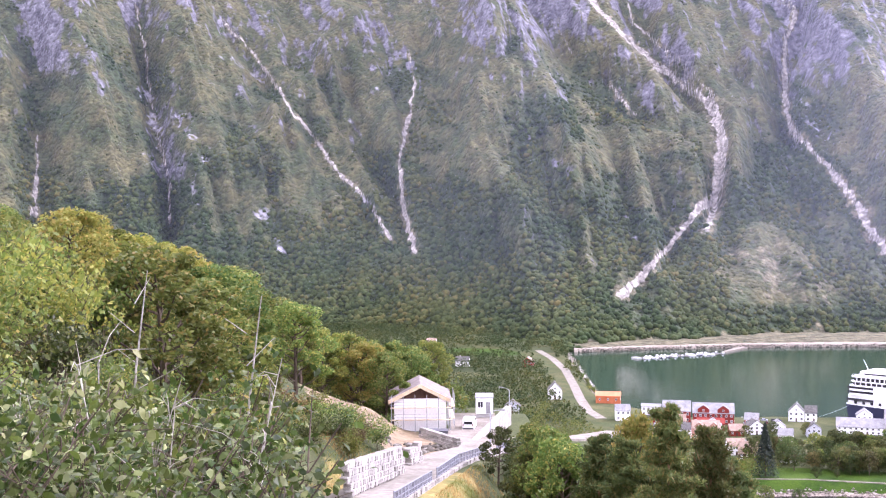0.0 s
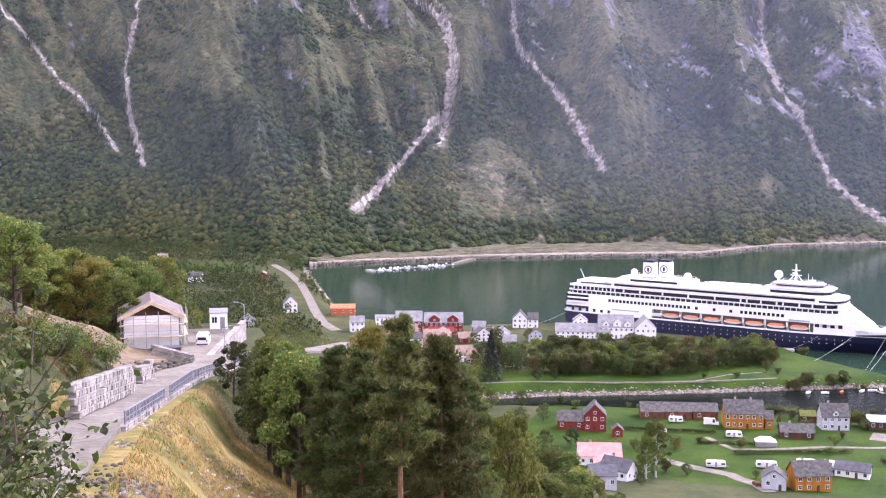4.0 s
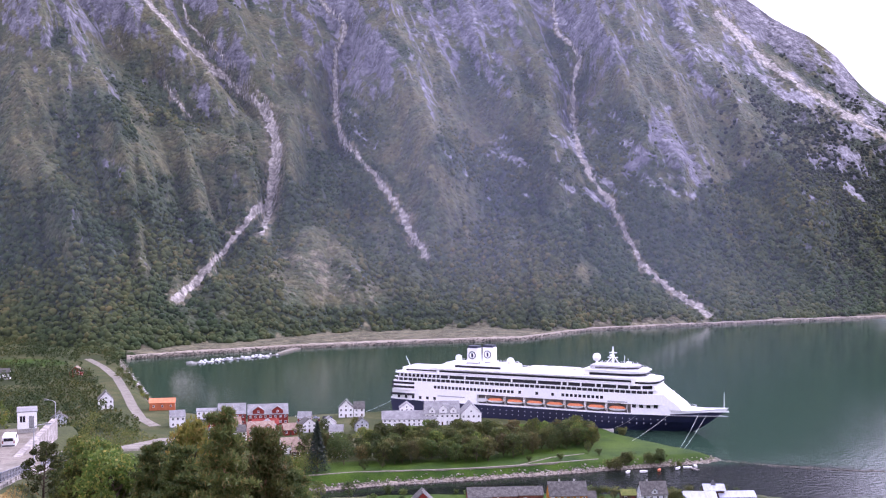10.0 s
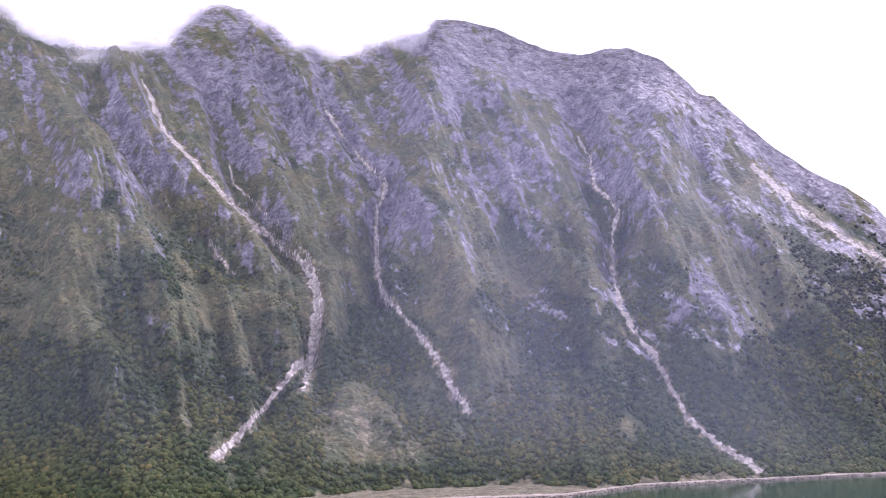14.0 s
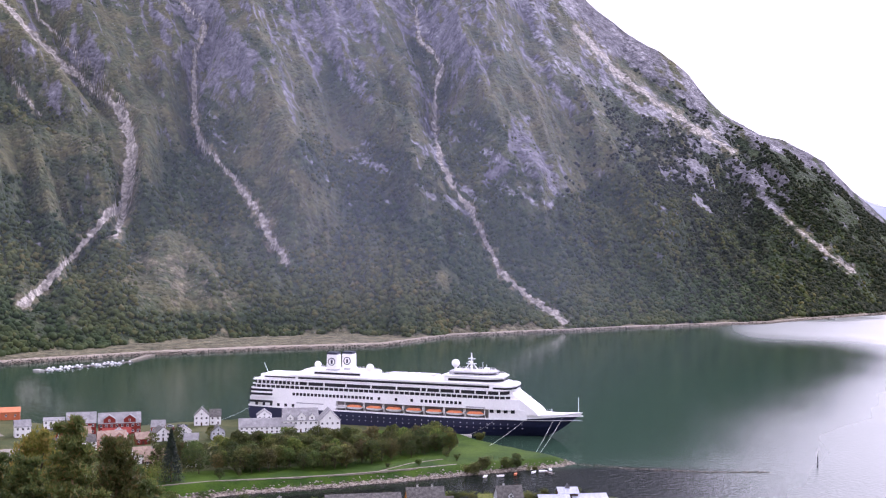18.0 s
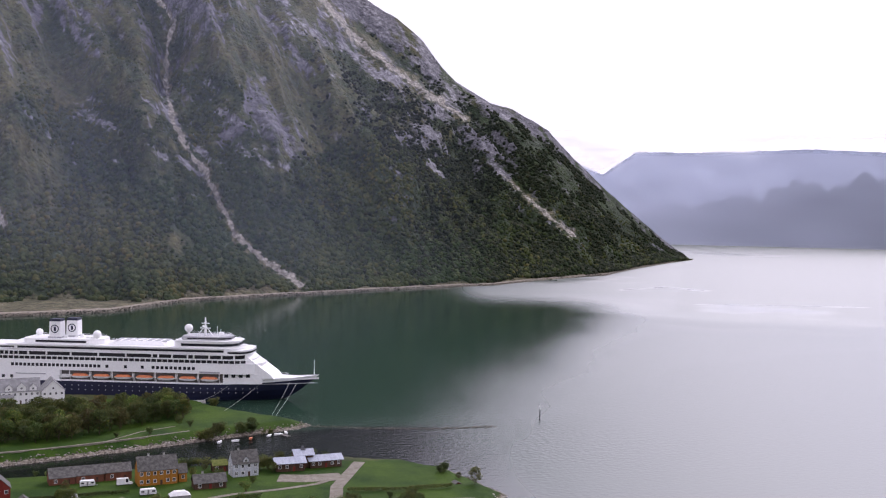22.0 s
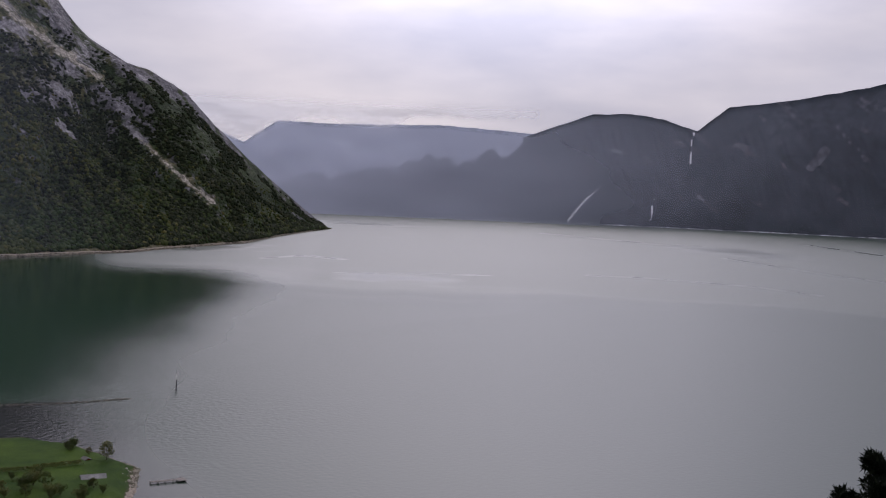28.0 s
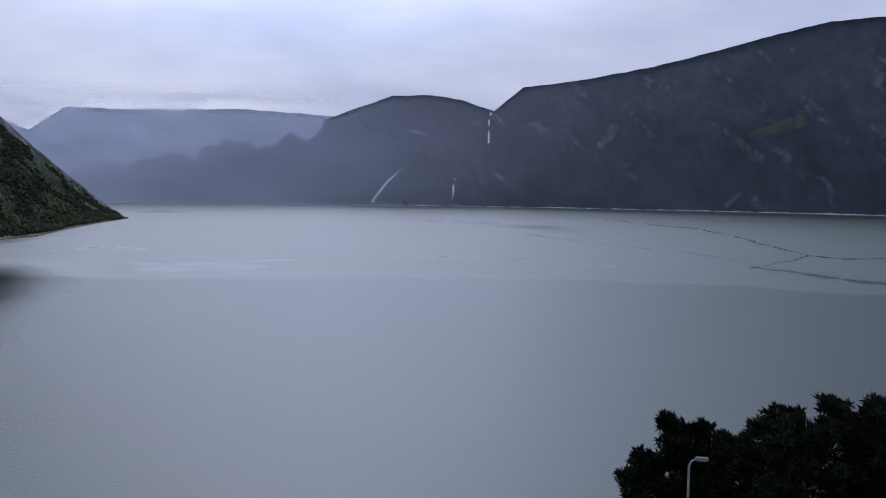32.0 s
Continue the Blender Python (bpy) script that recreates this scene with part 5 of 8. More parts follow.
part("mast_brace", rod(bmesh.new(), (154.6, 0, 47.6), (159.6, 0, 47.6), 0.3), white_paint, mast)
part("mast_brace", rod(bmesh.new(), (155.5, -1.5, 45.8), (155.5, 1.5, 45.8), 0.5), white_paint, mast)
part("mast_brace", rod(bmesh.new(), (164, 3, 39.8), (164, 3, 45.5), 0.16), white_paint, mast)
part("mast_brace", rod(bmesh.new(), (168, -3, 39.8), (168, -3, 44.5), 0.16), white_paint, mast)
part("bow_mast", rod(bmesh.new(), (228.5, 0, 15.2), (228.5, 0, 25.5), 0.28, 0.15), white_paint, ship)
part("flag_staff", rod(bmesh.new(), (9, 0, 32.0), (5.5, 0, 39), 0.25, 0.12), white_paint, ship)
# railings of the open decks
for z, s0, s1, half, nose in ((33.4, 96, 140, 14.4, 1), (29.9, 5, 34, 15.7, 1), (37.6, 141, 179, 12.7, 7), (40.0, 146, 173, 9.8, 5), (36.6, 42, 90, 10.8, 6), (14.4, 204, 210, 9.4, 0.5), (29.6, 36, 172, 15.8, 0.5), (33.4, 42, 94, 14.4, 1)):
    bm = bmesh.new()
    o = deck_outline(s0, s1, half, nose, 1.0)
    for hgt in (0.55, 1.1):
        for (xa, ya), (xb, yb) in zip(o, o[1:]):
            rod(bm, (xa, ya, z + hgt), (xb, yb, z + hgt), 0.05, 0.05, 4)
    for (xa, ya), (xb, yb) in zip(o, o[1:]):
        n = max(1, int(math.hypot(xb - xa, yb - ya) / 2.5))
        for i in range(n):
            xx, yy = xa + (xb - xa) * i / n, ya + (yb - ya) * i / n
            rod(bm, (xx, yy, z - 0.05), (xx, yy, z + 1.1), 0.05, 0.05, 4)
    part("railing", bm, white_paint, ship)
# deck furniture on top: vents and lockers
rng = random.Random(4)
for k in range(16):
    s, y = rng.uniform(100, 172) if k < 6 else rng.uniform(46, 90), rng.uniform(-7, 7)
    z = 36.6 if s < 92 else 35.6 if s < 140 else 40.0 if 146 < s < 172 else 37.4
    part("deck_vent", boxed(s - 1.2, s + 1.2, y - 1, y + 1, z - 0.3, z + rng.uniform(0.7, 1.8)), white_paint, ship)


def rope(p, q, sag, r=0.07):
    p, q = Vector(p), Vector(q)
    pts = [p.lerp(q, k / 8) - Vector((0, 0, sag * 4 * (k / 8) * (1 - k / 8))) for k in range(9)]
    bm = tube(bmesh.new(), pts, [r] * 9, 4)
    me = bpy.data.meshes.new("mooring_rope")
    bm.to_mesh(me)
    bm.free()
    me.materials.append(rope_mat)
    return tagged(new("mooring_rope", me), "pale taut mooring rope from ship to shore", "rope", "mooring ropes")


SM = pose(-166.5, 761.5, 0, 0, 0, -15.0)
for s, y, z, q in ((196, -11, 11, (-5.0, 640, 3.6)), (214, -5, 12.5, (24.0, 629, 3.2)), (219, -4, 12.5, (26.0, 627, 3.2)), (176, -15.5, 9.5, (-16, 697, 1.6)), (2, -12, 9.8, (-186, 728, 2.6))):
    rope(SM @ Vector((s, y, z)), q, 0.8)

# ---- houses ----
red_wall = surf("barn_red_boards", (0.17, 0.028, 0.022), (0.24, 0.042, 0.03), 0.5, 0.8, 0.2, stretch=(3, 3, 0.4))
dark_red_wall = surf("weathered_red_brown_boards", (0.13, 0.05, 0.032), (0.20, 0.08, 0.05), 0.4, 0.85, 0.2, stretch=(3, 3, 0.4))
yellow_wall = surf("ochre_yellow_boards", (0.32, 0.135, 0.022), (0.43, 0.19, 0.032), 0.5, 0.8, 0.2, stretch=(3, 3, 0.4))
grey_wall = surf("pale_grey_boards", (0.42, 0.44, 0.48), (0.55, 0.57, 0.6), 0.5, 0.8, 0.2, stretch=(3, 3, 0.4))
white_wall = surf("white_painted_boards", (0.76, 0.76, 0.74), (0.85, 0.85, 0.83), 0.5, 0.7, 0.1, stretch=(3, 3, 0.4), grain=0.08)
brown_wall = surf("dark_brown_timber", (0.06, 0.035, 0.025), (0.11, 0.065, 0.045), 0.6, 0.85, 0.3, stretch=(3, 3, 0.4))
orange_wall = surf("rust_orange_cladding", (0.40, 0.10, 0.035), (0.50, 0.145, 0.05), 0.3, 0.7, 0.2, stretch=(2, 2, 0.3))
salmon_wall = surf("salmon_render", (0.42, 0.20, 0.15), (0.52, 0.28, 0.21), 0.3, 0.8, 0.2)
slate_roof = surf("grey_slate_roof", (0.075, 0.073, 0.068), (0.155, 0.15, 0.138), 0.8, 0.75, 0.4, (0.08, 0.075, 0.06), fine=5)
pale_roof = surf("pale_grey_sheet_roof", (0.19, 0.19, 0.19), (0.29, 0.29, 0.285), 0.3, 0.75, 0.2)
silver_roof = surf("silver_metal_roof", (0.27, 0.30, 0.36), (0.38, 0.41, 0.47), 0.3, 0.5, 0.1, stretch=(2, 0.3, 1))
dark_roof = surf("dark_tile_roof", (0.055, 0.055, 0.062), (0.10, 0.10, 0.11), 0.6, 0.7, 0.4)
pink_roof = surf("faded_pink_tile_roof", (0.52, 0.22, 0.19), (0.64, 0.31, 0.27), 0.5, 0.7, 0.3)
brown_roof = surf("brown_tile_roof", (0.24, 0.17, 0.13), (0.34, 0.26, 0.20), 0.5, 0.8, 0.3)
orange_roof = surf("orange_sheet_roof", (0.50, 0.15, 0.05), (0.60, 0.20, 0.075), 0.4, 0.6, 0.2)
sod_roof = surf("grass_sod_roof", (0.10, 0.13, 0.03), (0.18, 0.19, 0.06), 0.9, 0.95, 0.8)
stone_mat = surf("grey_granite_blocks", (0.20, 0.185, 0.16), (0.35, 0.33, 0.295), 0.9, 0.9, 0.5, (0.15, 0.135, 0.12), vary=0.3)
concrete_mat = surf("pale_concrete", (0.34, 0.33, 0.305), (0.46, 0.45, 0.42), 0.6, 0.9, 0.3)
asphalt_mat = surf("worn_pale_asphalt", (0.165, 0.152, 0.122), (0.24, 0.222, 0.182), 0.2, 0.95, 0.3)
gravel_mat = surf("light_gravel", (0.165, 0.148, 0.115), (0.24, 0.218, 0.178), 0.35, 0.95, 0.5)
wood_mat = surf("grey_jetty_planks", (0.17, 0.155, 0.14), (0.28, 0.26, 0.24), 1.0, 0.9, 0.4)
rubber_mat = surf("black_tyre_rubber", (0.015, 0.015, 0.015), (0.03, 0.03, 0.03), 4, 0.85, 0.2)

_win = {}


def window_on(parent, x, y, z, w=0.9, h=1.25, turn=0.0, trim=white_wall):
    """A framed window flush on a wall that faces -y before the turn."""
    key = (round(w, 2), round(h, 2), trim.name)
    if key not in _win:
        bm = bmesh.new()
        t = 0.13
        for a in ((-w / 2 - t, -w / 2, -h / 2 - t, h / 2 + t), (w / 2, w / 2 + t, -h / 2 - t, h / 2 + t), (-w / 2, w / 2, h / 2, h / 2 + t), (-w / 2, w / 2, -h / 2 - t, -h / 2), (-0.035, 0.035, -h / 2, h / 2)):
            box(bm, a[0], a[1], -0.09, 0.03, a[2], a[3])
        fm = bpy.data.meshes.new("window")
        bm.to_mesh(fm)
        bm.free()
        fm.materials.append(trim)
        bm = boxed(-w / 2, w / 2, -0.03, 0.02, -h / 2, h / 2)
        pm = bpy.data.meshes.new("pane")
        bm.to_mesh(pm)
        bm.free()
        pm.materials.append(dark_glass)
        _win[key] = (fm, pm)
    fm, pm = _win[key]
    f = share("window", fm, parent, pose(x, y, z, 0, 0, turn))
    share("pane", pm, f, Matrix.Identity(4))
    return f


def house(name, x, y, w, d, eave, ridge, rot, wall, roof, label, gable=False, wins=(4, 1), chimney=0, side=1, category="house", group="", over=0.4, z=None, door=True, dormer=None):
    """A pitched-roof house. x, y: the middle of its front at the ground; the front faces -y before the turn. gable: the gable end is the front."""
    if z is None:
        z = ground_at(x, y)
    h = thing(name, pose(x, y, z, 0, 0, rot), label, category, group)
    bm = bmesh.new()
    if gable:
        prof = [(-w / 2, -1.5), (w / 2, -1.5), (w / 2, eave), (0, ridge), (-w / 2, eave)]
        a = [bm.verts.new((px, 0, pz)) for px, pz in prof]
        b = [bm.verts.new((px, d, pz)) for px, pz in prof]
    else:
        prof = [(0, -1.5), (d, -1.5), (d, eave), (d / 2, ridge), (0, eave)]
        a = [bm.verts.new((-w / 2, py, pz)) for py, pz in prof]
        b = [bm.verts.new((w / 2, py, pz)) for py, pz in prof]
    for i in range(5):
        bm.faces.new((a[i], a[(i + 1) % 5], b[(i + 1) % 5], b[i]))
    bm.faces.new(a)
    bm.faces.new(b[::-1])
    bmesh.ops.recalc_face_normals(bm, faces=bm.faces)
    part("wall", bm, wall, h)
    # two roof slabs with eaves
    half, run = (w / 2, d) if gable else (d / 2, w)
    slope = (ridge - eave) / half
    th = 0.22
    for sgn in (-1, 1):
        bm = bmesh.new()
        e, top = half + over, 0.0
        pr = [(sgn * e, eave - slope * over + 0.03), (0, ridge + 0.03), (0, ridge + 0.03 + th), (sgn * e, eave - slope * over + 0.03 + th)]
        if gable:
            a = [bm.verts.new((p, -over, q)) for p, q in pr]
            b = [bm.verts.new((p, d + over, q)) for p, q in pr]
        else:
            a = [bm.verts.new((-w / 2 - over, d / 2 + p, q)) for p, q in pr]
            b = [bm.verts.new((w / 2 + over, d / 2 + p, q)) for p, q in pr]
        for i in range(4):
            bm.faces.new((a[i], a[(i + 1) % 4], b[(i + 1) % 4], b[i]))
        bm.faces.new(a)
        bm.faces.new(b[::-1])
        bmesh.ops.recalc_face_normals(bm, faces=bm.faces)
        part("roof", bm, roof, h)
    n, floors = wins
    fh = eave / max(1, floors)
    wh = min(1.3, fh * 0.48)
    for f in range(floors):
        for k in range(n):
            wx = -w / 2 + w * (k + 0.5) / n
            if door and f == 0 and k == n // 2 and n > 1:
                dr = part("door", boxed(wx - 0.5, wx + 0.5, -0.07, 0.02, 0.0, min(2.1, fh * 0.85)), brown_wall if wall is not brown_wall else red_wall, h, "plain front door")
                continue
            window_on(h, wx, -0.02, fh * f + fh * 0.55, min(1.1, w / n * 0.5), wh)
        if side:
            m = max(1, int(d / 3.5))
            for k in range(m):
                window_on(h, side * (w / 2 + 0.02), d * (k + 0.5) / m, fh * f + fh * 0.55, 0.9, wh, 90 * side)
    if gable and ridge - eave > 2.4:
        window_on(h, 0, -0.02, eave + (ridge - eave) * 0.25, 0.9, 1.1)
    for k in range(chimney):
        cx, cy = (0.3, d * (0.35 + 0.3 * k)) if gable else (w * (-0.2 + 0.4 * k), d / 2 + 0.3)
        c = part("chimney", boxed(cx - 0.4, cx + 0.4, cy - 0.35, cy + 0.35, ridge - 1.0, ridge + 1.1), concrete_mat, h)
        part("chimney_cap", boxed(cx - 0.5, cx + 0.5, cy - 0.45, cy + 0.45, ridge + 1.1, ridge + 1.22), slate_roof, c)
    if dormer:
        for dx, dw, dh in dormer:
            zb = eave + 0.2
            bm = bmesh.new()
            pr = [(dx - dw / 2, zb - 0.6), (dx + dw / 2, zb - 0.6), (dx + dw / 2, zb + dh * 0.5), (dx, zb + dh), (dx - dw / 2, zb + dh * 0.5)]
            a = [bm.verts.new((p, 0.1, q)) for p, q in pr]
            b = [bm.verts.new((p, d / 2, q)) for p, q in pr]
            for i in range(5):
                bm.faces.new((a[i], a[(i + 1) % 5], b[(i + 1) % 5], b[i]))
            bm.faces.new(a)
            bmesh.ops.recalc_face_normals(bm, faces=bm.faces)
            dm = part("dormer", bm, wall, h)
            for sgn in (-1, 1):
                bm = bmesh.new()
                vs = [(dx + sgn * (dw / 2 + 0.3), -0.25, zb + dh * 0.5 - 0.25), (dx, -0.25, zb + dh + 0.02), (dx, d / 2, zb + dh + 0.02), (dx + sgn * (dw / 2 + 0.3), d / 2, zb + dh * 0.5 - 0.25)]
                lo = [bm.verts.new(v) for v in vs]
                hi = [bm.verts.new((v[0], v[1], v[2] + 0.18)) for v in vs]
                for i in range(4):
                    bm.faces.new((lo[i], lo[(i + 1) % 4], hi[(i + 1) % 4], hi[i]))
                bm.faces.new(hi)
                bm.faces.new(lo[::-1])
                bmesh.ops.recalc_face_normals(bm, faces=bm.faces)
                part("dormer_roof", bm, roof, dm)
            window_on(h, dx, 0.06, zb + dh * 0.32, 1.0, 1.0)
    return h


# the farm and camp on the south bank
house("farmhouse", -88, 448, 9.2, 9.5, 6.9, 11.4, 14, red_wall, slate_roof, "red two-storey farmhouse, gable towards the hill", True, (3, 2), 1, -1)
house("farm_wing", -98, 446, 11, 7, 3.9, 7.6, 14, red_wall, slate_roof, "low red wing beside the farmhouse", False, (3, 1), 0, 0)
house("garden_shed", -77.5, 443, 4.3, 4, 3.1, 4.8, 14, red_wall, slate_roof, "small red garden shed on the lawn", True, (1, 1), 0, 0, "shed", door=False)
for k, (bx, bw) in enumerate(((-68.6, 10.5), (-57.6, 11.5), (-46.2, 11))):
    house("barn", bx, 480.5 + 3.0 * k, bw, 8, 3.0 + 0.25 * k, 6.5, 15, dark_red_wall, slate_roof, "long weathered red-brown barn by the river", False, (2, 1), 0, 0, "barn", "riverside barns", 0.25)
house("guest_house", -29, 476, 16.4, 9, 6.6, 11.6, 14, yellow_wall, slate_roof, "ochre yellow two-storey guest house with slate roof", False, (6, 2), 2, 0)
house("annex", -18.8, 480, 3.4, 6, 4.2, 7.2, 14, yellow_wall, slate_roof, "yellow lean-to annex beside the guest house", False, (1, 1), 0, 0, door=False)
house("dwelling", 8, 487, 11.5, 8, 6.0, 10.8, 16, grey_wall, slate_roof, "pale grey two-storey house by the river", False, (4, 2), 1, -1, dormer=[(0, 2.6, 2.6)])
house("log_cabin", -7, 467, 13.5, 6.5, 2.7, 5.6, 12, brown_wall, slate_roof, "low dark timber cabin with slate roof", False, (3, 1), 1, 1, "cabin")
house("sod_hut", -3, 497, 7, 5, 3.0, 4.8, 12, brown_wall, sod_roof, "brown hut with a green sod roof", False, (2, 1), 0, 0, "cabin")
house("pavilion", 28, 494, 13, 8, 3.9, 5.6, 8, brown_wall, silver_roof, "dark timber cafe with silver metal roof", False, (4, 1), 0, -1, "cafe", over=0.9)
house("pavilion_hall", 34.5, 500, 8.5, 8, 6.0, 7.8, 8, brown_wall, silver_roof, "taller middle of the timber cafe", False, (3, 1), 0, 0, "cafe", over=0.7)
part("roof_lantern", prism(bmesh.new(), [(-1.2, 2.8), (1.2, 2.8), (1.2, 5.0), (-1.2, 5.0)], 7.5, 9.4, 0.3), dark_roof, bpy.data.objects["pavilion_hall"])
house("pavilion_wing", 44.5, 500, 15, 7, 3.6, 5.2, 12, brown_wall, silver_roof, "low wing of the timber cafe", False, (5, 1), 0, 1, "cafe", over=0.9)
house("villa", -76, 398, 16, 11, 3.8, 7.4, 16, white_wall, pink_roof, "white house with faded pink tile roof", False, (5, 1), 1, 1)
house("villa_porch", -72, 391, 9, 7, 3.0, 5.0, 16, white_wall, pink_roof, "pink-roofed porch in front of the villa", True, (2, 1), 0, 0)
house("cottage", -67, 375, 11, 8, 3.6, 7.0, -20, white_wall, dark_roof, "cottage with dark tile roof", False, (3, 1), 1, 1)
house("cottage", -66, 352, 9, 8, 4.6, 7.2, 20, grey_wall, dark_roof, "grey cottage with dark roof below the hill", False, (3, 1), 0, 1)
house("dwelling", 0, 392, 13, 8, 5.6, 9.8, 24, yellow_wall, slate_roof, "ochre house with weathered slate roof by the road", False, (4, 2), 1, 1)
house("cottage", -13, 386, 8, 7, 4.2, 7.0, 4, grey_wall, slate_roof, "small pale grey cottage by the road", True, (2, 1), 0, 0)
house("cottage", 13, 417, 12, 7, 2.7, 5.0, -8, white_wall, dark_roof, "low white cottage with dark roof beside parked vans", False, (4, 1), 0, 1)
house("cottage", -2, 407, 11, 7, 2.7, 5.2, -8, brown_wall, slate_roof, "low brown cottage beside the camp road", False, (3, 1), 0, 0)
house("boathouse", 95, 433, 9, 5, 2.2, 3.5, -4, red_wall, pale_roof, "small red boathouse on the stony point", False, (2, 1), 0, 0, "shed", z=1.6)
house("boathouse", 99, 463, 4.6, 4, 1.9, 3.0, 10, red_wall, slate_roof, "tiny red boathouse by the water", True, (1, 1), 0, 0, "shed", z=1.6, door=False)
# village
house("waterfront_house", -189, 699, 9.5, 10, 6.2, 11.0, 14, white_wall, slate_roof, "white gabled house on the quay", True, (3, 2), 1, 1)
house("waterfront_shed", -181, 703, 7, 8, 5.6, 9.6, 14, white_wall, slate_roof, "white wing of the quay house", False, (2, 2), 0, 1)
house("shop", -268, 654, 12, 10, 8.4, 9.6, 20, white_wall, pale_roof, "white three-storey block with flat pitched roof", False, (4, 3), 0, 1, door=False)
house("hotel", -251, 654, 17, 14, 7.4, 13.0, 20, red_wall, pale_roof, "red waterfront hotel with pale grey roof", False, (5, 2), 0, 0, "hotel")
house("hotel", -230, 662, 25, 14, 6.8, 12.2, 20, red_wall, pale_roof, "red waterfront hotel with two front gables", False, (8, 2), 0, 1, "hotel", dormer=[(-6, 7, 4.6), (6, 7, 4.6)])
house("shop_row", -224, 640, 16, 9, 4.2, 6.6, 20, red_wall, red_wall, "low red shop with red roof", False, (5, 1), 0, 1)
house("apartment_house", -209, 590, 15, 11, 9.5, 13.2, 24, salmon_wall, brown_roof, "salmon terraced apartment house", False, (5, 3), 0, 1, dormer=[(-4, 4, 3), (4, 4, 3)])
house("lodge", -174, 557, 12, 9, 4.8, 10.0, 18, brown_wall, brown_roof, "dark timber lodge with brown tile roof", False, (4, 2), 1, 1, dormer=[(-1.5, 4.5, 4.0)])
house("cottage", -157, 566, 8, 6, 3.6, 5.4, 18, white_wall, slate_roof, "small white cottage behind the spruce", False, (3, 1), 0, 1)
house("warehouse", -321, 705, 17, 10, 5.2, 7.6, 22, orange_wall, orange_roof, "rust-orange sheet-clad warehouse on the waterfront", False, (3, 1), 0, 1, "warehouse", door=False)
house("dwelling", -361, 702, 10, 11, 6.6, 12.0, 30, white_wall, slate_roof, "white gabled village house by the road", True, (3, 2), 1, 1)
for k, (hx, hy, hw, wl, rf) in enumerate(((-420, 640, 11, white_wall, slate_roof), (-520, 830, 12, white_wall, slate_roof), 
                                          (-470, 860, 10, red_wall, brown_roof), (-390, 590, 12, white_wall, brown_roof), (-350, 620, 10, grey_wall, slate_roof), (-640, 960, 10, white_wall, brown_roof))):
    house("dwelling", hx, hy, hw, 8, 5, 8.6, 28 - 7 * (k % 4), wl, rf, "village house half hidden by trees, %s" % ("red" if wl is red_wall else "grey" if wl is grey_wall else "white"), k % 2 == 0, (3, 2), 1, 1, "house", "village houses")
# the great white hotel before the ship
house("grand_hotel", -141, 674, 34, 13, 4.2, 8.6, 14, white_wall, pale_roof, "long low white hotel wing with grey roof", False, (11, 2), 0, 0, "hotel")
house("grand_hotel", -121, 681, 22, 16, 7.4, 14.0, 14, white_wall, pale_roof, "white hotel main block with grey mansard roof", False, (7, 2), 1, 0, "hotel", dormer=[(-6.5, 4, 4), (0.5, 5, 5), (7, 4, 4)])
house("grand_hotel", -103, 684, 13, 16, 7.0, 13.5, 14, white_wall, pale_roof, "gabled white hotel wing with grey roof", True, (4, 2), 0, 1, "hotel")
house("grand_hotel", -146, 690, 9, 9, 8.6, 12.0, 14, white_wall, pale_roof, "white hotel corner tower", True, (3, 3), 0, 1, "hotel")
house("boathouse", -29, 651, 8, 8, 3.4, 6.4, 16, white_wall, slate_roof, "white boathouse with grey roof near the pontoon", True, (2, 1), 0, 1, "shed")


def slab(name, outline, z0, z1, mat, label, category, kind="", group=""):
    bm = prism(bmesh.new(), outline, z0, z1)
    bmesh.ops.recalc_face_normals(bm, faces=bm.faces)
    me = bpy.data.meshes.new(name)
    bm.to_mesh(me)
    bm.free()
    me.materials.append(mat)
    return tagged(new(name, me), label, category, group, kind)


def road(name, line, width, mat, label, lift=0.12, step=4.0, zs=None):
    """A road as a draped slab with sides. line: x, y points; zs: heights, where it does not lie on the ground."""
    pts, hs = [], []
    for i, ((x0, y0), (x1, y1)) in enumerate(zip(line, line[1:])):
        n = max(1, int(math.hypot(x1 - x0, y1 - y0) / step))
        for k in range(n):
            pts.append(Vector((x0 + (x1 - x0) * k / n, y0 + (y1 - y0) * k / n)))
            hs.append(zs[i] + (zs[i + 1] - zs[i]) * k / n if zs else None)
    pts.append(Vector(line[-1]))
    hs.append(zs[-1] if zs else None)
    bm = bmesh.new()
    rows = []
    for i, p in enumerate(pts):
        d = (pts[min(i + 1, len(pts) - 1)] - pts[max(i - 1, 0)]).normalized()
        nrm = Vector((-d.y, d.x)) * width / 2
        a, b = p + nrm, p - nrm
        z = hs[i] if zs else max(ground_at(a.x, a.y), ground_at(p.x, p.y), ground_at(b.x, b.y)) + lift
        rows.append([bm.verts.new((a.x, a.y, z - 2.5)), bm.verts.new((a.x, a.y, z)), bm.verts.new((b.x, b.y, z)), bm.verts.new((b.x, b.y, z - 2.5))])
    for a, b in zip(rows, rows[1:]):
        for i in range(3):
            bm.faces.new((a[i], a[i + 1], b[i + 1], b[i]))
    bmesh.ops.recalc_face_normals(bm, faces=bm.faces)
    me = bpy.data.meshes.new(name)
    bm.to_mesh(me)
    bm.free()
    me.materials.append(mat)
    return tagged(new(name, me), label, "road", kind="structure")


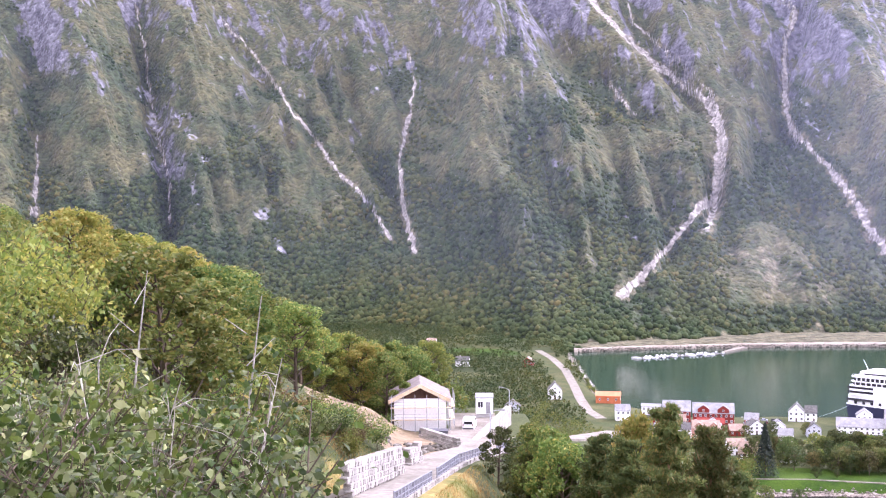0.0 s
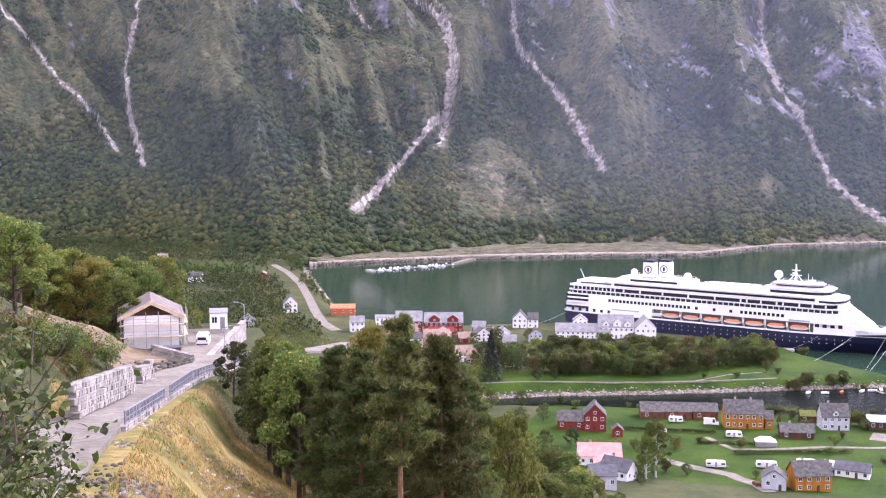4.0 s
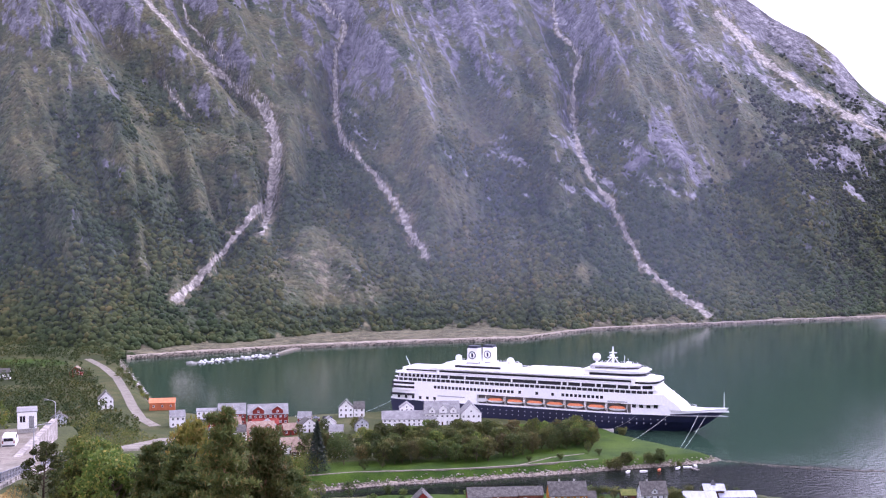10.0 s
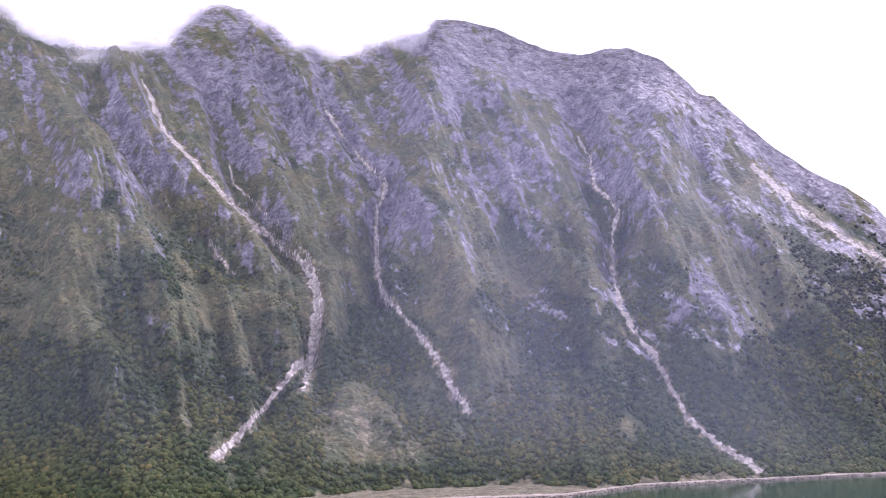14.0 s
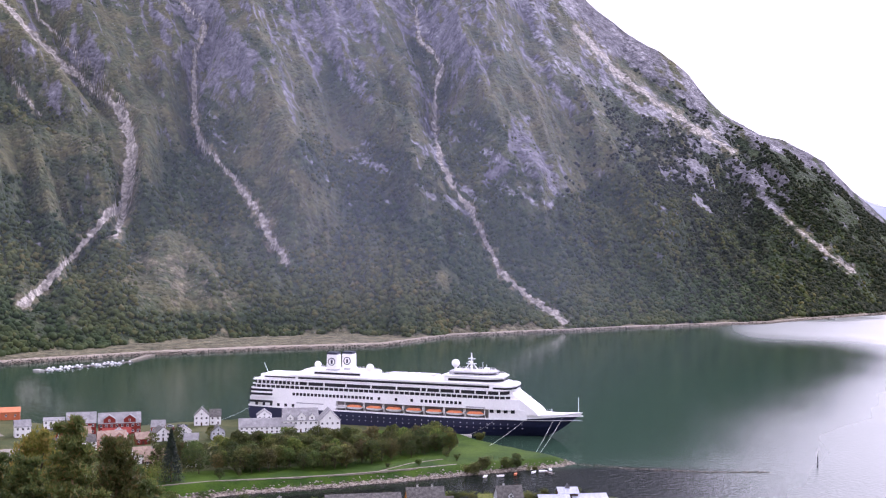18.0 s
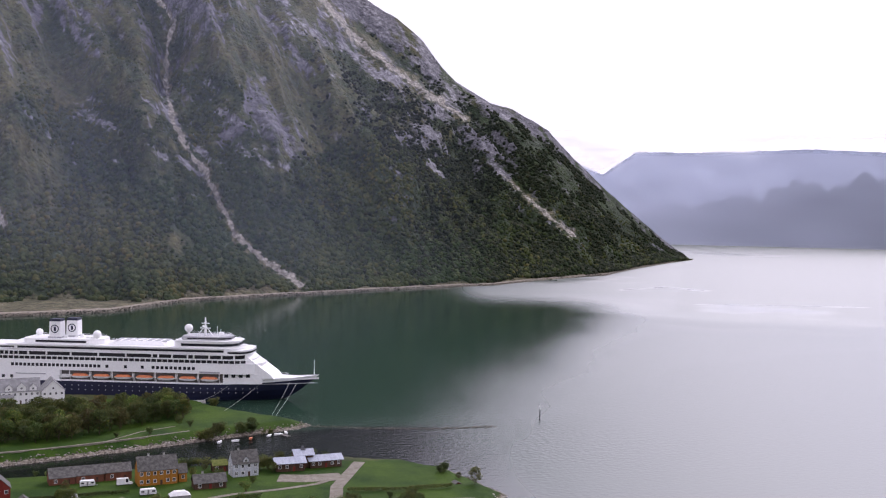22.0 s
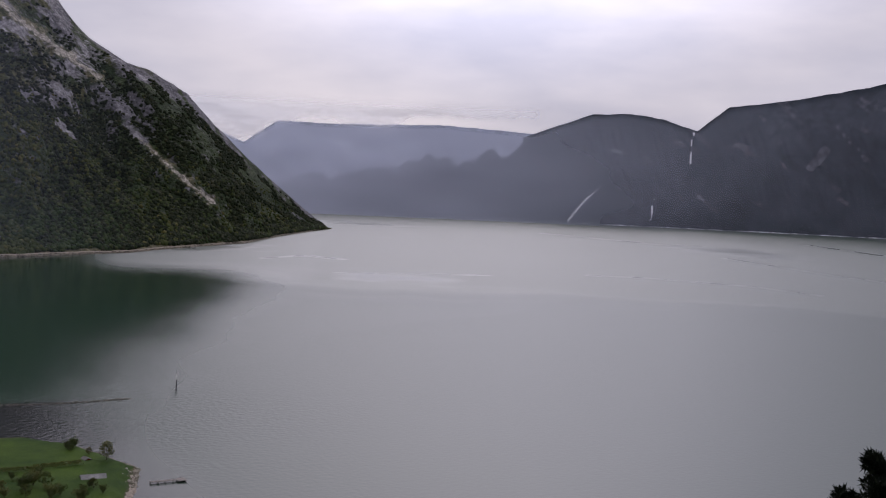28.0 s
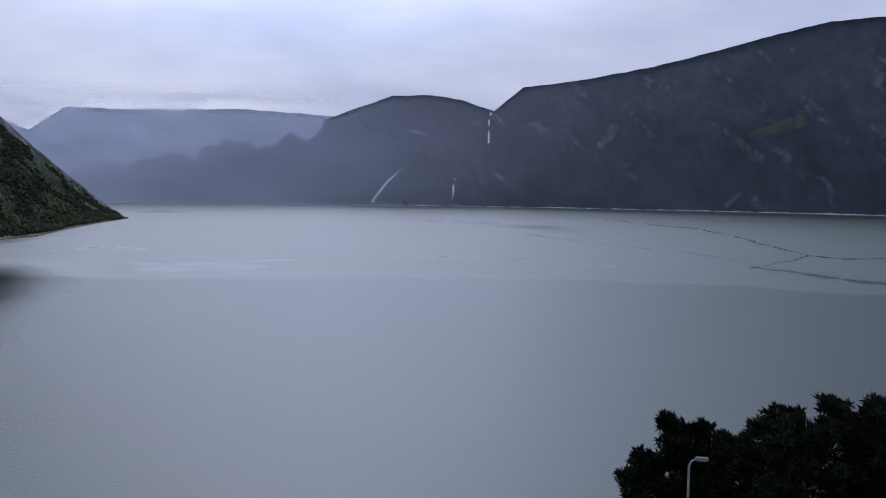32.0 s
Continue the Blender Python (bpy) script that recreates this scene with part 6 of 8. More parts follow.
road("road_village", [(-296, 640), (-319, 668), (-349, 718), (-384, 779), (-432, 860), (-483, 934), (-528, 990)], 7, asphalt_mat, "pale village road along the shore")
road("path_shore", [(-340, 745), (-366, 785), (-420, 872), (-470, 956)], 2.2, concrete_mat, "pale concrete quay along the head of the fjord", 0.3)
road("track_camp", [(-43, 456), (-31, 441), (-20, 444), (3, 457), (23, 463), (38, 470), (51, 484), (62, 507)], 2.6, gravel_mat, "gravel camp track")
road("track_loop", [(30, 394), (37, 420), (44, 446), (46, 464), (54, 488), (61, 509)], 5.5, gravel_mat, "wide gravel drive to the cafe")
road("track_yard", [(22, 482), (34, 480), (50, 482)], 13, gravel_mat, "gravel yard before the cafe")
road("road_camp", [(-60, 418), (-44, 410), (-29, 405), (-19, 393), (-14, 380)], 5, asphalt_mat, "curved asphalt road by the camp")
road("path_spit", [(-190, 500), (-140, 533), (-80, 557), (-52, 571), (-20, 590)], 1.4, gravel_mat, "gravel path along the river bank")
road("path_park", [(-60, 567), (-45, 590), (-28, 603)], 1.1, gravel_mat, "narrow gravel path across the lawn")
slab("harbour_square", [(-268, 636), (-228, 632), (-196, 668), (-172, 690), (-172, 722), (-200, 716), (-252, 686)], -2, 2.75, asphalt_mat, "worn asphalt harbour square between the houses", "pavement", "structure")
slab("quay", [(-168, 730), (-102, 714), (-34, 700), (-20, 684), (-36, 690), (-110, 700), (-200, 715)], -3, 2.6, concrete_mat, "concrete quay beside the ship", "quay", "structure")
slab("quay_west", [(-342, 730), (-302, 703), (-256, 685), (-214, 710), (-171, 731), (-171, 702), (-205, 690), (-258, 660), (-300, 668), (-322, 690)], -3, 2.68, asphalt_mat, "worn grey quay along the village waterfront", "quay", "structure")
pon = thing("pontoon", pose(-26, 698, 0, 0, 0, 4), "floating pontoon with gangway beside the ship", "pontoon")
part("deck", boxed(-13, 12, -3, 3, -0.5, 1.1), concrete_mat, pon)
bm = bmesh.new()
rod(bm, (-9, -1.0, 1.2), (-2, -1.0, 4.4), 0.14)
rod(bm, (-9, 1.0, 1.2), (-2, 1.0, 4.4), 0.14)
box(bm, -9.2, -1.8, -0.9, 0.9, 1.1, 1.3)
part("gangway", bm, steel, pon)


def jetty(x, y, length, rot, z=0.7):
    j = thing("jetty", pose(x, y, z, 0, 0, rot), "narrow grey plank jetty on posts", "jetty", "jetties")
    part("deck", boxed(0, length, -0.9, 0.9, -0.12, 0.05), wood_mat, j)
    for k in range(int(length / 3) + 1):
        for s in (-0.8, 0.8):
            part("post", rod(bmesh.new(), (k * 3 + 0.2, s, -3), (k * 3 + 0.2, s, 0.5), 0.12, 0.12, 6), wood_mat, j)
    return j


j = jetty(117, 433, 11, -2)
part("platform", boxed(11, 14.5, -2.2, 2.2, -0.15, 0.05), wood_mat, j)
jetty(27, 595, 9, -55)
# marker post in the fjord
mk = thing("beacon_post", pose(181, 619, 0), "slim dark navigation post with a white top mark", "beacon")
part("post", rod(bmesh.new(), (0, 0, -4), (0, 0, 6.2), 0.42, 0.34, 8), dark_roof, mk)
part("top_mark", rod(bmesh.new(), (0, 0, 6.2), (0, 0, 9.4), 0.2, 0.16, 8), white_wall, mk)


def small_boat(x, y, rot, length=6.0, z=0.05, cabin=True, col=None, label="small white motor boat"):
    b = thing("boat", pose(x, y, z, 0, 0, rot), label, "boat", "small boats")
    bm = bmesh.new()
    L2, W = length / 2, length * 0.17
    low = [(-L2, -W * 0.8), (L2 * 0.4, -W * 0.8), (L2 * 0.92, 0), (L2 * 0.4, W * 0.8), (-L2, W * 0.8)]
    up = [(-L2, -W), (L2 * 0.4, -W), (L2, 0), (L2 * 0.4, W), (-L2, W)]
    a = [bm.verts.new((p, q, -0.2)) for p, q in low]
    c = [bm.verts.new((p, q, 0.75)) for p, q in up]
    for i in range(5):
        bm.faces.new((a[i], a[(i + 1) % 5], c[(i + 1) % 5], c[i]))
    bm.faces.new(a[::-1])
    bm.faces.new(c)
    part("hull", bm, col or white_wall, b)
    if cabin:
        part("cabin", prism(bmesh.new(), [(-L2 * 0.4, -W * 0.7), (L2 * 0.35, -W * 0.6), (L2 * 0.35, W * 0.6), (-L2 * 0.4, W * 0.7)], 0.75, 1.8, 0.8), white_wall, b)
        part("windscreen", boxed(L2 * 0.25, L2 * 0.34, -W * 0.45, W * 0.45, 1.05, 1.6), dark_glass, b)
    return b


rng = random.Random(11)
mz = thing("marina_pontoon", pose(-400, 1056, 0, 0, 0, 56), "long floating marina pontoon with finger piers", "pontoon")
part("walkway", boxed(-52, 52, -1.3, 1.3, -0.3, 0.6), wood_mat, mz)
for k in range(12):
    part("finger", boxed(-49 + k * 8.6, -48.2 + k * 8.6, -9, 9, -0.3, 0.5), wood_mat, mz)
part("breakwater", boxed(-56, -50, -5, 5, -0.5, 1.4), concrete_mat, mz)
slab("pier", [(-373, 1098), (-369, 1097), (-364, 1158), (-374, 1158)], -1, 1.6, gravel_mat, "pale gravel pier from the marina to the shore", "pier")
M = pose(-400, 1056, 0, 0, 0, 56)
for k in range(44):
    if rng.random() < 0.3:
        continue
    p = M @ Vector((-47 + (k // 2) * 4.5 + rng.uniform(-0.4, 0.4), (6 if k % 2 else -6), 0))
    small_boat(p.x, p.y, 56 + (90 if k % 2 else -90) + rng.uniform(-4, 4), rng.uniform(5.0, 8.5), 0.05, rng.random() < 0.75, rng.choice((None, None, navy_paint, dark_roof, grey_wall)))
for k in range(9):
    small_boat(-215 + k * 6.2 + rng.uniform(-1, 1), 716 + 1.5 * k + rng.uniform(-1, 2), 60 + rng.uniform(-20, 20), rng.uniform(7, 12), 0.05, True)
small_boat(-225, 712, 18, 20, 0.2, True, navy_paint, "larger dark-hulled excursion boat with white cabin")
for x, y, r in ((-4, 577, 70), (4, 579, 20), (12, 584, 80), (22, 590, 60), (27, 593, 10), (31, 597, 100), (109, 446, 40)):
    small_boat(x, y, r, rng.uniform(3.6, 4.8), 0.45, False, white_wall if rng.random() < 0.7 else orange_wall, "small open rowing boat drawn up on the stones")


def wheel_on(parent, x, y, r=0.34, w=0.2):
    t = part("wheel", rod(bmesh.new(), (x, y - w / 2, r), (x, y + w / 2, r), r, r, 12), rubber_mat, parent)
    part("rim", rod(bmesh.new(), (x, y - w / 2 - 0.01, r), (x, y + w / 2 + 0.01, r), r * 0.55, r * 0.55, 10), steel, t)
    return t


def side_shape(bm, prof, w, inset=0.0):
    """A body drawn out across from its side view: x, z points; the upper ones drawn in."""
    top = max(p[1] for p in prof)
    low = min(p[1] for p in prof)
    rows = []
    for s in (-1, 1):
        rows.append([bm.verts.new((x, s * (w / 2 - inset * (z - low) / (top - low)), z)) for x, z in prof])
    n = len(prof)
    for i in range(n):
        bm.faces.new((rows[0][i], rows[0][(i + 1) % n], rows[1][(i + 1) % n], rows[1][i]))
    bm.faces.new(rows[0][::-1])
    bm.faces.new(rows[1])
    bmesh.ops.recalc_face_normals(bm, faces=bm.faces)
    return bm


def caravan(x, y, rot, length=5.6, z=None, label="white touring caravan on the camp lawn"):
    c = thing("caravan", pose(x, y, ground_at(x, y) if z is None else z, 0, 0, rot), label, "caravan", "caravans")
    L2 = length / 2
    part("body", side_shape(bmesh.new(), [(-L2, 0.45), (L2, 0.45), (L2 + 0.15, 1.3), (L2 - 0.2, 2.35), (L2 - 0.6, 2.6), (-L2 + 0.5, 2.6), (-L2 + 0.1, 2.35), (-L2 - 0.1, 1.3)], 2.2, 0.08), white_wall, c)
    for a, b in ((-L2 + 0.4, -L2 + 1.6), (L2 - 1.7, L2 - 0.4)):
        part("window", boxed(a, b, -1.12, -1.06, 1.35, 1.95), dark_glass, c)
    part("door", boxed(-0.35, 0.35, -1.125, -1.08, 0.6, 2.2), pale_roof, c)
    part("stripe", boxed(-L2 + 0.05, L2 - 0.05, -1.12, -1.09, 0.85, 1.0), steel, c)
    for s in (-1.0, 1.0):
        wheel_on(c, 0.1, s, 0.32)
    part("drawbar", rod(bmesh.new(), (L2, 0, 0.5), (L2 + 1.2, 0, 0.45), 0.06), steel, c)
    return c


def motor_van(x, y, rot, z, length=4.9, h=1.95, mat=white_wall, label="white delivery van parked on the drive", name="van", cat="van"):
    c = thing(name, pose(x, y, z, 0, 0, rot), label, cat)
    L2, w = length / 2, 1.9
    part("body", side_shape(bmesh.new(), [(-L2, 0.35), (L2, 0.35), (L2 + 0.05, 0.9), (L2 - 0.25, 1.15), (L2 - 1.0, 1.25), (L2 - 1.7, h), (-L2 + 0.15, h), (-L2, h - 0.25)], w, 0.12), mat, c)
    part("windscreen", side_shape(bmesh.new(), [(L2 - 1.0, 1.28), (L2 - 1.58, h - 0.1), (L2 - 1.64, h - 0.1), (L2 - 1.12, 1.26)], w - 0.3, 0.0), dark_glass, c)
    for s in (-1, 1):
        part("side_window", boxed(L2 - 2.7, L2 - 1.75, min(s * 0.84, s * 0.92), max(s * 0.84, s * 0.92), 1.2, h - 0.2), dark_glass, c)
        part("tail_light", boxed(-L2 - 0.02, -L2 + 0.05, min(s * 0.70, s * 0.85), max(s * 0.70, s * 0.85), 0.85, 1.25), red_wall, c)
        part("headlight", boxed(L2 - 0.02, L2 + 0.07, min(s * 0.6, s * 0.88), max(s * 0.6, s * 0.88), 0.72, 0.92), silver_roof, c)
        for wx in (-L2 + 0.9, L2 - 0.9):
            wheel_on(c, wx, s * 0.82)
    part("rear_window", boxed(-L2 - 0.03, -L2 + 0.02, -0.66, 0.66, 1.15, h - 0.35), dark_glass, c)
    part("bumper", boxed(-L2 - 0.1, -L2 + 0.1, -0.85, 0.85, 0.35, 0.6), dark_roof, c)
    return c


caravan(-32, 460, 12, 6.4)
caravan(-58, 477, 10, 6.0, label="white caravan with a striped awning by the barn")
caravan(-35, 413, 10, 7.2, label="white caravan beside the camp road")
caravan(-17, 419, 8, 7.6, label="white caravan by the hedge")
caravan(-3, 427, 5, 7.0, label="white caravan by the hedge")
caravan(6, 428, -10, 6.4, label="white caravan by the hedge")
caravan(-62, 455, 30, 5.6)
motor_van(-43, 478, 10, ground_at(-43, 478), 6.5, 2.9, white_wall, "white motorhome parked by the barn", "motorhome", "motorhome")
motor_van(-19, 391, 115, ground_at(-19, 391) + 0.1, 4.2, 1.45, dark_red_wall, "small dark red car on the camp road", "car", "car")
motor_van(8, 420, -10, ground_at(8, 420), 4.4, 1.5, navy_paint, "dark blue car beside the low cottage", "car", "car")
tent = thing("party_tent", pose(-19, 451, ground_at(-19, 451), 0, 0, 12), "white marquee tent with peaked roof on the lawn", "tent")
part("canopy", prism(bmesh.new(), [(-4.2, -2.5), (4.2, -2.5), (4.2, 2.5), (-4.2, 2.5)], 2.1, 3.6, 0.5), white_wall, tent)
part("side_wall", boxed(-4.0, 4.0, -2.3, 2.3, 0, 2.1), pale_roof, tent)
for s in (-4.1, 4.1):
    for q in (-2.4, 2.4):
        part("pole", rod(bmesh.new(), (s, q, 0), (s, q, 2.15), 0.05), steel, tent)


def hedge(x0, y0, x1, y1, h, seed):
    """Placed with the shrubs below."""
    HEDGES.append((x0, y0, x1, y1, h, seed))


HEDGES = []
hedge(-30, 434, 14, 452, 1.5, 1)
hedge(-78, 455, -40, 463, 1.6, 2)
hedge(50, 456, 78, 453, 1.9, 3)
hedge(76, 455, 95, 457, 2.0, 5)
hedge(-45, 445, -20, 452, 1.2, 4)

# small houses, stalls and parked cars round the harbour square
rng = random.Random(91)
for k, (x, y, w, wl, rf) in enumerate(((-262, 628, 9, white_wall, slate_roof), (-250, 618, 8, red_wall, slate_roof), (-238, 622, 10, white_wall, brown_roof), (-243, 600, 9, grey_wall, dark_roof), (-228, 606, 8, white_wall, slate_roof),
                                      (-215, 618, 10, white_wall, pale_roof), (-204, 628, 8, red_wall, brown_roof), (-196, 640, 9, white_wall, slate_roof), (-203, 652, 8, red_wall, pale_roof), (-188, 655, 9, white_wall, pale_roof),
                                      (-186, 572, 9, white_wall, brown_roof), (-222, 580, 9, white_wall, slate_roof), (-176, 628, 8, white_wall, pale_roof), (-165, 648, 8, grey_wall, slate_roof), (-281, 640, 9, white_wall, pale_roof))):
    house("dwelling", x, y, w, 7.5, 3.4 + 1.6 * (k % 3), 6.6 + 1.7 * (k % 3), 12 + 9 * (k % 4), wl, rf, "small %s wooden harbour house" % ("red" if wl is red_wall else "grey" if wl is grey_wall else "white"), k % 2 == 1, (3, 1 + (k % 3 > 0)), k % 2, 1, "house", "harbour houses")
car_paints = [white_wall, dark_roof, silver_roof, surf("dark_red_car_paint", (0.18, 0.02, 0.02), (0.2, 0.025, 0.02), 1, 0.35, 0), surf("blue_car_paint", (0.03, 0.05, 0.13), (0.04, 0.06, 0.15), 1, 0.35, 0)]


def parked_car(x, y, rot, paint):
    c = thing("car", pose(x, y, ground_at(x, y) if ground_at(x, y) > 2.9 else 2.78, 0, 0, rot), "small car parked on the harbour square", "car", "parked cars")
    part("body", side_shape(bmesh.new(), [(-2.1, 0.35), (2.1, 0.35), (2.15, 0.8), (1.2, 0.95), (-2.1, 0.98)], 1.75, 0.05), paint, c)
    part("cabin", side_shape(bmesh.new(), [(-1.9, 0.95), (1.1, 0.95), (0.4, 1.45), (-1.5, 1.48)], 1.6, 0.15), dark_glass, c)
    part("roof", boxed(-1.4, 0.35, -0.62, 0.62, 1.46, 1.52), paint, c)
    for wx in (-1.3, 1.3):
        for wy in (-0.8, 0.8):
            wheel_on(c, wx, wy, 0.31)


for k in range(22):
    f = rng.random()
    x, y = -250 + 66 * f + rng.uniform(-5, 5), 640 + 58 * f + rng.uniform(-6, 14)
    if math.hypot(x + 230, y - 662) > 15 and math.hypot(x + 251, y - 654) > 14 and math.hypot(x + 189, y - 699) > 9 and math.hypot(x + 224, y - 640) > 10 and all(math.hypot(x - a, y - b) > 7 for a, b in ((-204, 628), (-196, 640), (-203, 652), (-188, 655))):
        parked_car(x, y, rng.choice((15, 105, 60)), rng.choice(car_paints))

# ---- the hillside: road, walls, house under construction ----


def mesh_object(name, bm, mat, label, category, kind="", group=""):
    me = bpy.data.meshes.new(name)
    bm.to_mesh(me)
    bm.free()
    me.materials.append(mat)
    return tagged(new(name, me), label, category, group, kind)


road("road_hill", HILL_ROAD, 6.2, asphalt_mat, "pale worn hill road that drops towards the village", zs=HILL_ROAD_Z)
road("drive", DRIVE, 7.5, gravel_mat, "pale gravel drive to the building site", zs=[z - 0.06 for z in DRIVE_Z])


def line_frames(line, zs, side, start, end, step):
    """Points along a road's edge, with the heading in degrees."""
    out, run = [], 0.0
    for (x0, y0), (x1, y1), z0, z1 in zip(line, line[1:], zs, zs[1:]):
        seg = math.hypot(x1 - x0, y1 - y0)
        dx, dy = (x1 - x0) / seg, (y1 - y0) / seg
        k = 0.0
        while k < seg:
            if start <= run + k < end:
                out.append((x0 + dx * k + dy * side, y0 + dy * k - dx * side, z0 + (z1 - z0) * k / seg, math.degrees(math.atan2(dy, dx)), (z1 - z0) / seg))
            k += step
        run += seg
    return out


block_variants = []
rng = random.Random(21)
for v in range(6):
    bm = bmesh.new()
    bmesh.ops.create_cube(bm, size=1.0)
    bmesh.ops.bevel(bm, geom=list(bm.edges), offset=0.09, segments=1, affect="EDGES")
    for q in bm.verts:
        q.co += Vector((rng.uniform(-0.06, 0.06), rng.uniform(-0.06, 0.06), rng.uniform(-0.06, 0.06)))
    me = bpy.data.meshes.new("stone")
    bm.to_mesh(me)
    bm.free()
    me.materials.append(stone_mat)
    block_variants.append(me)


def block_wall(name, p, q, z0, z1, hgt0, hgt1, label, w=0.85, course=0.5, thick=0.7, seed=1):
    """A dry wall of single blocks from p to q."""
    r = random.Random(seed)
    length = math.hypot(q[0] - p[0], q[1] - p[1])
    head = math.degrees(math.atan2(q[1] - p[1], q[0] - p[0]))
    wall = thing(name, pose(p[0], p[1], z0, 0, 0, head), label, "wall")
    n = int(max(hgt0, hgt1) / course + 0.5)
    for c in range(-1, n):
        x = -0.5 * (c % 2) * w
        while x < length:
            bw = w * r.uniform(0.75, 1.3)
            f = min(1, max(0, (x + bw / 2) / length))
            base = (z1 - z0) * f
            if c * course < hgt0 + (hgt1 - hgt0) * f - 0.15:
                share("stone", r.choice(block_variants), wall, Matrix.Translation((x + bw / 2, r.uniform(-0.06, 0.06) + 0.09 * c, base + c * course + course / 2)) @ Euler((r.uniform(-0.04, 0.04), r.uniform(-0.04, 0.04), r.uniform(-0.05, 0.05))).to_matrix().to_4x4() @ Matrix.Diagonal((bw * 0.98, thick, course * 0.98, 1)))
            x += bw
    return wall


block_wall("retaining_wall", (-50.6, 64.4), (-61.0, 86.0), 105.0, 101.6, 1.7, 2.1, "pale dry-stone retaining wall above the road", seed=3)
block_wall("retaining_wall", (-64.6, 92.5), (-66.6, 97.5), 100.5, 99.7, 1.2, 1.8, "short pale stone wall beside the road", seed=4)
block_wall("retaining_wall", (-84.5, 124.5), (-76.5, 120.5), 96.6, 96.6, 0.7, 0.7, "low stone edging round the site drive", 0.9, 0.45, seed=5)
ramp = thing("ramp_wall", pose(-80.5, 131.0, 94.2, 0, 0, 109.5), "smooth pale stone ramp wall beside the drive", "wall")
for nm, y0, y1, za, zb in (("body", -0.4, 0.4, 0.0, 0.0), ("coping", -0.5, 0.5, 0.55, 0.12)):
    bm = bmesh.new()
    low0, low1 = (-1.5, -4.5) if nm == "body" else (0.45, 1.1)
    up0, up1 = (0.45, 1.1) if nm == "body" else (0.58, 1.23)
    a_ = [bm.verts.new((x, y0, z)) for x, z in ((0, low0), (29.5, low1), (29.5, up1), (0, up0))]
    b_ = [bm.verts.new((x, y1, z)) for x, z in ((0, low0), (29.5, low1), (29.5, up1), (0, up0))]
    for i in range(4):
        bm.faces.new((a_[i], a_[(i + 1) % 4], b_[(i + 1) % 4], b_[i]))
    bm.faces.new(a_[::-1])
    bm.faces.new(b_)
    bmesh.ops.recalc_face_normals(bm, faces=bm.faces)
    part(nm, bm, stone_mat, ramp)
# wall under the outer edge of the road
for k, (a, b) in enumerate(((24, 48), (48, 74), (74, 96))):
    fr = line_frames(HILL_ROAD, HILL_ROAD_Z, 3.35, a, b, 1.0)
    (x0, y0, z0, *_), (x1, y1, z1, *_) = fr[0], fr[-1]
    block_wall("edge_wall", (x0, y0), (x1, y1), z0 - 1.15, z1 - 1.15, 1.25, 1.25, "pale stone wall that carries the road's edge", 0.7, 0.42, 0.5, seed=30 + k)
# guard rails: three lengths with gaps
rail_mat = surf("blue_grey_painted_rail", (0.16, 0.17, 0.19), (0.24, 0.25, 0.275), 3, 0.6, 0.1)
for a, b in ((23.5, 46), (49, 84), (87, 112)):
    fr = line_frames(HILL_ROAD, HILL_ROAD_Z, 3.3, a, b, 1.6)
    rail = thing("guard_rail", pose(fr[0][0], fr[0][1], fr[0][2]), "blue-grey steel guard rail with posts and bars", "railing", "guard rails")
    o = Vector(fr[0][:3])
    for x, y, z, *_ in fr:
        p = Vector((x, y, z)) - o
        part("post", boxed(p.x - 0.05, p.x + 0.05, p.y - 0.05, p.y + 0.05, p.z - 0.3, p.z + 1.08), rail_mat, rail)
    for (xa, ya, za, *_), (xb, yb, zb, *_) in zip(fr, fr[1:]):
        for hgt, rr in ((1.04, 0.055), (0.55, 0.035), (0.2, 0.035)):
            part("bar", rod(bmesh.new(), Vector((xa, ya, za + hgt)) - o, Vector((xb, yb, zb + hgt)) - o, rr, rr, 5), rail_mat, rail)
        for f in (0.25, 0.5, 0.75):
            p = Vector((xa, ya, za)).lerp(Vector((xb, yb, zb)), f) - o
            part("baluster", boxed(p.x - 0.02, p.x + 0.02, p.y - 0.02, p.y + 0.02, p.z + 0.18, p.z + 1.02), rail_mat, rail)

# the half-built house
site = thing("half_built_house", pose(-96.8, 142.0, 93.4, 0, 0, 35), "half-built house wrapped in white sheeting behind scaffolding", "house")
wrap_mat = surf("white_building_wrap", (0.88, 0.88, 0.87), (0.94, 0.94, 0.93), 0.6, 0.6, 0.4, grain=0.1)
timber_mat = surf("fresh_pale_timber", (0.55, 0.42, 0.27), (0.68, 0.55, 0.38), 1.5, 0.75, 0.2)
shingle_mat = surf("brown_roof_underlay", (0.16, 0.135, 0.12), (0.23, 0.20, 0.18), 0.8, 0.85, 0.3)
W, E, Rg, D = 8.2, 4.9, 6.95, 10.5
part("wall", boxed(-W / 2, W / 2, 0, D, -1.0, E), wrap_mat, site, "white wrapped wall")
bm = bmesh.new()
a = [bm.verts.new(p) for p in ((-W / 2, 0.25, E), (W / 2, 0.25, E), (0, 0.25, Rg))]
b = [bm.verts.new(p) for p in ((-W / 2, D - 0.2, E), (W / 2, D - 0.2, E), (0, D - 0.2, Rg))]
bm.faces.new(a)
bm.faces.new(b[::-1])
for i in range(3):
    bm.faces.new((a[i], a[(i + 1) % 3], b[(i + 1) % 3], b[i]))
bmesh.ops.recalc_face_normals(bm, faces=bm.faces)
part("gable", bm, brown_wall, site, "dark open gable")
sl = (Rg - E) / (W / 2)
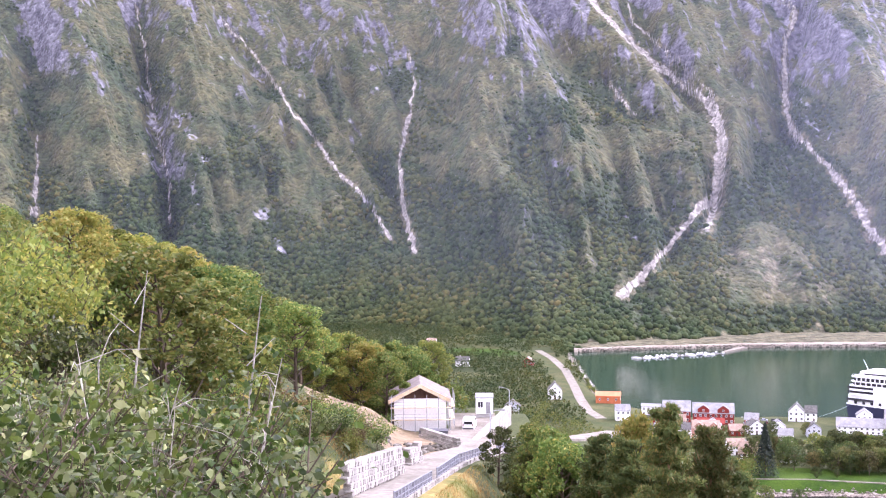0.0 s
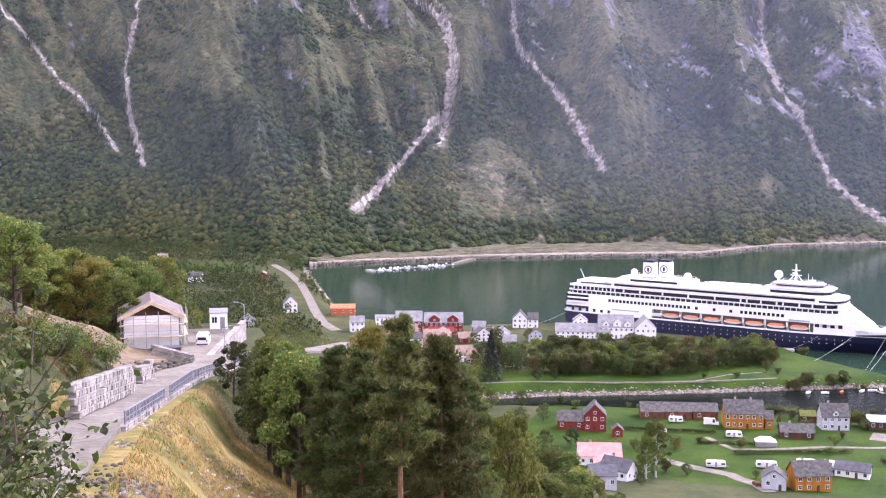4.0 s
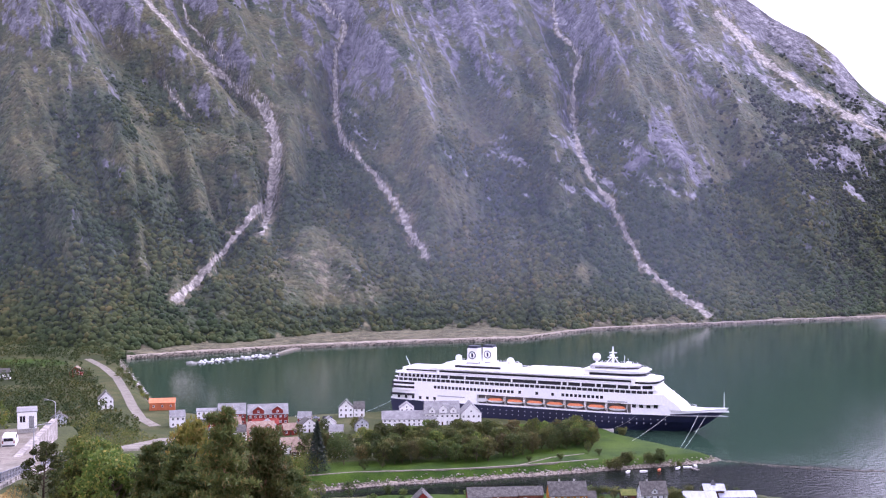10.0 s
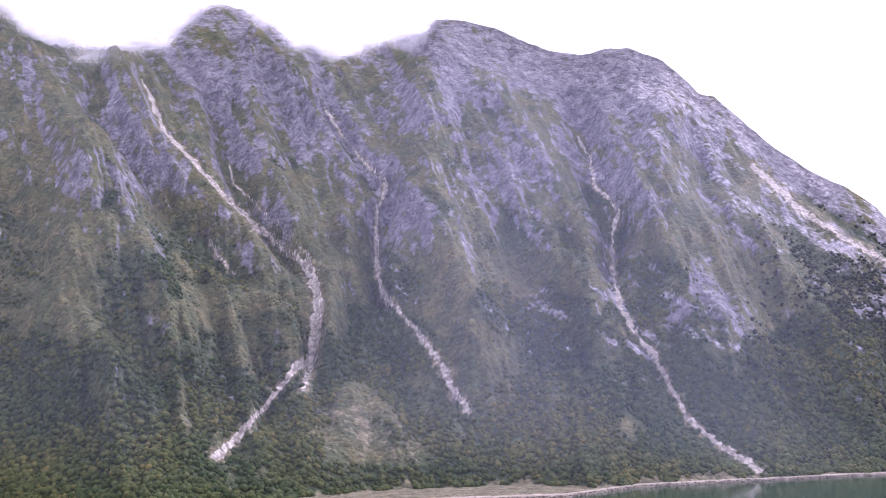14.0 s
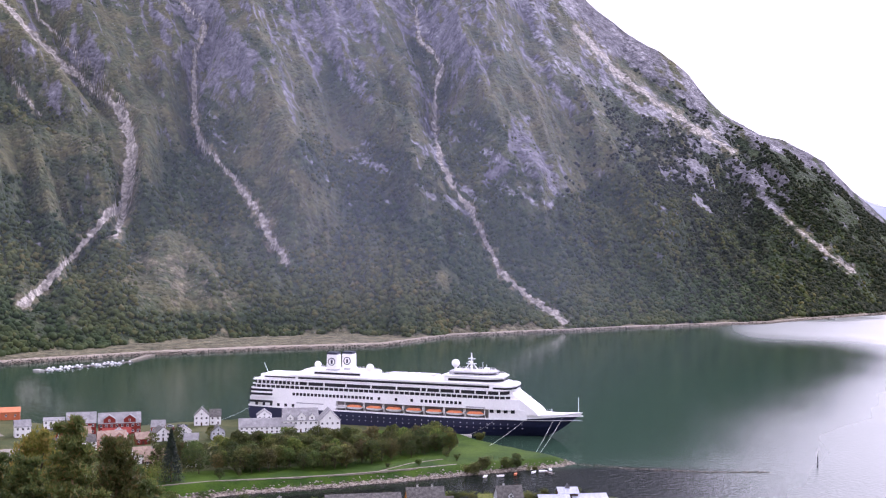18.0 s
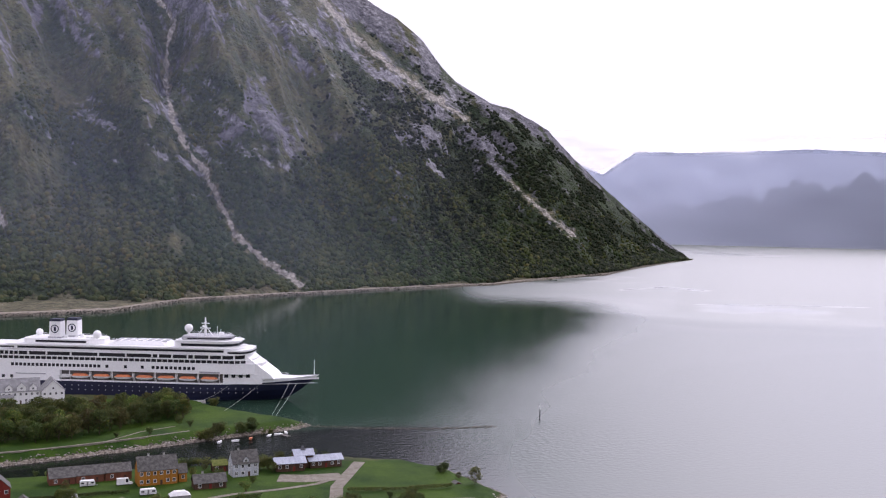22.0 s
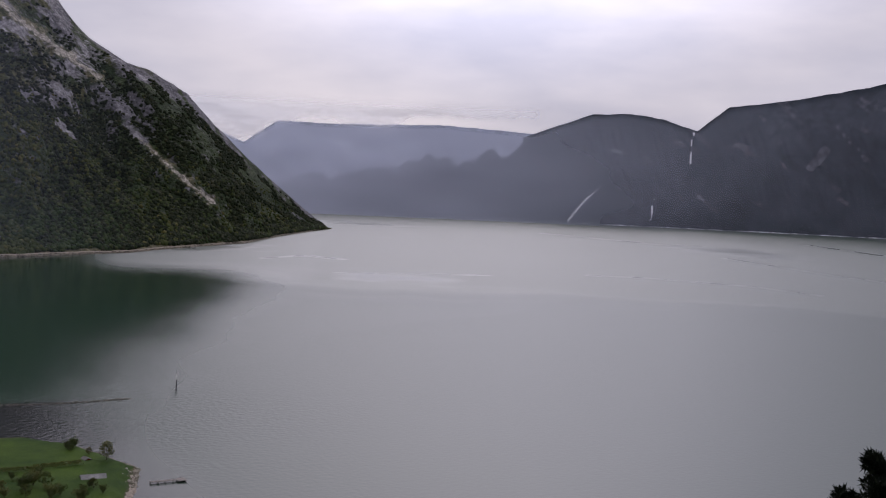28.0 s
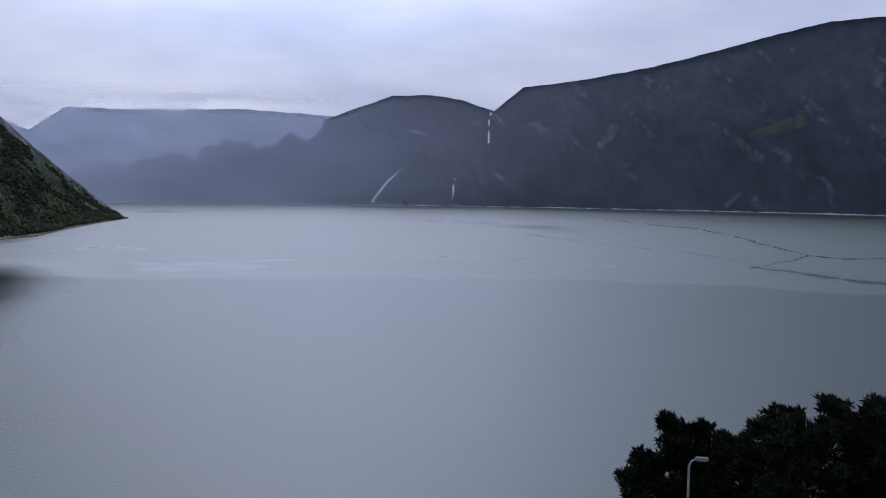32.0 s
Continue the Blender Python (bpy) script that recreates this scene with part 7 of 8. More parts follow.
for s in (-1, 1):
    for nm, y0, y1, t0, t1, mt in (("roof", -0.6, D + 0.6, 0.06, 0.3, shingle_mat), ("barge_board", -0.72, -0.62, -0.28, 0.34, timber_mat)):
        bm = bmesh.new()
        e = W / 2 + 0.9
        pr = [(s * e, E - sl * 0.9 + t0), (0, Rg + t0), (0, Rg + t1), (s * e, E - sl * 0.9 + t1)]
        a = [bm.verts.new((p, y0, q)) for p, q in pr]
        b = [bm.verts.new((p, y1, q)) for p, q in pr]
        for i in range(4):
            bm.faces.new((a[i], a[(i + 1) % 4], b[(i + 1) % 4], b[i]))
        bm.faces.new(a)
        bm.faces.new(b[::-1])
        bmesh.ops.recalc_face_normals(bm, faces=bm.faces)
        part(nm, bm, mt, site)
scaf = thing("scaffolding", pose(-96.8, 142.0, 93.4, 0, 0, 35), "grey tube scaffolding with plank decks round the half-built house", "scaffold")
for x in np.linspace(-W / 2 - 0.4, W / 2 + 0.6, 6):
    for y in (-0.5, -1.4):
        part("upright", rod(bmesh.new(), (x, y, -0.6), (x, y, 5.6), 0.05, 0.05, 5), steel, scaf)
for y in (2, 5, 8):
    for x in (W / 2 + 0.5, W / 2 + 1.4):
        part("upright", rod(bmesh.new(), (x, y, -0.6), (x, y, 5.4), 0.05, 0.05, 5), steel, scaf)
for z in (1.7, 3.6):
    part("plank_deck", boxed(-W / 2 - 0.6, W / 2 + 0.8, -1.35, -0.55, z, z + 0.07), timber_mat, scaf)
    part("plank_deck", boxed(W / 2 + 0.55, W / 2 + 1.35, 0, 9, z, z + 0.07), timber_mat, scaf)
    for dz in (0.5, 1.0):
        part("ledger", rod(bmesh.new(), (-W / 2 - 0.6, -1.4, z + dz), (W / 2 + 0.8, -1.4, z + dz), 0.028, 0.028, 5), steel, scaf)
cab = thing("site_cabin", pose(-97.6, 163.0, 92.4, 0, 0, 31), "white site cabin with two windows on blocks", "cabin")
part("body", boxed(-1.5, 1.5, 0, 5.5, 0.5, 3.2), wrap_mat, cab)
part("roof", boxed(-1.6, 1.6, -0.1, 5.6, 3.2, 3.35), pale_roof, cab)
part("base", boxed(-1.4, 1.4, 0.1, 5.4, -1.5, 0.5), concrete_mat, cab)
window_on(cab, -0.7, -0.02, 2.1, 0.8, 1.0)
part("door", boxed(0.25, 1.05, -0.05, 0.02, 0.55, 2.55), pale_roof, cab)
motor_van(-91.4, 148.0, 116, 93.1)
small = thing("site_skip", pose(-92.6, 139.5, 93.2, 0, 0, 30), "dark heap of boards in a low skip", "skip")
part("body", prism(bmesh.new(), [(-2, -0.9), (2, -0.9), (2, 0.9), (-2, 0.9)], 0, 1.0, 1.12), dark_roof, small)


def pallet(x, y, z, rot, n, label):
    p = thing("pallet_stack", pose(x, y, z, 0, 0, rot), label, "pallets")
    for k in range(n):
        for i in range(5):
            part("slat", boxed(-0.6, 0.6, -0.4 + i * 0.19, -0.28 + i * 0.19, 0.13 + k * 0.16, 0.15 + k * 0.16), timber_mat, p)
        for i in (-0.5, 0, 0.5):
            part("bearer", boxed(i - 0.05, i + 0.05, -0.4, 0.48, 0.0 + k * 0.16, 0.13 + k * 0.16), timber_mat, p)


for az, el, r, n in ((-41.2, -10.0, 58, 7), (-41.9, -9.9, 58, 5), (-48.0, -4.9, 95, 9)):
    x, y = r * math.sin(radians(az)), r * math.cos(radians(az))
    pallet(x, y, ground_at(x, y) - 0.02, 30, n, "stack of pale wooden pallets among the shrubs")


def street_lamp(x, y, z, h, heading, arm=1.4, label="grey street lamp with a curved arm by the road", k=1.0):
    h = h / k
    l = thing("street_lamp", pose(x, y, z, 0, 0, heading) @ Matrix.Diagonal((k, k, k, 1)), label, "street lamp", "street lamps")
    part("pole", rod(bmesh.new(), (0, 0, -0.5), (0, 0, h), 0.11, 0.07, 8), steel, l)
    part("arm", tube(bmesh.new(), [(0, 0, h - 0.05), (0.35 * arm, 0, h + 0.28), (arm, 0, h + 0.42)], [0.06, 0.05, 0.045], 6), steel, l)
    hd = part("head", side_shape(bmesh.new(), [(arm - 0.1, h + 0.36), (arm + 0.75, h + 0.42), (arm + 0.7, h + 0.55), (arm, h + 0.56)], 0.3, 0.05), pale_roof, l)
    part("lens", boxed(arm + 0.05, arm + 0.65, -0.12, 0.12, h + 0.33, h + 0.375), silver_roof, hd)
    return l


street_lamp(-71.3, 120.5, 95.6, 5.6, 10)
for x, y, h, a in ((-98.8, 173.9, 4.3, 180), (-104.6, 193.5, 4.6, 180), (-105.7, 106.3, 5.6, 20), (-94, 369, 6.5, 200)):
    street_lamp(x, y, ground_at(x, y), h, a)
street_lamp(26.4, 19.8, ground_at(26.4, 19.8), 115.5 - ground_at(26.4, 19.8), -53, 0.4, "slim grey street lamp before the dark pines", 0.5)

# ---- plants ----


def leaves_mesh(name, c, size, rng, mat, up=0.3, ratio=0.62, axis=None, oval=False):
    """Many small leaves about the points c, each a four-sided blade, or a folded pointed oval."""
    n = len(c)
    d = rng.normal(size=(n, 3))
    if axis is not None:
        d = axis + 0.35 * d
    d /= np.linalg.norm(d, axis=1)[:, None] + 1e-9
    q = rng.normal(size=(n, 3))
    q[:, 2] += up * 2
    w = np.cross(d, q)
    w /= np.linalg.norm(w, axis=1)[:, None] + 1e-9
    s = (size * rng.uniform(0.6, 1.3, n))[:, None]
    if oval:
        lift = np.cross(w, d) * s * 0.10
        v = np.stack([c - d * s / 2, c - d * s * 0.14 + w * s * ratio / 2 + lift, c + d * s * 0.2 + w * s * ratio * 0.4 + lift, c + d * s / 2,
                      c + d * s * 0.2 - w * s * ratio * 0.4 + lift, c - d * s * 0.14 - w * s * ratio / 2 + lift], 1)
    else:
        v = np.stack([c - d * s / 2, c + w * s * ratio / 2, c + d * s / 2, c - w * s * ratio / 2], 1)
    f = np.arange(v.shape[1] * n).reshape(n, v.shape[1])
    me = bpy.data.meshes.new(name)
    fast_mesh(me, v.reshape(-1, 3), f, False)
    me.materials.append(mat)
    return me


def crown_points(n, lobes, rng):
    k = rng.integers(0, len(lobes), n)
    L = np.array(lobes)[k]
    u = rng.normal(size=(n, 3))
    u /= np.linalg.norm(u, axis=1)[:, None]
    rad = L[:, 3] * rng.uniform(0.45, 1.05, n) ** 0.6
    return L[:, :3] + u * rad[:, None] * np.array([1, 1, 0.8])


def leafy_tree(seed, h, spread, n, leaf, mat=leaf_mat, bark=bark_mat, low=0.22, name="tree"):
    """A broadleaf tree: tapered trunk, limbs that end in lobes of leaves."""
    r = random.Random(seed)
    rng = np.random.default_rng(seed)
    t = thing(name, Matrix.Identity(4), "", "tree")
    bm = bmesh.new()
    lean = (r.uniform(-0.06, 0.06) * h, r.uniform(-0.06, 0.06) * h)
    stem = [(lean[0] * k * k, lean[1] * k * k, h * k * 0.9) for k in (0, 0.25, 0.5, 0.75, 1)]
    stem[0] = (0, 0, -0.6)
    tube(bm, stem, [h * 0.022, h * 0.017, h * 0.012, h * 0.007, h * 0.002], 6)
    lobes = []
    for k in range(24):
        f = low + (0.95 - low) * (k / 23) ** 0.9
        ang = k * 2.4 + r.uniform(-0.5, 0.5)
        reach = spread * (1 - abs(f - 0.45) * 1.15) * r.uniform(0.55, 1.0)
        b = Vector((lean[0] * f * f, lean[1] * f * f, h * f * 0.85))
        e = b + Vector((math.cos(ang) * reach, math.sin(ang) * reach, h * 0.10 + reach * 0.25))
        tube(bm, [b, b.lerp(e, 0.5) + Vector((0, 0, -0.03 * h)), e], [h * 0.007, h * 0.005, h * 0.002], 4)
        lobes.append((e.x, e.y, e.z, spread * r.uniform(0.14, 0.36)))
    lobes.append((lean[0], lean[1], h * 0.92, spread * 0.28))
    part("trunk", bm, bark, t)
    share("crown", leaves_mesh("crown", crown_points(n, lobes, rng), leaf, rng, mat), t, Matrix.Identity(4))
    return t


def pine_tree(seed, h, n_tufts, blades, bare=0.45, spread=2.2, tuft=0.42, mat=needle_mat, name="pine_tree"):
    """A pine: bare reddish trunk with dead stubs, and whorls of boughs with needle tufts."""
    r = random.Random(seed)
    rng = np.random.default_rng(seed)
    t = thing(name, Matrix.Identity(4), "", "pine tree")
    bm = bmesh.new()
    tube(bm, [(0, 0, -0.8), (0.05, 0, h * 0.3), (0.12, 0.05, h * 0.6), (0.1, 0.1, h * 0.85), (0.1, 0.1, h)], [h * 0.0115, h * 0.0095, h * 0.007, h * 0.004, 0.01], 8)
    tips = []
    for k in range(int(h * 3.2)):
        f = 0.12 + 0.88 * k / (h * 3.2)
        z = h * f
        ang = k * 2.39 + r.uniform(-0.4, 0.4)
        live = f > bare
        reach = (spread * (1 - ((f - bare) / (1 - bare)) ** 1.4 * 0.85) if live else spread * r.uniform(0.2, 0.55)) * r.uniform(0.75, 1.1)
        rise = reach * (0.10 + 0.55 * max(0, f - bare))
        e = Vector((0.1 + math.cos(ang) * reach, 0.08 + math.sin(ang) * reach, z + rise))
        b = Vector((0.1 * f, 0.1 * f, z))
        mid = b.lerp(e, 0.55) + Vector((0, 0, -0.06 * reach))
        tube(bm, [b, mid, e], [0.035 if live else 0.022, 0.022, 0.006], 4)
        if live:
            for q in range(6):
                p = b.lerp(e, 0.30 + 0.14 * q)
                tips.append((p.x, p.y, p.z, 0.10 + 0.3 * reach * 0.4))
    part("trunk", bm, pine_bark_mat, t)
    tips = np.array(tips)
    c = tips[rng.integers(0, len(tips), n_tufts)]
    cen = c[:, :3] + rng.normal(size=(n_tufts, 3)) * c[:, 3:4] * np.array([1, 1, 0.45])
    ax = rng.normal(size=(n_tufts, blades, 3)) + np.array([0, 0, 0.7])
    ax /= np.linalg.norm(ax, axis=2)[..., None]
    pts = (cen[:, None] + ax * tuft * 0.45).reshape(-1, 3)
    share("crown", leaves_mesh("crown", pts, tuft, rng, mat, 0.2, 0.20, ax.reshape(-1, 3)), t, Matrix.Identity(4))
    return t


def spruce(seed, h, spread, n, mat=spruce_mat):
    rng = np.random.default_rng(seed)
    t = thing("spruce_tree", Matrix.Identity(4), "", "spruce tree")
    part("trunk", rod(bmesh.new(), (0, 0, -0.5), (0, 0, h), h * 0.016, 0.02, 7), bark_mat, t)
    f = rng.uniform(0.04, 1, n) ** 0.8
    tier = np.floor(f * 16) / 16
    ang = rng.uniform(0, 2 * np.pi, n)
    ra = spread * (1 - f) * np.sqrt(rng.uniform(0.08, 1, n)) * (1 + 0.25 * np.sin(ang * 5 + tier * 40)) + 0.1
    z = h * f - ra * 0.35 - (f - tier) * 2.0
    c = np.stack([np.cos(ang) * ra, np.sin(ang) * ra, z], -1)
    ax = np.stack([np.cos(ang), np.sin(ang), -0.5 + 0 * ang], -1)
    share("crown", leaves_mesh("crown", c, 0.75, rng, mat, 0.5, 0.3, ax), t, Matrix.Identity(4))
    return t


def shrub(seed, h, spread, n, leaf, mat=bush_leaf_mat, name="shrub", oval=False):
    """Many stems from one foot, with leaves along them."""
    r = random.Random(seed)
    rng = np.random.default_rng(seed)
    t = thing(name, Matrix.Identity(4), "", "shrub")
    bm = bmesh.new()
    pts = []
    for k in range(16):
        ang, reach = r.uniform(0, 6.28), spread * r.uniform(0.3, 1.0)
        top = Vector((math.cos(ang) * reach, math.sin(ang) * reach, h * r.uniform(0.55, 1.05)))
        mid = Vector((top.x * 0.35, top.y * 0.35, top.z * 0.55))
        tube(bm, [(0.1 * math.cos(ang), 0.1 * math.sin(ang), -0.3), mid, top], [h * 0.006, h * 0.004, h * 0.0015], 5)
        for q in range(5):
            f = r.uniform(0.35, 0.95)
            b = Vector((0, 0, 0)).lerp(mid, f * 2) if f < 0.5 else mid.lerp(top, f * 2 - 1)
            e = b + Vector((r.uniform(-1, 1), r.uniform(-1, 1), r.uniform(0.1, 0.9))) * spread * 0.38
            tube(bm, [b, e], [h * 0.0026, h * 0.001], 4)
            for w in range(4):
                p = b.lerp(e, 0.25 + 0.25 * w)
                pts.append(p[:])
    part("woody_base", bm, bark_mat, t)
    pts = np.array(pts)
    c = pts[rng.integers(0, len(pts), n)] + rng.normal(size=(n, 3)) * spread * 0.09
    share("foliage", leaves_mesh("foliage", c, leaf, rng, mat, 0.6, 0.55, None, oval), t, Matrix.Identity(4))
    return t


def plant(ob, x, y, s, turn, label, group, sink=0.15, squeeze=1.0, z=None):
    m = Matrix.Translation((x, y, (ground_at(x, y) if z is None else z) - sink)) @ Matrix.Rotation(radians(turn), 4, "Z") @ Matrix.Diagonal((s * squeeze, s * squeeze, s, 1))
    c = copy_thing(ob, m)
    return tagged(c, label, "", group)


def polar(az, r):
    return r * math.sin(radians(az)), r * math.cos(radians(az))


rng = random.Random(77)
spruce_green_mat = leafy("dark_alder_leaves", (0.042, 0.070, 0.018), (0.088, 0.118, 0.03), (0.16, 0.15, 0.04), 0.4)
autumn_mat = leafy("olive_autumn_leaves", (0.062, 0.076, 0.022), (0.115, 0.115, 0.036), (0.20, 0.14, 0.045), 0.4)
near_trees = [leafy_tree(100 + k, 10.0, 3.0, 8500, 0.24, mt) for k, mt in enumerate((leaf_mat, leaf_mat, gold_leaf_mat))]
far_trees = [leafy_tree(200 + k, 10.0, 4.4, 2600, 0.5, mt, low=0.12) for k, mt in enumerate((spruce_green_mat, leaf_mat, autumn_mat, spruce_green_mat, spruce_green_mat))]
dark_near_trees = [leafy_tree(108 + k, 10.0, 3.0, 8500, 0.24, spruce_green_mat) for k in range(2)]
tall_pines = [pine_tree(300, 18.0, 1500, 14, 0.60, 2.0, 0.36), pine_tree(301, 18.0, 2600, 14, 0.30, 2.9, 0.38)]
dark_pines = [pine_tree(320 + k, 14.0, 1500, 26, 0.18, 2.9, 0.30, underexposed_needle_mat) for k in range(2)]
birch = leafy_tree(400, 12.0, 3.4, 14000, 0.26, leaf_mat, birch_bark_mat, 0.15, "birch_tree")
fir = spruce(410, 17.0, 4.2, 5000)
bushes = [shrub(500 + k, 1.9, 1.0, 2100, mt_, oval=True) for k, mt_ in enumerate((0.050, 0.060, 0.044))]
low_shrubs = [shrub(520 + k, 3.0, 1.7, 2200, 0.17, leaf_mat) for k in range(2)]
hill_shrubs = [shrub(530, 3.0, 1.8, 2200, 0.16, gold_leaf_mat), shrub(531, 2.6, 1.9, 2000, 0.16, bush_leaf_mat), shrub(532, 1.8, 1.9, 1500, 0.17, rust_leaf_mat)]
camp_shrubs = [shrub(540 + k, 3.0, 2.0, 3000, 0.22, spruce_green_mat) for k in range(2)]
masters = camp_shrubs + near_trees + dark_near_trees + far_trees + tall_pines + dark_pines + [birch, fir] + bushes + low_shrubs + hill_shrubs

# big trees below the road, with pines among them
for k in range(64):
    az, r = rng.uniform(-31.6, -15.5), rng.uniform(66, 140)
    if az < -29.6 and r < 116 or (az < -27.6 and r < 98) or (az > -25 and r < 84):
        continue
    x, y = polar(az, r)
    top = 124 + r * math.tan(radians(np.interp(az, [-31.6, -30.4, -29, -27, -22, -19, -17, -15], [-10.4, -9.6, -9.2, -8.9, -8.6, -9.8, -11.0, -12.2]) - rng.uniform(0.0, 2.6)))
    h = top - ground_at(x, y)
    if 5 < h < 26:
        plant(rng.choice(near_trees + dark_near_trees), x, y, h / 10.2, rng.uniform(0, 360), "green-brown broadleaf tree on the steep slope", "slope trees", squeeze=min(1.25, 13 / h) if h > 11 else 1.0)
for az, r, el, k in ((-21.4, 58, -8.5, 0), (-19.2, 62, -9.7, 1), (-20.4, 70, -11.2, 1), (-23.6, 72, -10.4, 1), (-17.6, 74, -11.8, 1), (-25.0, 80, -10.2, 1), (-22.5, 78, -11.6, 1), (-18.4, 70, -11.0, 0), (-26.6, 88, -11.0, 1), (-21.0, 82, -10.4, 1)):
    x, y = polar(az, r)
    h = 124 + r * math.tan(radians(el)) - ground_at(x, y)
    plant(tall_pines[k], x, y, h / 18.0, rng.uniform(0, 360), "tall pine with a bare reddish trunk", "slope pines", squeeze=min(1.0, 18 / h))
# lower on the slope, towards the river
for k in range(44):
    az, r = rng.uniform(-20, -9.0), rng.uniform(170, 372)
    x, y = polar(az, r)
    top = 124 + r * math.tan(radians(np.interp(az, [-20, -17, -15, -13.2, -11.5, -9], [-10.5, -11.5, -12.6, -14.0, -15.6, -17.0]) - rng.uniform(0, 1.2)))
    h = min(top - ground_at(x, y), 14)
    if h > 3.5:
        plant(rng.choice(near_trees), x, y, h / 10.2, rng.uniform(0, 360), "broadleaf tree at the foot of the slope", "foot slope trees", squeeze=1.3)
x, y = polar(-7.9, 392)
plant(birch, x, y, 1.75, 40, "tall loose birch beside the camp", "")
x, y = polar(-8.4, 386)
plant(birch, x, y, 1.35, 200, "smaller birch beside the tall one", "")
# tall trees behind the half-built house
for k in range(28):
    az, r = rng.uniform(-42.5, -32.2), rng.uniform(176, 232)
    x, y = polar(az, r)
    dr, _ = near_line(np.array([x]), np.array([y]), HILL_ROAD)
    dp, _ = near_line(np.array([x]), np.array([y]), DRIVE)
    if dr[0] < 9 or dp[0] < 10:
        continue
    top = 124 + r * math.tan(radians(np.interp(az, [-42.5, -38, -36.5, -33.5, -32], [-4.3, -4.6, -5.0, -5.3, -7.2]) - rng.uniform(0, 1.6)))
    h = top - ground_at(x, y)
    if h > 4:
        plant(rng.choice(near_trees), x, y, min(h, 21) / 10.2, rng.uniform(0, 360), "tall dark broadleaf tree behind the half-built house", "site trees", squeeze=1.1)
# hillside left of the road
for k in range(88):
    az, r = rng.uniform(-58, -33.0), rng.uniform(45, 235)
    if az > -39.5 and r < 186 or (r < 100 and az > -43):
        continue
    x, y = polar(az, r)
    top = 124 + r * math.tan(radians(np.interp(az, [-60, -52, -47, -43.7, -38.5, -35.5, -33], [2.6, 2.1, 0.5, -1.5, -3.6, -4.2, -5.6]) - rng.uniform(0.0, 2.4)))
    h = top - ground_at(x, y)
    if 2.5 < h < 22:
        if h > 15:
            h = 15
        plant(rng.choice(near_trees), x, y, h / 10.2, rng.uniform(0, 360), "dense broadleaf tree on the hillside", "hillside trees", squeeze=1.25)
for k in range(100):
    az, r = rng.uniform(-58, -38.5), 13 + 100 * rng.random() ** 1.5
    if (az > -41.5 and r > 40):
        continue
    x, y = polar(az, r)
    if near_line(np.array([x]), np.array([y]), DIRT)[0][0] < 10:
        continue
    plant(rng.choice(low_shrubs + hill_shrubs), x, y, rng.uniform(0.7, 1.5) * min(1, 0.45 + r / 70), rng.uniform(0, 360), "bushy green shrub on the hillside", "hillside shrubs")
for k in range(8):
    az, r = rng.uniform(-44, -37.5), rng.uniform(100, 165)
    x, y = polar(az, r)
    if near_line(np.array([x]), np.array([y]), DIRT)[0][0] < 11:
        continue
    plant(rng.choice(low_shrubs), x, y, rng.uniform(0.6, 1.1), rng.uniform(0, 360), "yellow-green shrub above the site", "site shrubs")
# thicket above the retaining wall and round the dirt slope
count = 0
while count < 84:
    az, r = rng.uniform(-47, -34.5), rng.uniform(58, 128)
    x, y = polar(az, r)
    dr, _ = near_line(np.array([x]), np.array([y]), HILL_ROAD)
    dp, _ = near_line(np.array([x]), np.array([y]), DRIVE)
    dd, _ = near_line(np.array([x]), np.array([y]), DIRT)
    on_left = x < np.interp(y, [p[1] for p in HILL_ROAD], [p[0] for p in HILL_ROAD])
    if not on_left or dr[0] < 5.6 or dp[0] < 11 or dd[0] < 8.5 or math.hypot(x + 97, y - 146) < 13:
        continue
    pick = hill_shrubs[2] if az < -40 and r > 105 and rng.random() < 0.7 else rng.choice(low_shrubs + hill_shrubs[:2] + hill_shrubs)
    plant(pick, x, y, rng.uniform(0.65, 1.4), rng.uniform(0, 360), "yellow-green and rusty shrub above the wall", "wall thicket")
    count += 1
# the shrubs right under the camera
for k in range(60):
    r = rng.uniform(4.6, 14.0)
    az = rng.uniform(-64, -39.0 - 66.0 / r)
    x, y = polar(az, r)
    top = 124 + r * math.tan(radians(np.interp(az, [-60, -52, -48, -44, -41, -38.5], [-5.0, -5.2, -7.5, -12.0, -14.5, -18.0]) - rng.uniform(0.3, 4)))
    s = (top - ground_at(x, y)) / 1.95
    if s > 0.25:
        plant(rng.choice(bushes), x, y, min(s, 1.7), rng.uniform(0, 360), "willow shrub with pale-backed leaves", "near shrubs")
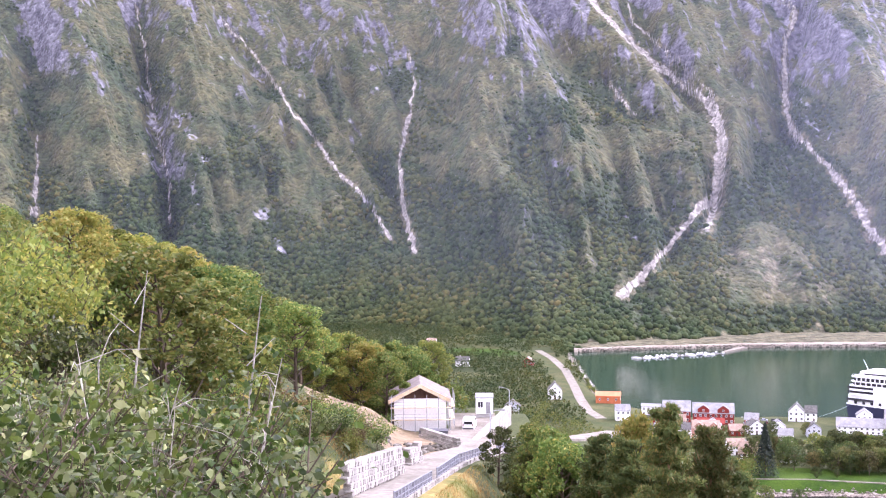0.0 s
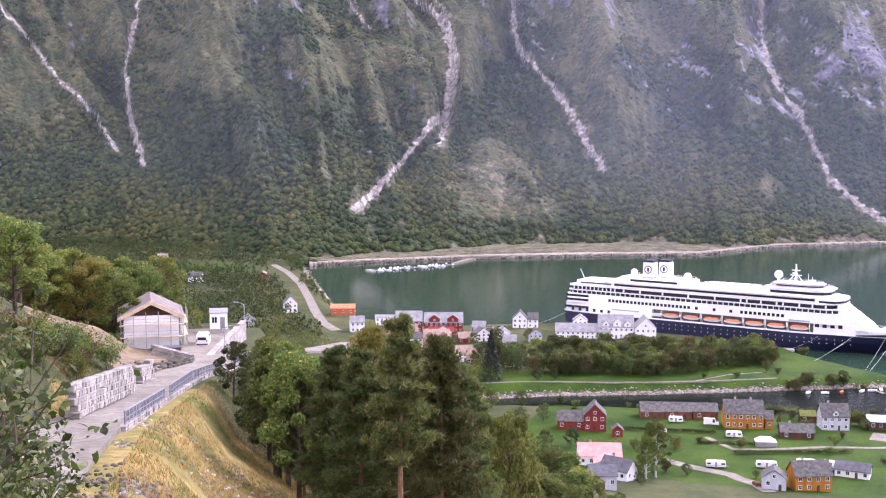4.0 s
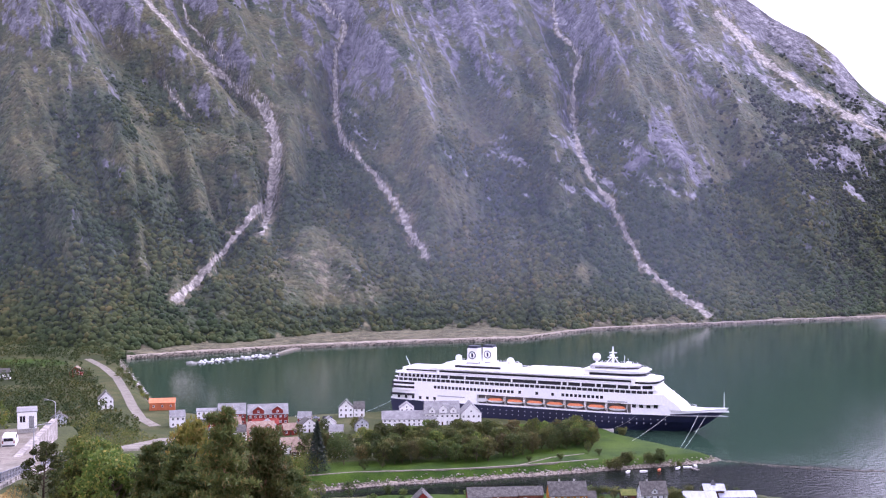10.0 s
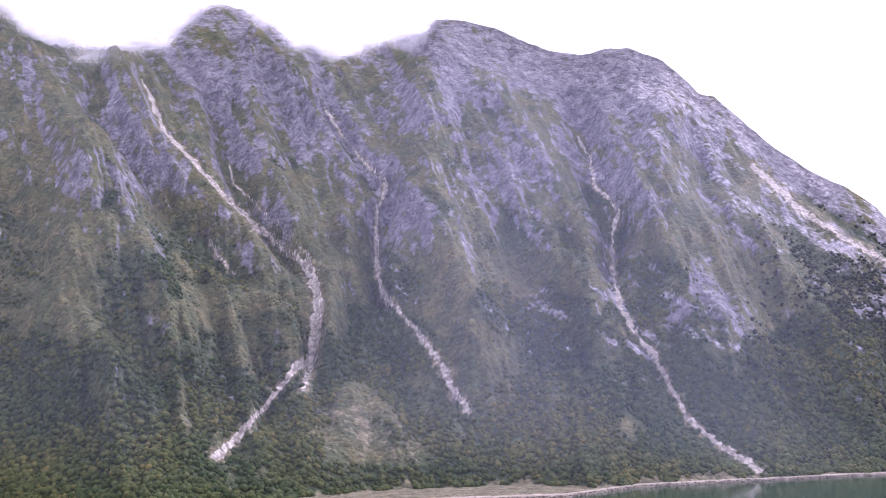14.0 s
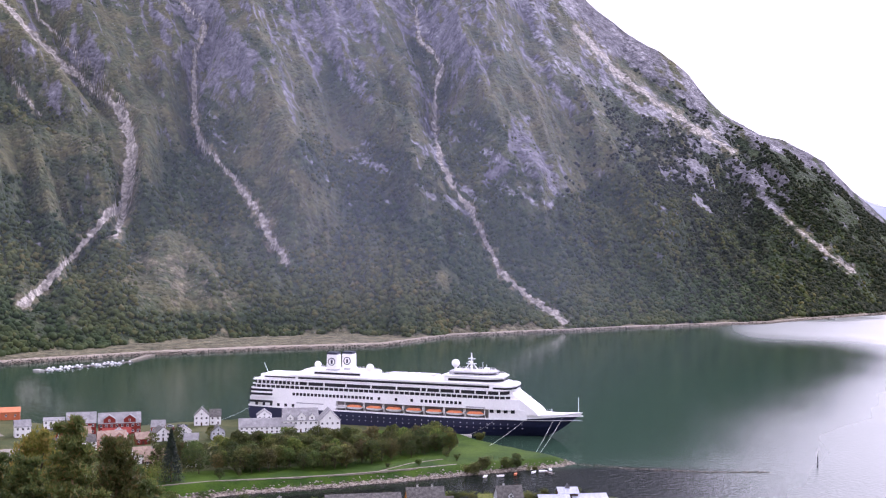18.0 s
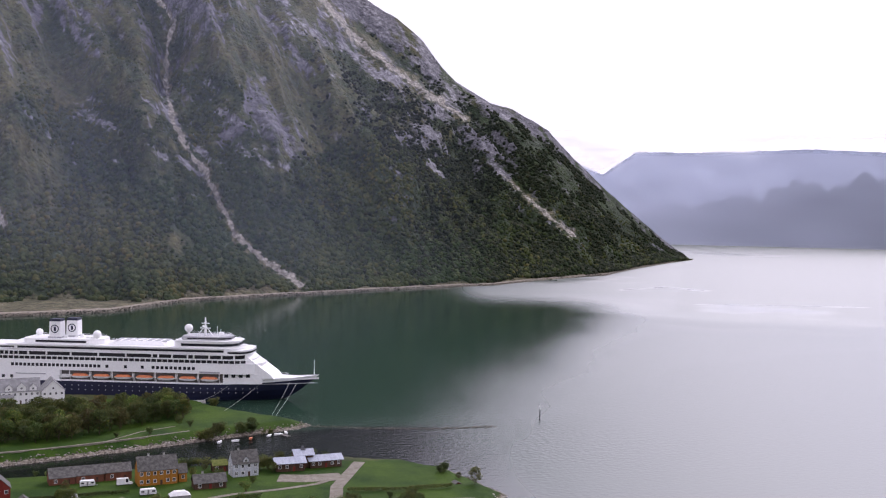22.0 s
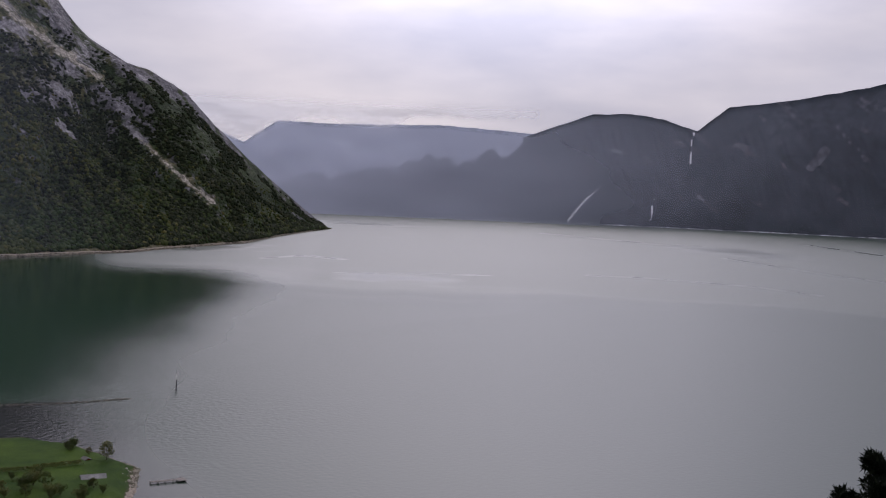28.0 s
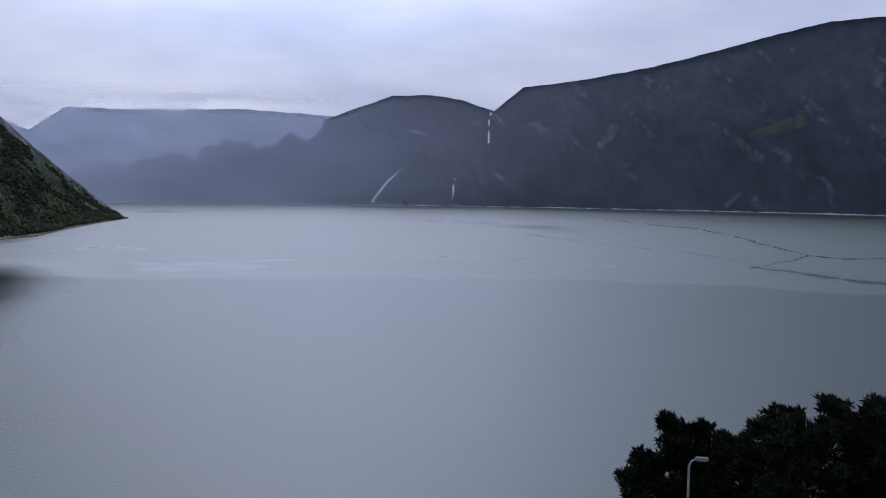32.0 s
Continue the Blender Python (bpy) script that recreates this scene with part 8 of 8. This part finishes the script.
# a thin sapling that stands over the shrubs
sap_bark_mat = surf("grey_young_bark", (0.24, 0.22, 0.18), (0.36, 0.34, 0.29), 3.0, 0.85, 0.2)
for az_, r_, top_, seed_ in ((-43.7, 9.5, -3.0, 1), (-49.2, 10.5, -1.6, 2)):
    r1, g1 = random.Random(seed_), np.random.default_rng(seed_)
    x, y = polar(az_, r_)
    z = ground_at(x, y)
    h = 124 + r_ * math.tan(radians(top_)) - z
    sap = thing("birch_sapling", pose(x, y, z), "thin young birch with few yellow leaves", "sapling", "young birches")
    stem = [(0, 0, -0.3), (0.10, 0.02, h * 0.3), (-0.03, 0.05, h * 0.55), (0.12, 0.0, h * 0.8), (0.24, 0.04, h)]
    part("trunk", tube(bmesh.new(), stem, [0.020, 0.017, 0.014, 0.010, 0.004], 6), sap_bark_mat, sap)
    tips = []
    for k in range(9):
        f = 0.45 + 0.06 * k
        b = Vector((0.08 * f, 0.03, h * f))
        e = b + Vector((r1.uniform(-0.35, 0.35), r1.uniform(-0.35, 0.35), r1.uniform(0.12, 0.35)))
        part("twig", tube(bmesh.new(), [b, e], [0.005, 0.002], 4), sap_bark_mat, sap)
        tips += [b.lerp(e, q)[:] for q in (0.6, 0.8, 1.0)]
    c = np.repeat(np.array(tips), 3, 0) + g1.normal(0, 0.05, (len(tips) * 3, 3))
    share("foliage", leaves_mesh("foliage", c, 0.055, g1, gold_leaf_mat), sap, Matrix.Identity(4))
# a dead shrub with bare grey twigs among the leaves
for az_, r_, top_, seed_ in ((-46.3, 7.6, -6.2, 5), (-50.5, 8.6, -6.0, 6), (-43.2, 7.0, -11.5, 7)):
    r1 = random.Random(seed_)
    x, y = polar(az_, r_)
    z = ground_at(x, y)
    h = 124 + r_ * math.tan(radians(top_)) - z
    dead = thing("dead_shrub", pose(x, y, z), "leafless dead shrub with pale grey twigs", "shrub", "dead shrubs")
    for k in range(5):
        ang = k * 1.3 + r1.uniform(-0.4, 0.4)
        e = Vector((math.cos(ang) * 0.7, math.sin(ang) * 0.7, h * r1.uniform(0.75, 1.0)))
        m = e * 0.55 + Vector((r1.uniform(-0.1, 0.1), r1.uniform(-0.1, 0.1), 0.12 * h))
        part("stem", tube(bmesh.new(), [(0.05 * math.cos(ang), 0.05 * math.sin(ang), -0.3), m, e], [0.012, 0.008, 0.003], 5), sap_bark_mat, dead)
        for q in range(7):
            b = m.lerp(e, r1.random())
            t2 = b + Vector((r1.uniform(-1, 1), r1.uniform(-1, 1), r1.uniform(-0.3, 0.8))) * 0.42
            part("twig", tube(bmesh.new(), [b, b.lerp(t2, 0.5) + Vector((0, 0, 0.05)), t2], [0.004, 0.003, 0.0015], 4), sap_bark_mat, dead)
# pines at the far end of the walk, needles coloured near black
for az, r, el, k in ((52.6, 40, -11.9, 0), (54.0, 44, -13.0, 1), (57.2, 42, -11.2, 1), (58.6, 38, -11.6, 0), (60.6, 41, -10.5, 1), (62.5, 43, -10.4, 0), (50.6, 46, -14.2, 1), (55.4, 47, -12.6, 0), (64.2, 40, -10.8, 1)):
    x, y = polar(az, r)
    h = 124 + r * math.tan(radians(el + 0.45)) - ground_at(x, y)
    plant(dark_pines[k], x, y, h / 14.2, rng.uniform(0, 360), "bushy pine below the hill, coloured near black as underexposed", "dark pines", squeeze=1.05)
# spit wood, village and shore trees
for k in range(400):
    x, y = rng.uniform(-176, -24), rng.uniform(545, 690)
    d, al = near_line(np.array([x]), np.array([y]), [(-158, 568), (-100, 601), (-44, 634)])
    if d[0] > 22 + 14 * (0.5 - abs(al[0] - 0.5)) * 2:
        continue
    plant(rng.choice(far_trees), x, y, rng.uniform(0.85, 1.35), rng.uniform(0, 360), "rounded broadleaf tree in the shore wood", "shore wood")
g = np.random.default_rng(37)
ux, uy = g.uniform(-172, -24, 2400), g.uniform(545, 690, 2400)
d, al_ = near_line(ux, uy, [(-158, 568), (-100, 601), (-44, 634)])
ok = d < 20 + 14 * (0.5 - np.abs(al_ - 0.5)) * 2
ux, uy = ux[ok], uy[ok]
uc = np.repeat(np.stack([ux, uy, land_height(ux, uy) + g.uniform(0.6, 7.5, len(ux))], -1), 26, 0)
u = g.normal(size=uc.shape)
uc = uc + u / np.linalg.norm(u, axis=1)[:, None] * g.uniform(0.8, 2.0, len(uc))[:, None]
tagged(new("shore_underwood", leaves_mesh("shore_underwood", uc, 0.6, g, spruce_green_mat)), "dense underwood beneath the shore trees", "woods", kind="stuff")
g = np.random.default_rng(31)
vx, vy = g.uniform(-330, -150, 300), g.uniform(440, 640, 300)
d, _ = near_line(vx, vy, [(-290, 640), (-325, 668), (-391, 778), (-489, 931), (-530, 1000)])
ok = (d > 12) & ~((vx > -0.52 * vy + 20) & (vy > 560)) & (land_height(vx, vy) > 1.5) & ~((np.abs(vx + 230) < 60) & (vy > 575)) & (fbm(vx / 60, vy / 60, 3, 19) > -0.4)
va, vr = g.uniform(-41, -26.3, 520), g.uniform(200, 560, 520)
dx, _ = near_line(vr * np.sin(np.radians(va)), vr * np.cos(np.radians(va)), HILL_ROAD)
va, vr = va[dx > 12], vr[dx > 12]
vx, vy = np.concatenate([vx[ok], vr * np.sin(np.radians(va))]), np.concatenate([vy[ok], vr * np.cos(np.radians(va))])
vh = g.uniform(6, 12, len(vx))
lob = np.repeat(np.arange(len(vx)), 8)
cx, cy = vx[lob] + g.normal(0, 2.3, len(lob)), vy[lob] + g.normal(0, 2.3, len(lob))
cz = land_height(vx, vy)[lob] + vh[lob] * g.uniform(0.25, 0.95, len(lob))
pts = np.repeat(np.stack([cx, cy, cz], -1), 42, 0)
u = g.normal(size=pts.shape)
pts = pts + u / np.linalg.norm(u, axis=1)[:, None] * (2.3 * g.uniform(0.4, 1.05, len(pts)) ** 0.6)[:, None]
tagged(new("village_woods", leaves_mesh("village_woods", pts, 0.75, g, leaf_mat)), "dense green trees between the village houses", "woods", kind="stuff")
bm = bmesh.new()
for k in range(len(vx)):
    rod(bm, (vx[k], vy[k], land_height(vx[k:k + 1], vy[k:k + 1])[0] - 0.5), (vx[k], vy[k], cz[8 * k]), 0.14, 0.07, 4)
mesh_object("village_trunks", bm, bark_mat, "trunks of the trees between village houses", "woods", "stuff")
for x, y, s in ((-136, 537, 0.62), (-128, 545, 0.4), (-26, 606, 0.62), (-9, 671, 0.6), (-10, 582, 0.7), (-6, 588, 0.75), (6, 595, 0.7), (13, 598, 0.8), (19, 597, 0.35), (106, 461, 0.75), (95, 480, 0.35), (101, 472, 0.35), (67, 416, 0.5), (76, 427, 0.6), (85, 405, 0.5),
                (49, 424, 0.6), (92, 420, 0.45), (54, 416, 0.4), (60, 428, 0.4), (-10, 500, 0.45), (20, 492, 0.5), (16, 500, 0.55), (1, 500, 0.5), (-15, 488, 0.4), (-52, 430, 0.6), (-100, 462, 0.6), (-112, 455, 0.8), (-118, 440, 0.9), (-66, 470, 0.45), (-60, 400, 0.6), (-44, 398, 0.5), (-92, 420, 0.7), (-100, 410, 0.9), (-56, 366, 0.5), (-20, 404, 0.35), (-140, 470, 0.9), (-150, 486, 0.8), (-128, 478, 0.7), (40, 520, 0.45), (-206, 610, 0.8), (-196, 620, 0.8), (-186, 640, 0.9), (-170, 650, 0.9), (-180, 600, 0.8), (-160, 590, 0.8)):
    plant(rng.choice(far_trees), x, y, s * rng.uniform(0.9, 1.1), rng.uniform(0, 360), "small round broadleaf tree on the lawn", "lawn trees")
for k in range(34):
    f = rng.random()
    x, y = -333 - 118 * f + rng.uniform(-2, 2), 724 + 190 * f + rng.uniform(-2, 2)
    plant(rng.choice(low_shrubs + hill_shrubs[:2]), x, y, rng.uniform(0.7, 1.5), rng.uniform(0, 360), "green bush on the verge of the shore road", "verge bushes")
for x, y, sc in ((45, 426, 1.9), (49, 434, 1.7), (43, 420, 1.5), (51, 438, 1.2), (68, 426, 2.0), (72, 432, 1.8), (75, 411, 1.9), (79, 416, 1.3), (66, 443, 1.0), (76, 444, 1.2), (87, 415, 1.1), (94, 413, 1.0), (91, 422, 0.9), (34, 440, 1.0), (25, 439, 0.9), (-4, 484, 1.4), (14, 497, 2.2), (18, 500, 2.0), (98, 487, 1.4), (95, 485, 1.1),
                 (-9, 586, 1.9), (-14, 583, 1.7), (-4, 592, 2.0), (8, 595, 2.1), (13, 599, 1.7), (23, 599, 1.1), (-28, 634, 2.0), (-8, 670, 2.0), (-20, 600, 1.2), (-40, 584, 1.3), (60, 419, 1.1), (84, 405, 1.5), (55, 412, 1.2), (-56, 576, 1.0)):
    plant(rng.choice(camp_shrubs), x, y, sc, rng.uniform(0, 360), "dark rounded bush on the lawn", "lawn bushes")
plant(fir, -158, 529, 1.55, 0, "dark spruce by the timber lodge", "")
# bushes along the river's south bank and round the camp houses
for k in range(56):
    if k < 30:
        f = rng.random()
        x, y = -118 + 165 * f + rng.uniform(-3, 3), 490 + 28 * f + rng.uniform(-4, 3)
    else:
        x, y = rng.uniform(-108, 20), rng.uniform(392, 480)
        if any(math.hypot(x - o.matrix_basis.translation.x, y - o.matrix_basis.translation.y) < 11 for o in scene.objects if o.type == "EMPTY" and o.get("category") in ("house", "cabin", "barn", "cafe", "caravan", "van", "tent", "shed")):
            continue
    plant(rng.choice(low_shrubs + camp_shrubs), x, y, rng.uniform(0.7, 1.6), rng.uniform(0, 360), "rounded garden bush by the camp", "camp bushes")
for k in range(14):
    x, y = rng.uniform(-262, -166), rng.uniform(566, 640)
    if all(math.hypot(x - o.matrix_basis.translation.x, y - o.matrix_basis.translation.y) > 8 for o in scene.objects if o.type == "EMPTY" and o.get("category") == "house"):
        plant(rng.choice(far_trees), x, y, rng.uniform(0.45, 0.85), rng.uniform(0, 360), "garden tree between harbour houses", "harbour trees")
plant(fir, -190, 548, 0.8, 90, "dark spruce among village houses", "")
for o in masters:
    for c in (*o.children_recursive, o):
        bpy.data.objects.remove(c)

# hedges
for x0, y0, x1, y1, h, seed in HEDGES:
    g = np.random.default_rng(600 + seed)
    n = int(70 * math.hypot(x1 - x0, y1 - y0))
    f = g.uniform(0, 1, n)
    px, py = x0 + (x1 - x0) * f + g.normal(0, 0.35, n), y0 + (y1 - y0) * f + g.normal(0, 0.4, n)
    pz = land_height(px, py) + h * g.uniform(0.05, 1, n) ** 0.6
    me = leaves_mesh("hedge", np.stack([px, py, pz], -1), 0.5, g, spruce_green_mat)
    tagged(new("hedge", me), "low clipped dark green hedge along the lawn", "hedge")

# ---- stuff: stones, grass, the mountain's woods ----
ICO_V, ICO_F = [], []
_bm = bmesh.new()
bmesh.ops.create_icosphere(_bm, subdivisions=1, radius=1.0)
_bm.verts.ensure_lookup_table()
ICO_V = np.array([v.co[:] for v in _bm.verts])
ICO_F = np.array([[v.index for v in f.verts] for f in _bm.faces])
_bm.free()


def blobs(name, c, size, flat, g, mat, label, category, uneven=0.28):
    """Many small uneven lumps as one mesh."""
    n, k = len(c), len(ICO_V)
    ang = g.uniform(0, 2 * np.pi, n)
    base = ICO_V[None] * (1 + g.uniform(-uneven, uneven, (n, k, 1)))
    x = base[..., 0] * np.cos(ang)[:, None] - base[..., 1] * np.sin(ang)[:, None]
    y = base[..., 0] * np.sin(ang)[:, None] + base[..., 1] * np.cos(ang)[:, None]
    v = np.stack([x, y, base[..., 2] * flat], -1) * size[:, None, None] + c[:, None]
    f = (ICO_F[None] + (np.arange(n) * k)[:, None, None]).reshape(-1, 3)
    me = bpy.data.meshes.new(name)
    fast_mesh(me, v.reshape(-1, 3), f, True)
    me.materials.append(mat)
    return tagged(new(name, me), label, category, kind="stuff")


def along(line, n, g, spread):
    seg = np.array([math.hypot(b[0] - a[0], b[1] - a[1]) for a, b in zip(line, line[1:])])
    k = g.choice(len(seg), n, p=seg / seg.sum())
    f = g.uniform(0, 1, n)
    a, b = np.array(line[:-1])[k], np.array(line[1:])[k]
    p = a + (b - a) * f[:, None] + g.normal(0, spread, (n, 2))
    return p[:, 0], p[:, 1]


rock_mat = leafy("shore_boulders", (0.095, 0.084, 0.064), (0.19, 0.17, 0.138), (0.36, 0.335, 0.295), 0.0, 0.95)
g = np.random.default_rng(5)
x, y = along(VILLAGE[13:20], 2600, g, 2.2)
blobs("bank_stones", np.stack([x, y, land_height(x, y) + 0.05], -1), g.uniform(0.2, 0.75, 2600), 0.7, g, rock_mat, "grey boulders along the river bank", "stones")
x, y = along(SOUTH[6:11], 900, g, 2.0)
blobs("point_stones", np.stack([x, y, land_height(x, y) + 0.05], -1), g.uniform(0.2, 0.8, 900), 0.6, g, rock_mat, "brown-grey stones along the point", "stones")
x, y = along([(46, 616), (75, 607), (114, 601), (150, 603)], 700, g, 1.3)
blobs("shoal_stones", np.stack([x, y, x * 0 - 0.05 + g.uniform(-0.15, 0.25, 700)], -1), g.uniform(0.2, 0.55, 700), 0.5, g, rock_mat, "low line of stones off the spit", "stones")
x, y = along(VILLAGE[1:8], 1200, g, 1.5)
blobs("quay_stones", np.stack([x, y, np.maximum(land_height(x, y), 0) + 0.1], -1), g.uniform(0.3, 0.9, 1200), 0.7, g, rock_mat, "grey boulders along the village shore", "stones")
fa = np.linspace(-26, 23.5, 4200) + g.normal(0, 0.02, 4200)
fr_ = interp(FOOT, fa) - g.uniform(-6, 6, 4200)
blobs("seawall_stones", np.stack([fr_ * np.sin(np.radians(fa)), fr_ * np.cos(np.radians(fa)), g.uniform(0.2, 3.2, 4200)], -1), g.uniform(0.4, 1.1, 4200), 0.7, g, rock_mat, "pale boulders of the far shore embankment", "stones")
ga, gr = g.uniform(-37.5, -24.5, 3200), 24 + 70 * g.uniform(0, 1, 3200) ** 1.3
keep = fbm(ga * 0.45, gr / 12, 4, 7) + 0.22 * smooth(60, 30, gr) > 0.24
ga, gr = ga[keep], gr[keep]
x, y = gr * np.sin(np.radians(ga)), gr * np.cos(np.radians(ga))
blobs("slope_stones", np.stack([x, y, land_height(x, y)], -1), g.uniform(0.05, 0.22, len(x)), 0.7, g, rock_mat, "pale broken stones on the dry slope", "stones")
x, y = g.normal(-27.5, 4.5, 900), g.normal(42, 3.0, 900)
blobs("gravel_heap", np.stack([x, y, land_height(x, y)], -1), g.uniform(0.05, 0.22, 900), 0.7, g, rock_mat, "heap of pale crushed stone on the slope", "gravel")
x, y = g.normal(-78, 6, 260), g.normal(117, 6, 260)
dd, _ = near_line(x, y, HILL_ROAD)
x, y = x[dd > 4.5], y[dd > 4.5]
blobs("site_stones", np.stack([x, y, land_height(x, y) + 0.1], -1), g.uniform(0.15, 0.6, len(x)), 0.75, g, rock_mat, "loose pale boulders below the half-built house", "stones")
# dry grass on the slope below the road
ga, gr = g.uniform(-47, -23, 90000), 12 + 108 * g.uniform(0, 1, 90000) ** 0.8
x, y = gr * np.sin(np.radians(ga)), gr * np.cos(np.radians(ga))
dd, _ = near_line(x, y, HILL_ROAD)
dv, _ = near_line(x, y, DRIVE)
ok = (dd > 4.6) & (dv > 7) & (fbm(x / 7, y / 7, 3, 13) > -0.25) & (near_line(x, y, DIRT)[0] > 8.5)
x, y = x[ok], y[ok]
up = np.stack([g.normal(0, 0.3, len(x)), g.normal(0, 0.3, len(x)), np.ones(len(x))], -1)
is_green = fbm(x / 5, y / 5, 4, 15) + 0.15 * g.normal(0, 1, len(x)) > 0.12
for sel_, mt, lab in ((~is_green, grass_mat, "tufts of dry yellow grass on the slope"), (is_green, green_grass_mat, "patches of green grass on the slope")):
    me = leaves_mesh("grass", np.stack([x[sel_], y[sel_], land_height(x[sel_], y[sel_]) + 0.08], -1), 0.42, g, mt, 0.0, 0.10, up[sel_])
    tagged(new("grass", me), lab, "grass", kind="stuff")

valley_leaf_mat = leafy("valley_leaves", (0.045, 0.07, 0.022), (0.09, 0.12, 0.036), (0.15, 0.14, 0.05), 0.3, 0.7, 0.02)
def mask_at(az, t, ch):
    """The mountain's mask at given places."""
    i = np.clip(np.searchsorted(t_m, t), 0, len(t_m) - 1)
    k = np.clip(((az - az_m[0]) / (az_m[1] - az_m[0])).astype(int), 0, len(az_m) - 1)
    return mask_m[i, k, ch]


# woods on the mountain
n = 150000
wa_, wt_ = g.uniform(-60, 23.7, n), g.uniform(0.004, 0.80, n) ** 1.35
cluster = fbm(wa_ * 1.1 + 6 * wt_, wt_ * 9, 5, 111)
wood = mask_at(wa_, wt_, 4)
dens = (0.07 + 0.93 * smooth(0.40, 0.66, wood)) * (0.75 + 0.25 * smooth(-0.3, 0.1, cluster))
dens = dens * (0.25 + 0.75 * smooth(17, 7, wa_)) * smooth(0.62, 0.30, mask_at(wa_, wt_, 1)) * smooth(0.55, 0.25, mask_at(wa_, wt_, 3)) * (1 - smooth(0.2, 0.5, mask_at(wa_, wt_, 2))) * smooth(0.35, 0.1, mask_at(wa_, wt_, 0))
keep = g.uniform(0, 1, n) < dens
wa_, wt_ = wa_[keep], wt_[keep]
x, y, z = mountain_at(wa_, wt_)
size = (1.6 + 3.4 * g.uniform(0, 1, len(x)) ** 1.6) * np.clip(1.25 - 1.0 * wt_, 0.4, 1) * (0.5 + 0.5 * smooth(0.3, 0.6, wood[keep]))
blobs("mountain_woods", np.stack([x, y, z + size * 0.35], -1), size, 0.95, g, woods_mat, "birch and alder woods over the mountain's foot", "woods", 0.35)
# dense dark woods over the mountain's end, darkened further for its backlit shade
n = 44000
wa_, wt_ = g.uniform(3, 23.6, n), g.uniform(0.006, 0.93, n) ** 1.1
dark = (1 - smooth(0.2, 0.5, mask_at(wa_, wt_, 2))) * smooth(0.7, 0.4, mask_at(wa_, wt_, 1)) * smooth(0.6, 0.3, mask_at(wa_, wt_, 3)) * smooth(3, 13, wa_) * smooth(-0.35, 0.1, fbm(wa_ * 1.3 + 5 * wt_, wt_ * 8, 4, 119)) * np.clip(1.25 - 0.75 * wt_, 0, 1)
keep = g.uniform(0, 1, n) < dark
wa_, wt_ = wa_[keep], wt_[keep]
x, y, z = mountain_at(wa_, wt_)
el = np.degrees(np.arctan2(z - 124, np.hypot(x, y)))
free = wt_ > 0.012
for line, w0, w1, ch, strength in MARKS:
    d, al = near_line(wa_, el, line)
    free &= (d > (w0 + (w1 - w0) * al) * 0.8)
x, y, z = x[free], y[free], z[free]
size = 2.3 + 3.0 * g.uniform(0, 1, len(x)) ** 1.5
pine_wood_mat = leafy("backlit_pine_woods", (0.014, 0.020, 0.009), (0.024, 0.031, 0.014), (0.044, 0.044, 0.020), 0.0, 0.9, 0.0, 0.1)
blobs("pine_woods", np.stack([x, y, z + size * 0.25], -1), size, 0.9, g, pine_wood_mat, "dense pine woods coloured dark for the backlit end of the mountain", "woods", 0.35)
va, vr = g.uniform(-58, -25.5, 30000), 420 + 1060 * g.uniform(0, 1, 30000) ** 0.75
x, y = vr * np.sin(np.radians(va)), vr * np.cos(np.radians(va))
z = land_height(x, y)
d, _ = near_line(x, y, [(-290, 640), (-325, 668), (-391, 778), (-489, 931), (-530, 1000)])
keep = (z > 1.5) & (d > 11) & (fbm(x / 70, y / 70, 4, 17) > -0.32) & (np.hypot((x + 572) / 1.5, y - 944) > 34) & ~((x > -0.50 * y + 12) & (y > 560))
for o in [o for o in scene.objects if o.type == "EMPTY" and o.get("category") in ("house", "warehouse")]:
    p = o.matrix_basis.translation
    keep &= np.hypot(x - p.x, y - p.y) > 6
x, y, z = x[keep], y[keep], z[keep]
size = g.uniform(1.2, 3.0, len(x))
c = np.repeat(np.stack([x, y, z + g.uniform(0.8, 9.0, len(x))], -1), 15, 0)
u = g.normal(size=c.shape)
c = c + u / np.linalg.norm(u, axis=1)[:, None] * np.repeat(size, 15)[:, None] * g.uniform(0.5, 1.0, len(c))[:, None]
tagged(new("valley_woods", leaves_mesh("valley_woods", c, 1.5, g, valley_leaf_mat)), "alder and birch woods on the valley floor", "woods", kind="stuff")
